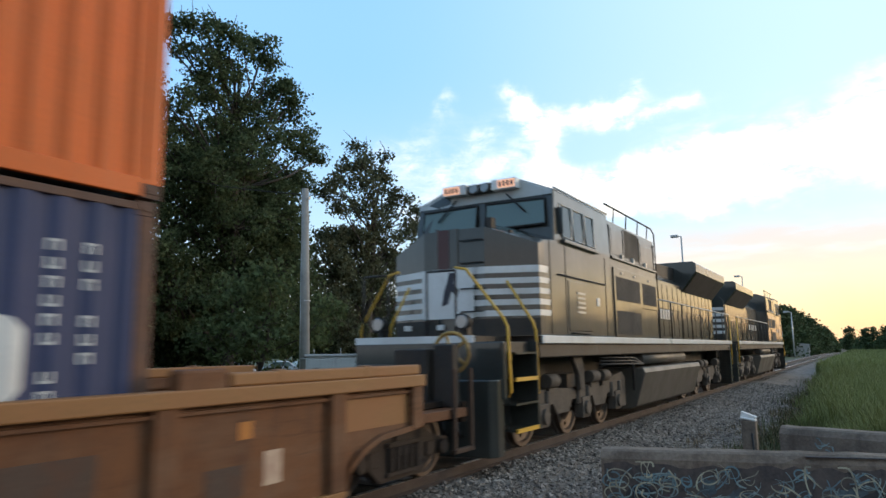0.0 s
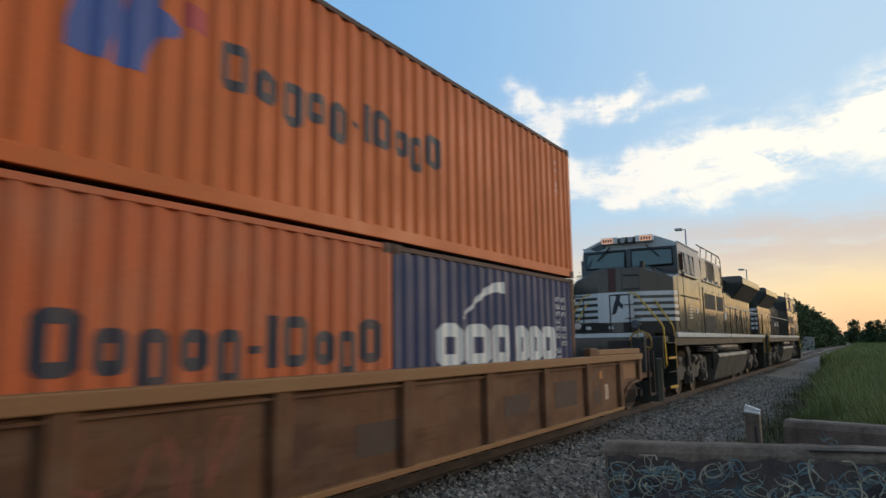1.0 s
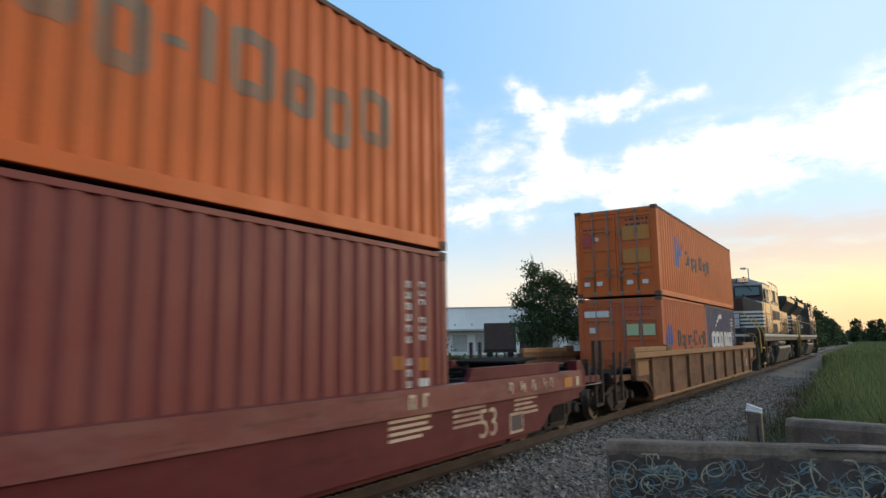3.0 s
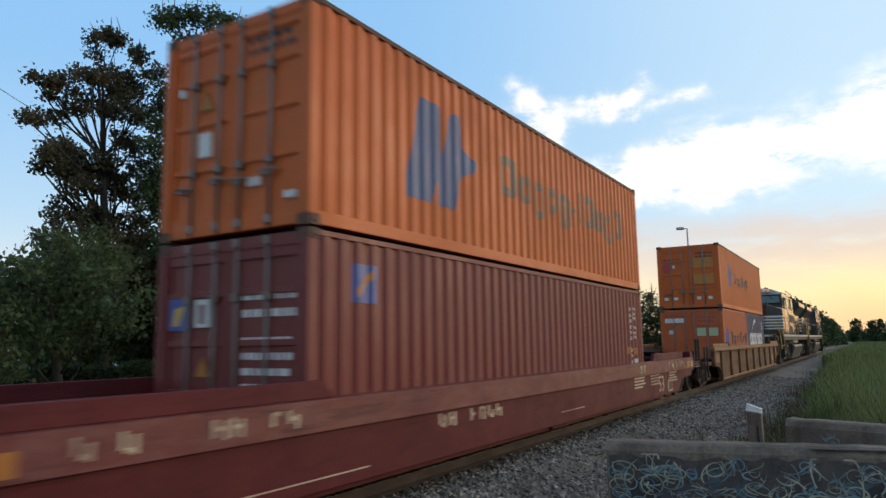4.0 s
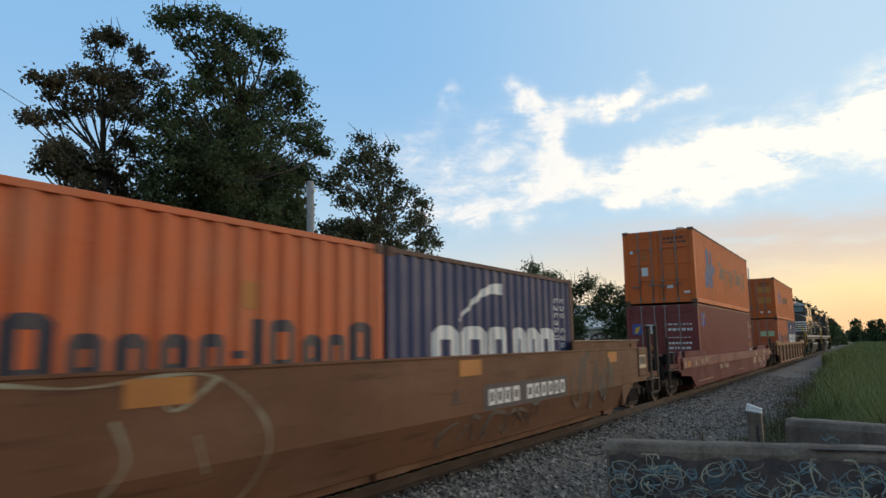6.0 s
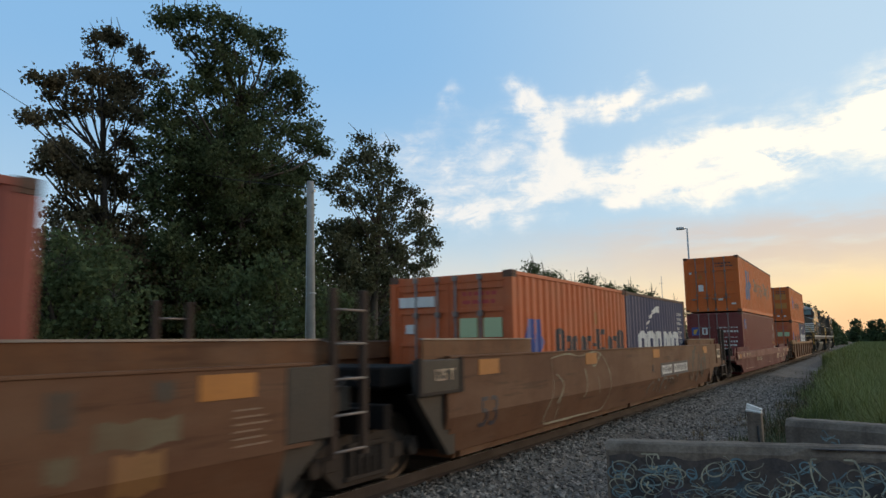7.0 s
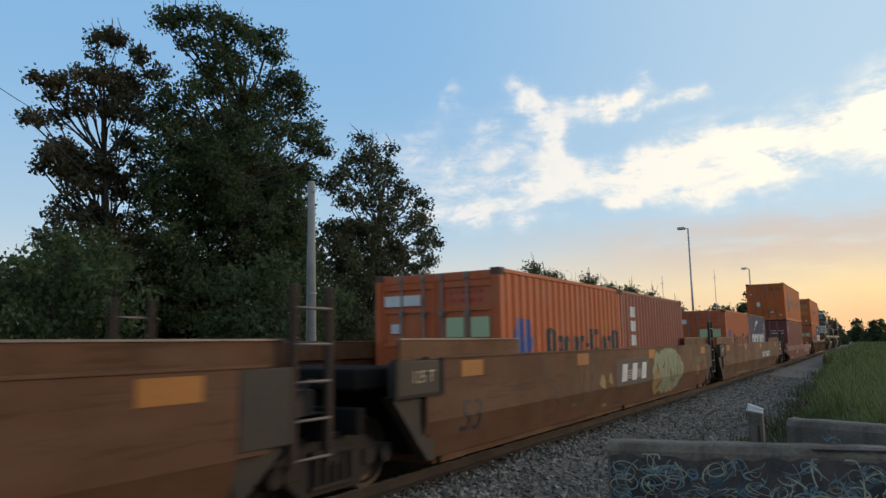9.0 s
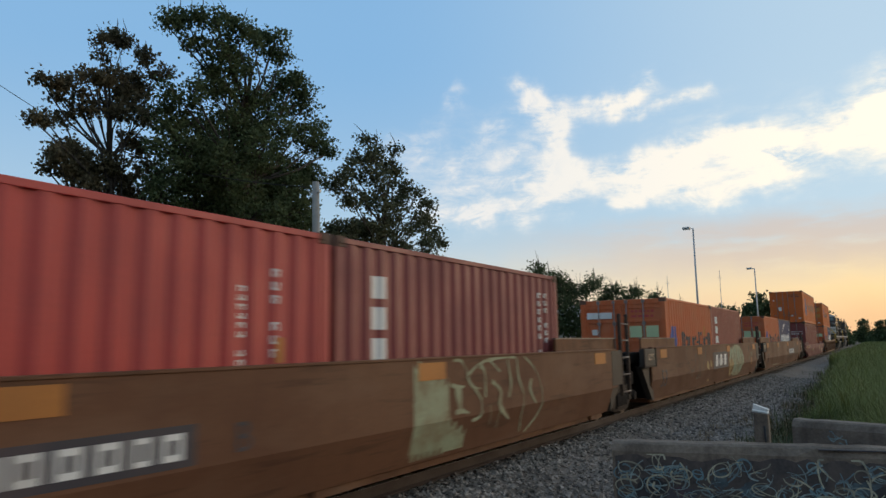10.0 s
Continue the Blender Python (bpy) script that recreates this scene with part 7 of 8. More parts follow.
    tree("tall thin-crowned tree with browning leaves", (-21.8, 17.7, -0.45),
         spread_out(outer, 0.7) + spread_out(inner, 0.9) + [(0.2, 0.6, 9.1, 0.8), (0, -2.1, 7.7, 0.8), (0, -0.9, 7.5, 0.9), (0.4, 0.5, 7.3, 1.0), (0, -2.6, 6.5, 0.8), (0.9, -0.8, 5.6, 1.8), (0.2, 1.2, 5.0, 2.0), (-1.0, -1.6, 4.6, 1.7)], 0.28, LEAF_DRY, 32, tips_per_m2=8.5, per_tip=30, spread=0.18, leaf=0.145, bare=6)
    upper = [(-1.1, 13.9, 0.4), (0.0, 13.8, 0.5), (1.7, 14.0, 0.3), (-1.8, 13.1, 0.4), (-0.5, 12.9, 0.6), (1.1, 13.1, 0.5), (-2.1, 12.0, 0.6), (-3.1, 11.5, 0.4), (-3.5, 10.8, 0.5), (-0.5, 11.7, 0.8), (1.7, 12.5, 0.6), (2.9, 12.0, 0.5), (3.8, 11.6, 0.4), (2.3, 11.0, 0.7), (0.0, 10.4, 0.9), (-2.3, 10.3, 0.7), (4.8, 11.0, 0.6), (5.8, 10.6, 0.6), (4.1, 9.8, 0.8), (1.7, 9.3, 0.9)]
    lower = [(-1.1, 8.7, 0.9), (6.5, 9.6, 0.5), (7.2, 8.9, 0.4), (5.4, 8.5, 0.7), (2.9, 7.8, 0.9), (-3.0, 8.6, 0.8), (0.0, 7.4, 1.0), (6.1, 7.6, 0.6), (4.4, 6.6, 0.8), (1.7, 6.2, 0.9), (-1.1, 5.6, 1.0), (6.4, 5.8, 0.5), (5.7, 4.3, 0.6), (3.4, 4.5, 0.9), (0.5, 4.1, 1.0), (-2.1, 6.8, 0.9), (-2.5, 4.3, 0.9), (4.7, 2.8, 0.7), (1.6, 2.4, 0.9)]
    tree("rounded broadleaf tree behind the pole", (-18.3, 31.7, -0.45),
         spread_out(upper, 1.0) + spread_out(lower, 1.2) + [(-1.0, 0.0, 8.6, 1.6), (-1.2, 0.2, 6.0, 2.0), (-1.0, 3.0, 4.6, 1.6), (-0.8, 1.0, 3.0, 1.8), (-0.4, -1.8, 3.0, 1.6), (-0.5, -2.9, 7.0, 1.4), (-0.5, -3.4, 4.6, 1.6), (-1.0, 2.4, 7.4, 1.5)], 0.30, LEAF_GREY, 33, tips_per_m2=7.5, per_tip=30, spread=0.21, leaf=0.16, bare=3)
    tree("low spreading tree beside the hedge", (-17.4, 13.3, -0.45),
         [(0.4, -1.7, 4.2, 1.1), (-0.1, -0.1, 5.0, 1.3), (-0.6, 1.4, 5.5, 1.2), (1.8, 0.6, 3.9, 1.4), (-0.4, -0.8, 3.0, 1.6), (-0.8, 1.0, 3.1, 1.8), (0.3, -2.0, 2.8, 1.3), (0.2, -3.4, 3.2, 1.5), (0.5, -3.2, 1.8, 1.5)], 0.16, LEAF_LIGHT, 34, tips_per_m2=5, per_tip=24, spread=0.24, leaf=0.17)
    tree("small leafy tree in front of the tall trees", (-14.8, 20.1, -0.45),
         [(1.0, -0.7, 5.0, 1.0), (-0.6, -0.7, 4.2, 1.4), (-0.1, 1.6, 4.3, 1.1), (0.8, -0.8, 3.0, 1.4), (-1.1, -1.1, 2.8, 1.3), (0.3, 2.0, 2.8, 1.3), (2.7, 1.0, 3.7, 0.7)], 0.13, LEAF_LIGHT, 35, tips_per_m2=5, per_tip=24, spread=0.24, leaf=0.17)
    tree("dark broadleaf tree behind the tall trees", (-30.0, 24.0, -0.45),
         [(0, -3, 5.5, 2.6), (0, 1, 6.5, 2.8), (0, 5, 5.0, 2.6), (0, -6, 4.0, 2.6), (1, 8, 4.2, 2.4), (0, -1, 3.0, 2.5), (0, 3.5, 3.0, 2.5)], 0.3, LEAF, 36, per_tip=20, spread=0.36, leaf=0.26)
    tree("dense dark undergrowth tree under the tall crowns", (-23.5, 21.0, -0.45),
         [(0, -2.5, 3.2, 1.9), (0.3, 0, 4.2, 2.1), (0.6, 2.4, 3.4, 2.0), (0.2, -4.4, 2.4, 1.7), (1.0, 4.4, 2.6, 1.8), (0, 1.2, 1.8, 1.7)], 0.16, LEAF, 41, name="undergrowth_tree", spread=0.34, leaf=0.2)
    tree("dense dark undergrowth tree behind the pole", (-21.5, 33.5, -0.45),
         [(0, -2.2, 2.6, 1.7), (0.3, 0.4, 3.2, 1.9), (1.4, 2.6, 2.6, 1.7), (2.6, 4.4, 2.0, 1.4)], 0.14, LEAF, 42, name="undergrowth_tree", spread=0.34, leaf=0.2)
    tree("feathery evergreen tree beyond the train", (-17.9, 55.0, -0.45),
         [(-0.1, -1.4, 8.2, 0.7), (0.2, 0.1, 7.1, 1.2), (0.8, 1.7, 7.1, 1.0), (-0.5, -1.5, 5.7, 1.3), (0.8, 0.3, 5.2, 1.7), (2.0, 2.1, 6.0, 1.2), (0.1, -1.3, 3.3, 1.9), (2.3, 0.9, 3.5, 1.7)], 0.2, LEAF, 37, name="evergreen_tree", tips_per_m2=8, per_tip=32, spread=0.28, leaf=0.22, needle=0.6, bare=16)
    tree("ragged row of evergreen shrubs beyond the train", (-12.8, 59.1, -0.45),
         [(-1.6, -1.9, 7.0, 0.8), (-0.4, -0.2, 6.4, 0.8), (-1.6, 0.7, 5.0, 1.3), (1.5, -0.8, 6.0, 0.7), (0.9, 0.2, 4.7, 1.3), (2.7, 2.0, 5.9, 0.5), (3.2, -0.4, 4.3, 1.2), (4.7, 1.2, 4.1, 1.1), (0.5, 0.5, 2.8, 1.8), (3.5, 0.5, 2.6, 1.6)], 0.16, LEAF, 38, name="evergreen_tree", tips_per_m2=8, per_tip=32, spread=0.28, leaf=0.22, needle=0.6, bare=30)
    far = [((-7.6, 148, -0.45), 9.6), ((-6.4, 150, -0.45), 9.9), ((-5.6, 155, -0.45), 9.5), ((-4.8, 160, -0.45), 8.8), ((-3.9, 165, -0.45), 8.2), ((-3.3, 172, -0.45), 7.7), ((-2.7, 180, -0.45), 7.0), ((-2.1, 190, -0.45), 6.4), ((-1.5, 200, -0.45), 5.8), ((-1.1, 215, -0.45), 4.8), ((2.5, 260, -0.45), 7.6), ((6.9, 240, -0.45), 6.5), ((9.2, 240, -0.45), 6.8), ((11.7, 230, -0.45), 6.8), ((14.6, 230, -0.45), 6.8), ((-21.1, 150, -0.45), 8.8), ((-18.4, 150, -0.45), 8.4), ((-15.7, 152, -0.45), 9.0), ((-13.7, 150, -0.45), 10.9), ((-12.3, 151, -0.45), 9.2), ((-24, 150, -0.45), 7.6), ((-31, 160, -0.45), 8.5), ((20, 190, -0.45), 7), ((28, 170, -0.45), 8)]
    r = random.Random(9)
    for i, (b, h) in enumerate(far):
        w = h * 0.26
        cl = [(r.uniform(-w, w) * (1.1 - q), r.uniform(-w, w) * (1.1 - q), h * (0.16 + 0.77 * q), w * (1.0 - 0.55 * q)) for q in (0.0, 0.08, 0.15, 0.3, 0.45, 0.6, 0.75, 0.9, 1.0)]
        tree("distant dark broadleaf tree at the end of the track", b, cl, 0.25, LEAF_FAR, 50 + i, tips_per_m2=1.3, per_tip=14, spread=0.45, leaf=0.5)
    r = random.Random(12)
    # woods that close the horizon
    for name, label, pts in (("far_woods", "far line of dark woods on the horizon", [(x, 360 + 30 * math.sin(x * 0.03), r.uniform(3.5, 6)) for x in np.arange(-330, 260, 4.5)]),
                             ("near_woods", "line of tall dark woods on the near side of the track", [(58 + 4 * math.sin(y * 0.2) - 16 * min(1, max(0, (y - 90) / 40)), y, r.uniform(4, 9) + 2.5 * min(1, max(0, (y - 90) / 40))) for y in np.arange(-90, 330, 4.0)]),
                             ("side_woods", "far line of dark woods across the yard", [(-190 + 8 * math.sin(y), y, r.uniform(6, 10)) for y in np.arange(-160, 340, 4.5)])):
        tips = []
        for x, y, h in pts:
            for k in range(26):
                a, q = r.uniform(0, 6.28), r.random() ** 0.5
                z = r.random()
                tips.append((x + 3.5 * q * math.cos(a) * (1.15 - z), y + 3.5 * q * math.sin(a) * (1.15 - z), h * (z ** 0.8) - 0.4))
        tagged(new(name, crown_mesh(name, tips, 9, 0.7, 1.3, LEAF_FAR, 77)), label, "woods", kind="stuff")


def build_hedge():
    r = random.Random(6)
    for k, (x0, y0, x1, y1, h) in enumerate(((-24.5, 10.2, -16.0, 20.5, 1.55), (-15.6, 21.0, -9.3, 27.5, 1.5))):
        g = thing("hedge", "low clipped dark green hedge behind the track", "hedge", "hedges")
        tips = []
        d = math.hypot(x1 - x0, y1 - y0)
        for i in range(int(d * 150)):
            t, u, z = r.random(), r.uniform(-0.5, 0.5), r.random() ** 0.6 * h
            tips.append((x0 + (x1 - x0) * t - (y1 - y0) / d * u, y0 + (y1 - y0) * t + (x1 - x0) / d * u, -0.45 + z * (0.92 + 0.08 * math.sin(t * 30))))
        o = new("foliage", crown_mesh("foliage", tips, 14, 0.12, 0.12, LEAF_LIGHT, 90 + k))
        o.parent = g
        s = Shape()
        for i in range(int(d / 0.8)):
            t = (i + 0.5) / int(d / 0.8)
            x, y = x0 + (x1 - x0) * t, y0 + (y1 - y0) * t
            s.tube([(x, y, -0.45), (x + r.uniform(-0.1, 0.1), y, 0.5)], [0.03, 0.015], 5)
        part("stem", s, BARK, g)


# ---- beside the track ----
def concrete_wall(label, x0, y0, x1, y1, top, thick, seed):
    """A weathered concrete wall with chamfered top edges from one end to the other."""
    w = thing("concrete_wall", label, "wall", "concrete walls")
    d = math.hypot(x1 - x0, y1 - y0)
    w.matrix_world = Matrix.Translation((x0, y0, 0)) @ pose(0, 0, 0, 0, 0, math.degrees(math.atan2(y1 - y0, x1 - x0)))
    r = random.Random(seed)
    s = Shape()
    n = 24
    rings = []
    for i in range(n + 1):
        x = d * i / n
        j = 0.006 * r.uniform(-1, 1)
        c = 0.035 + 0.012 * r.uniform(-1, 1)
        rings.append([(x, 0, -0.6), (x, j, top - 0.09), (x, c, top - 0.02 + j), (x, c + 0.03, top + j), (x, thick - 0.04, top + j), (x, thick, top - 0.05), (x, thick, -0.6)])
    s = loft(rings)
    part("wall_body", s, CONCRETE, w)
    return w, d


def spray_glyph(r, x, z, w, h, y):
    """Loose overlapping hoops and slashes of one sprayed character on a face that looks to -y."""
    s = Shape()
    for k in range(r.choice((2, 2, 3, 3))):
        cx, cz = x + w * r.uniform(0.3, 0.7), z + h * r.uniform(0.3, 0.7)
        rx, rz = w * r.uniform(0.22, 0.5), h * r.uniform(0.18, 0.45)
        a0, span, skew = r.uniform(0, 6.28), r.uniform(2.6, 6.6), r.uniform(-0.5, 0.5)
        if r.random() < 0.55:
            a, bow = r.uniform(0, 6.28), r.uniform(-0.25, 0.25)
            pts = [(cx + 1.1 * rx * math.cos(a) * (j / 4.5 - 1) + bow * w * math.sin(j * 0.35), cz + 1.3 * rz * math.sin(a) * (j / 4.5 - 1) + bow * h * math.cos(j * 0.35)) for j in range(10)]
        else:
            pts = [(cx + rx * math.cos(a0 + span * j / 17) + skew * rz * math.sin(a0 + span * j / 17), cz + rz * math.sin(a0 + span * j / 17)) for j in range(18)]
        pts = [(a, min(0.53, b)) for a, b in pts]
        q = ribbon(Shape(), pts, r.uniform(0.009, 0.021), 0.0)
        s.add([(b, -y - 0.0007 * k, c) for _, b, c in q.v], q.f)
    return s


def build_walls():
    w, d = concrete_wall("grey concrete wall covered in pale and blue graffiti", 3.63, 7.2, 8.63, 8.52, 0.64, 0.30, 1)
    r = random.Random(17)
    n = 46
    v = []
    for i in range(n + 1):
        v += [(0.03 + 4.9 * i / n, -0.009, -0.55), (0.03 + 4.9 * i / n, -0.009, 0.50 + r.uniform(-0.03, 0.03))]
    part("paint_coat", Shape().add(v, [(2 * i, 2 * i + 2, 2 * i + 3, 2 * i + 1) for i in range(n)]), DARKCOAT, w, "dark worn coat of old paint")
    for i in range(44):
        x, z = 0.12 + 3.8 * (i % 22) / 22 + r.uniform(0, 0.2), r.uniform(-0.35, 0.32)
        y = -0.010 - 0.0003 * i
        a, b = r.uniform(0.06, 0.20), r.uniform(0.05, 0.15)
        ring = [(x + a * r.uniform(0.6, 1.15) * math.cos(0.314 * k), y, min(0.53, z + b * r.uniform(0.6, 1.15) * math.sin(0.314 * k))) for k in range(20)]
        part("graffiti_fill", Shape().add([(x, y, z)] + ring, [(0, k + 1, (k + 1) % 20 + 1) for k in range(20)]), (MURK, SOOT, MURK, SOOT, MURK, SOOT, DULLCYAN)[i % 7], w, "washed-out sprayed patch")
    # rows of scrawled characters, pale yellow over pale blue
    for row, (z, h, n) in enumerate(((0.29, 0.23, 15), (0.11, 0.23, 16), (-0.08, 0.23, 15), (-0.28, 0.22, 14))):
        for i in range(n):
            x = 0.06 + 3.75 * i / n + r.uniform(-0.05, 0.05)
            part("graffiti_stroke", spray_glyph(r, x, z + r.uniform(-0.12, 0.06), 0.25, h * r.uniform(0.6, 1.3), 0.026), PALEBLUE, w, "pale blue sprayed scrawl")
            part("graffiti_stroke", spray_glyph(r, x + r.uniform(-0.1, 0.1), z + r.uniform(-0.1, 0.1), 0.18, 0.7 * h, 0.028), CYAN, w, "thin blue sprayed scrawl")
            part("graffiti_stroke", spray_glyph(r, x + r.uniform(0, 0.1), z + r.uniform(-0.08, 0.06), 0.24, h * r.uniform(0.6, 1.3), 0.030), CHALK, w, "pale yellowish sprayed scrawl")
    part("crack", Shape().box(1.95, 2.75, -0.003, 0.05, 0.612, 0.621), SOOT, w, "dark chipped crack along the top edge")
    w2, d = concrete_wall("plain grey concrete wall with a chipped top", 5.04, 10.18, 9.0, 8.92, 0.64, 0.30, 2)
    for i in range(7):
        x, z = 0.42 + 0.07 * i + r.uniform(-0.03, 0.03), 0.42 - 0.02 * i + r.uniform(-0.05, 0.05)
        part("splash", spray_glyph(r, x, z - 0.12, 0.16, 0.22, 0.010), PALEBLUE, w2, "pale splash of paint")


def build_marker():
    p = thing("marker_post", "short grey concrete post with a tilted white cap", "post")
    p.location = (4.38, 12.4, -0.45)
    part("shaft", Shape().prism([(-0.11, -0.09), (0.11, -0.09), (0.11, 0.09), (-0.11, 0.09)], "z", 0, 0.95), CONCRETE, p, bevel=0.02)
    c = part("cap", Shape().box(-0.13, 0.11, -0.09, 0.09, 0.0, 0.03).prism([(-0.13, 0.02), (0.09, 0.02), (0.11, 0.07), (-0.13, 0.12)], "y", -0.02, 0.09), WHITE, p, "white painted cap", bevel=0.01)
    c.matrix_basis = pose(0, 0, 0.95, 0, 9, 0)
    part("cable", Shape().tube([(0.05, -0.1, 0.75), (0.06, -0.11, 0.4), (0.06, -0.1, 0.05)], 0.018, 6), WIRE, p)


def build_pole():
    p = thing("utility_pole", "weathered grey wooden utility pole with a conduit", "pole")
    p.location = (-12.15, 19.9, -0.45)
    part("shaft", Shape().tube([(0, 0, 0), (-0.02, -0.05, 4.5), (-0.06, -0.1, 8.55)], [0.19, 0.165, 0.135], 14), POLEWOOD, p)
    part("conduit", Shape().tube([(-0.16, -0.12, 0.2), (-0.16, -0.14, 6.0)], 0.03, 6), GALV, p)
    part("bracket", Shape().box(-0.22, 0.2, -0.16, -0.06, 8.1, 8.2).tube([(-0.2, -0.1, 7.9), (-0.45, -0.15, 8.3)], 0.02, 5), GALV, p)
    for z in (1.9, 4.1):
        part("band", Shape().tube([(-0.01, -0.02, z), (-0.01, -0.02, z + 0.05)], 0.19, 14), GALV, p)


def build_cabinet():
    c = thing("relay_cabinet", "grey metal trackside relay cabinet with an overhanging roof", "cabinet")
    c.matrix_world = pose(-11.1, 20.4, -0.45, 0, 0, 39)
    b = part("body", Shape().box(-1.05, 1.05, -0.6, 0.6, 0.12, 2.0), CABINET, c, bevel=0.015)
    part("roof", Shape().box(-1.12, 1.12, -0.68, 0.68, 2.0, 2.08), GALV, c, bevel=0.015)
    part("plinth", Shape().box(-1.0, 1.0, -0.55, 0.55, 0, 0.12), CONCRETE, c)
    for x in (-0.52, 0.52):
        d = part("door", Shape().box(x - 0.48, x + 0.48, -0.63, -0.6, 0.22, 1.9), CABINET, c, bevel=0.01)
        part("handle", Shape().box(x + 0.36, x + 0.40, -0.67, -0.63, 1.0, 1.2), GASKET, d)
    end = part("end_plate", Shape().box(-1.07, -1.05, -0.55, 0.55, 0.2, 1.95), WHITE, c, "white painted end with a notice")
    for k in range(4):
        part("notice_bar", Shape().box(-1.076, -1.066, -0.32 + 0.03 * k, 0.30 - 0.05 * k, 0.95 + 0.16 * k, 1.03 + 0.16 * k), GASKET, end, "grey lettering bar")
    part("lamp", Shape().tube([(-1.13, 0.35, 1.72), (-1.06, 0.35, 1.72)], 0.045, 10), SIGNALGLOW, c, "small lit red lamp")
    for x in (-0.8, 0.2, 0.9):
        part("antenna", bar((x, 0, 2.08), (x, 0, 2.28), 0.015, 5), GALV, c)


def build_signal():
    s = thing("signal_light", "small red signal lamp lit on a short mast", "signal")
    s.location = (-27.8, 43.3, -0.45)
    part("mast", Shape().tube([(0, 0, 0), (0, 0, 2.6)], 0.06, 8), GALV, s)
    part("housing", Shape().box(-0.22, 0.22, -0.05, 0.25, 2.55, 3.15), BLACKISH, s, bevel=0.02)
    part("lens", Shape().tube([(0.06, -0.09, 2.85), (0.04, -0.05, 2.85)], [0.10, 0.12], 14), SIGNALGLOW, s, "glowing red lens")


def build_cable():
    pts = []
    for i in range(21):
        t = i / 20
        pts.append((-33 + 22 * t, 14.0 + 7.5 * t, 17.5 - 9.6 * t - 2.2 * math.sin(math.pi * t)))
    c = tagged(new("overhead_cable", Shape().tube(pts, 0.018, 5).mesh("overhead_cable", WIRE)), "thin black overhead cable slung to the pole", "cable")
    return c


def build_yard():
    b = thing("warehouse", "long low white warehouse with a flat roof across the yard", "building")
    b.matrix_world = pose(-68, 98, -0.45, 0, 0, 29)
    part("wall", Shape().box(0, 46, 0, 22, 0, 4.3), SHED, b, "white sheet wall")
    part("upper_wall", Shape().box(0, 46, -0.06, 22, 4.45, 8.2), SHED, b, "white upper wall", bevel=0.03)
    part("canopy", Shape().box(-0.5, 46.5, -2.5, 0.1, 4.2, 4.5), GALV, b)
    part("roof", Shape().box(-0.2, 46.2, -0.2, 22.2, 8.2, 8.4), GALV, b)
    base = None
    for i in range(11):
        if base is None:
            base = part("dock_door", Shape().box(0, 2.6, -0.05, 0.02, 0.6, 3.6), GALV, b, "grey dock door")
            base.matrix_basis = pose(1.2, 0, 0)
        else:
            share(base, pose(1.2 + 4.0 * i, 0, 0))
    base = None
    for i in range(15):
        if base is None:
            base = part("wall_vent", Shape().box(0, 0.35, -0.10, -0.05, 5.1, 5.5), GALV, b)
            base.matrix_basis = pose(1.5, 0, 0)
        else:
            share(base, pose(1.5 + 3.0 * i, 0, 0))
    for i, (x, y) in enumerate(((-39.4, 89.2), (-34.9, 91.8))):
        v = thing("boxcar", "dark brown freight car standing in the yard", "rail car", "standing freight cars")
        v.matrix_world = pose(x, y, -0.45, 0, 0, 32)
        part("body", Shape().box(-2.2, 2.2, -1.4, 1.4, 1.1, 4.9), YARDCAR, v, bevel=0.05)
        for k in range(6):
            part("rib", Shape().box(-2.0 + 0.8 * k - 0.06, -2.0 + 0.8 * k + 0.06, -1.47, -1.39, 1.15, 4.8), YARDCAR, v)
        for xx in (-1.5, 1.5):
            part("wheelset", Shape().wheel(0, 0, 0, [(-0.8, 0.42), (-0.7, 0.45), (0.7, 0.45), (0.8, 0.42)], 16), TRUCKS, v).matrix_basis = pose(xx, 0, 0.42, 0, 0, 90)
        part("underframe", Shape().box(-2.3, 2.3, -1.2, 1.2, 0.7, 1.1), BLACKISH, v)
    for x, y, h, head in ((-12.2, 88, 15.9, 1), (-10.9, 128.7, 14.2, 1), (-6.6, 149, 9.0, 1), (-4.6, 140, 8.2, 1)):
        p = thing("floodlight_mast", "tall slim steel light mast with a side lamp head", "light mast", "yard light masts")
        p.location = (x, y, -0.45)
        part("mast", Shape().tube([(0, 0, 0), (0, 0, h)], [0.16, 0.09], 10), GALV, p)
        part("lamp_head", Shape().box(-1.25, -0.35, -0.3, 0.3, h - 0.08, h + 0.22), GALV, p, bevel=0.05)
        part("arm", bar((0, 0, h), (-0.5, 0, h + 0.05), 0.05, 6), GALV, p)
    for x, y, h in ((-27.6, 136, 14.6), (-18.3, 138, 15.2)):
        p = thing("radio_mast", "very thin radio mast far off", "mast", "radio masts")
        p.location = (x, y, -0.45)
        part("mast", Shape().tube([(0, 0, 0), (0, 0, h)], [0.12, 0.04], 6), GALV, p)
        part("cross_arm", bar((-0.4, 0, h - 1.5), (0.4, 0, h - 1.5), 0.03, 5), GALV, p)
    shed = thing("equipment_hut", "small pale blue-grey hut beside the far track", "hut")
    shed.location = (-5.4, 152, -0.45)
    part("wall", Shape().box(-2.6, 2.6, -1.5, 1.5, 0, 2.2), CABINET, shed, bevel=0.02)
    part("roof", Shape().prism([(-2.8, 2.2), (2.8, 2.2), (2.8, 2.35), (0, 2.75), (-2.8, 2.35)], "y", -1.7, 1.7), GALV, shed)


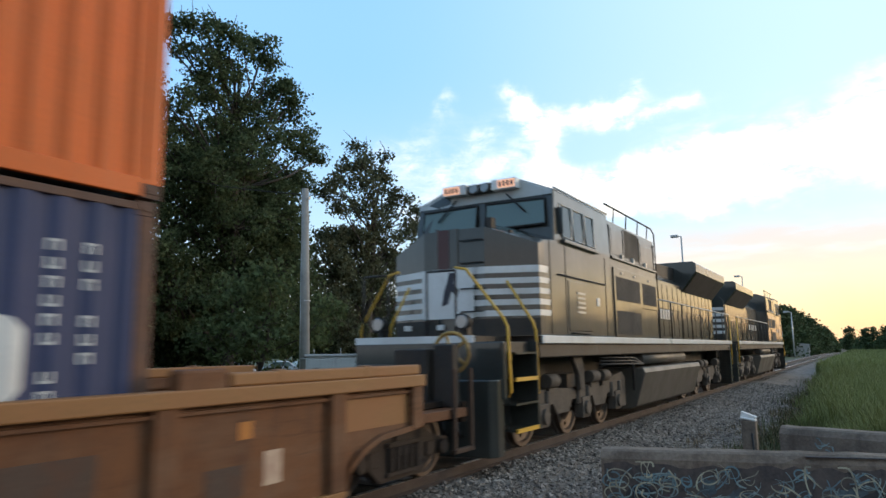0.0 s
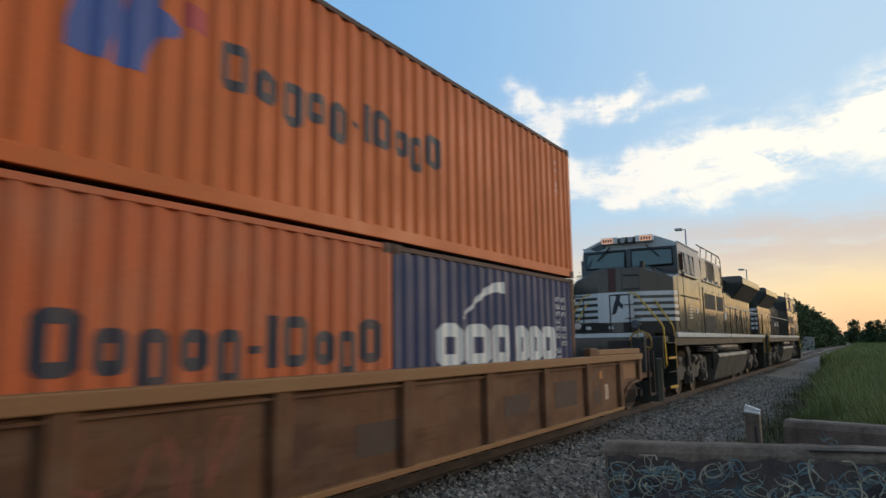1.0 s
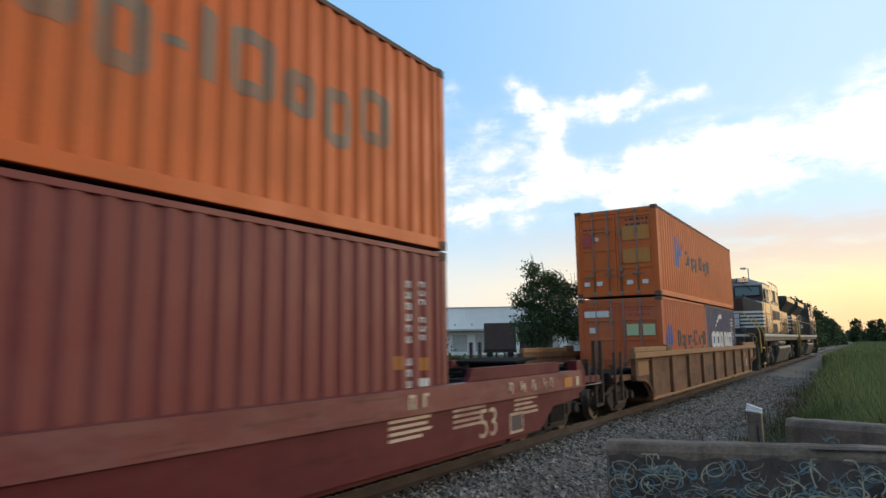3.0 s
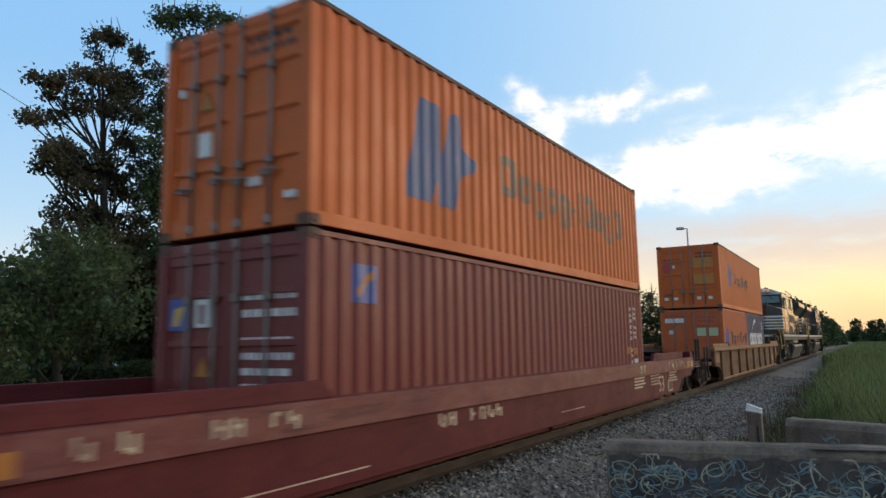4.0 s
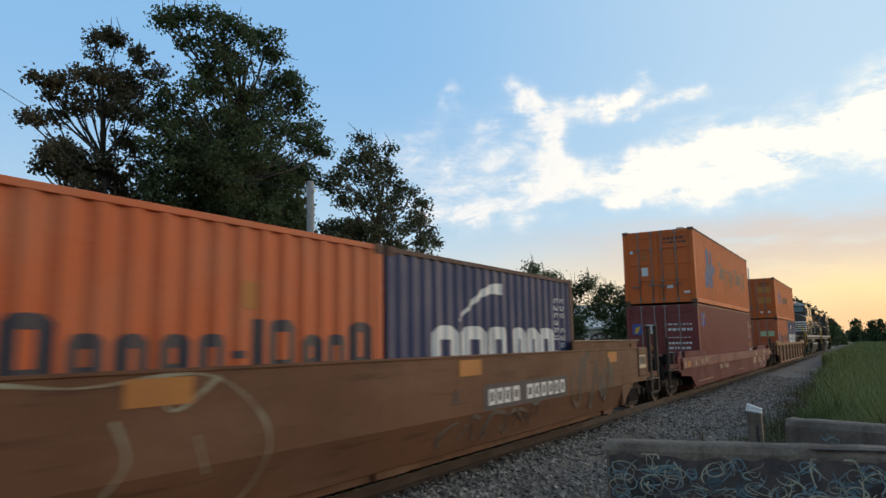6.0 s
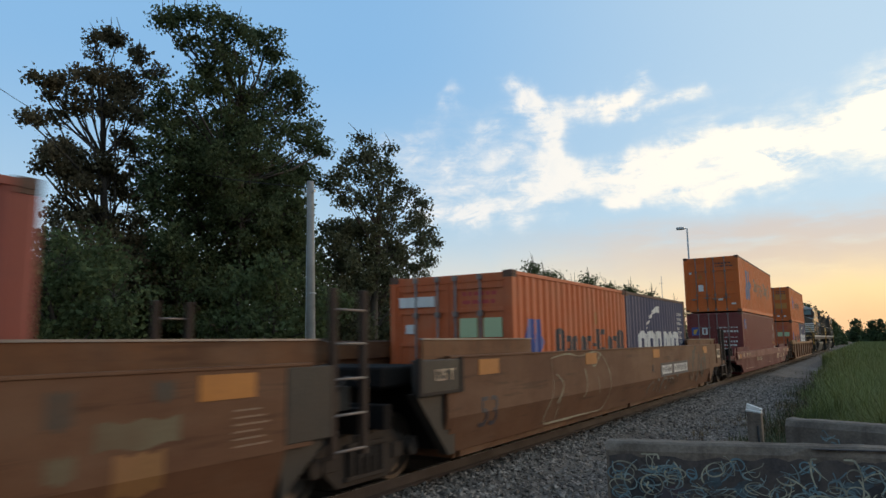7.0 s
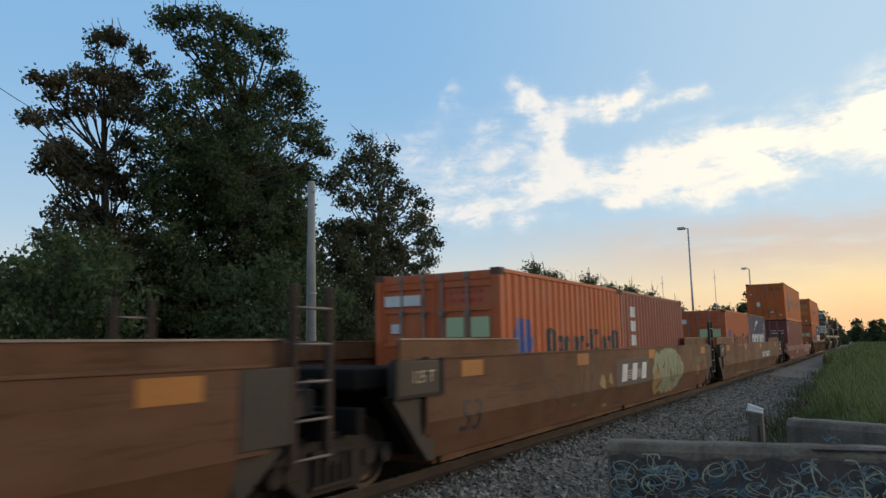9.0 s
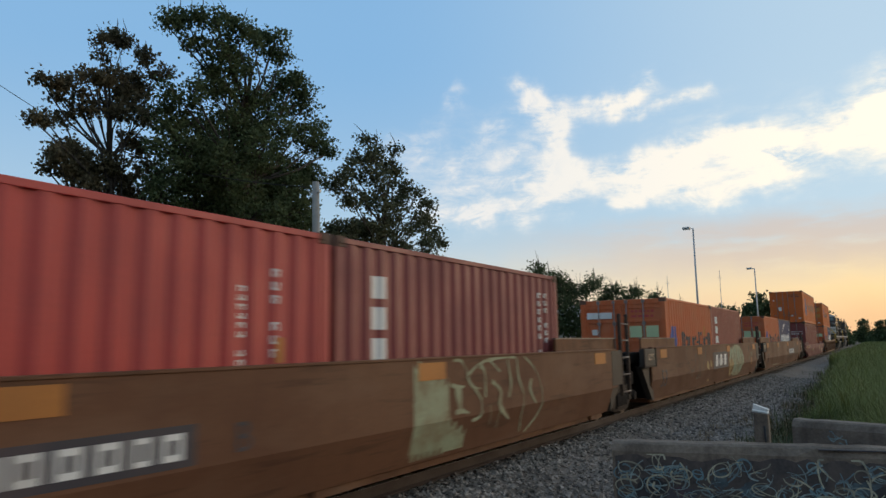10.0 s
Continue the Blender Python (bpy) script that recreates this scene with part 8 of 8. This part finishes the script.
def parked_car():
    c = thing("parked_car", "light-coloured car parked behind the trees", "car", "parked cars")
    body = Shape().prism([(-2.2, 0.35), (2.2, 0.35), (2.25, 0.75), (1.9, 0.92), (1.0, 0.98), (0.45, 1.42), (-1.1, 1.45), (-1.8, 1.0), (-2.2, 0.92)], "y", -0.86, 0.86)
    part("body", body, CARPAINT, c, bevel=0.06)
    for sy in (-1, 1):
        part("side_window", Shape().prism([(0.85, 1.0), (0.38, 1.36), (-1.05, 1.38), (-1.55, 1.02)], "y", *sorted((sy * 0.855, sy * 0.87))), GLASS, c, "dark side window")
        for x in (-1.4, 1.4):
            w = part("wheel", Shape().wheel(0, 0, 0, [(-0.1, 0.2), (-0.1, 0.33), (0.1, 0.33), (0.1, 0.2)], 18), RUBBER, c)
            w.matrix_basis = pose(x, sy * 0.78, 0.33, 0, 0, 90)
    part("windshield", Shape().add([(1.02, -0.75, 0.99), (1.02, 0.75, 0.99), (0.50, 0.70, 1.41), (0.50, -0.70, 1.41)], [(0, 1, 2, 3)]), GLASS, c, "dark windshield")
    return c


def build_cars():
    first = parked_car()
    spots = [(-44, 26, 20), (-43, 31, 15), (-41, 36, 25), (-40, 41, 20), (-38, 46, 15), (-45, 20, 20), (-36, 51, 22)]
    first.matrix_world = pose(spots[0][0], spots[0][1], -0.45, 0, 0, spots[0][2])
    for x, y, a in spots[1:]:
        copy_thing(first, pose(x, y, -0.45, 0, 0, a))


build_ground()
build_walls()
build_marker()
build_pole()
build_cabinet()
build_signal()
build_cable()
build_yard()
build_cars()
build_hedge()
build_trees()
blades("verge_grass", "tall green grass and weeds along the path", 70000, verge, (0.40, 1.15), 0.012, BLADE, 1, 0.7)
blades("field_grass", "tall green grass reaching to the far woods", 45000, field, (0.6, 1.15), 0.05, BLADE, 6, 0.6)
blades("verge_tufts", "dark leafy weeds at the edge of the gravel", 9000, tufts, (0.12, 0.42), 0.014, WEED, 8, 0.9)
blades("path_weeds", "thin dry weeds growing in the gravel", 2600, by_path, (0.08, 0.35), 0.005, DRYBLADE, 2)
blades("far_grass", "short grass on the other side of the track", 16000, far_side, (0.08, 0.25), 0.012, BLADE, 3)
blades("verge_weeds", "dry brown weeds along the edge of the grass", 7000, weed_edge, (0.08, 0.40), 0.006, DRYBLADE, 5, 0.7)
scatter_stones()
build_track()


# ---- movement ----
def motions():
    times = [0.5 * i for i in range(21)]
    for ob, y, z, turned in MOVERS:
        walk(ob, [(t, pose(0, y + run(t), z, 0, 0, turned)) for t in times])
    for w, y, r, sense in SPINNING:
        rows = []
        for i in range(0, 301):
            t = i / FPS
            rows.append((t, pose(0, y, r, sense * math.degrees((run(t) - run(0)) / r))))
        walk(w, rows)


motions()
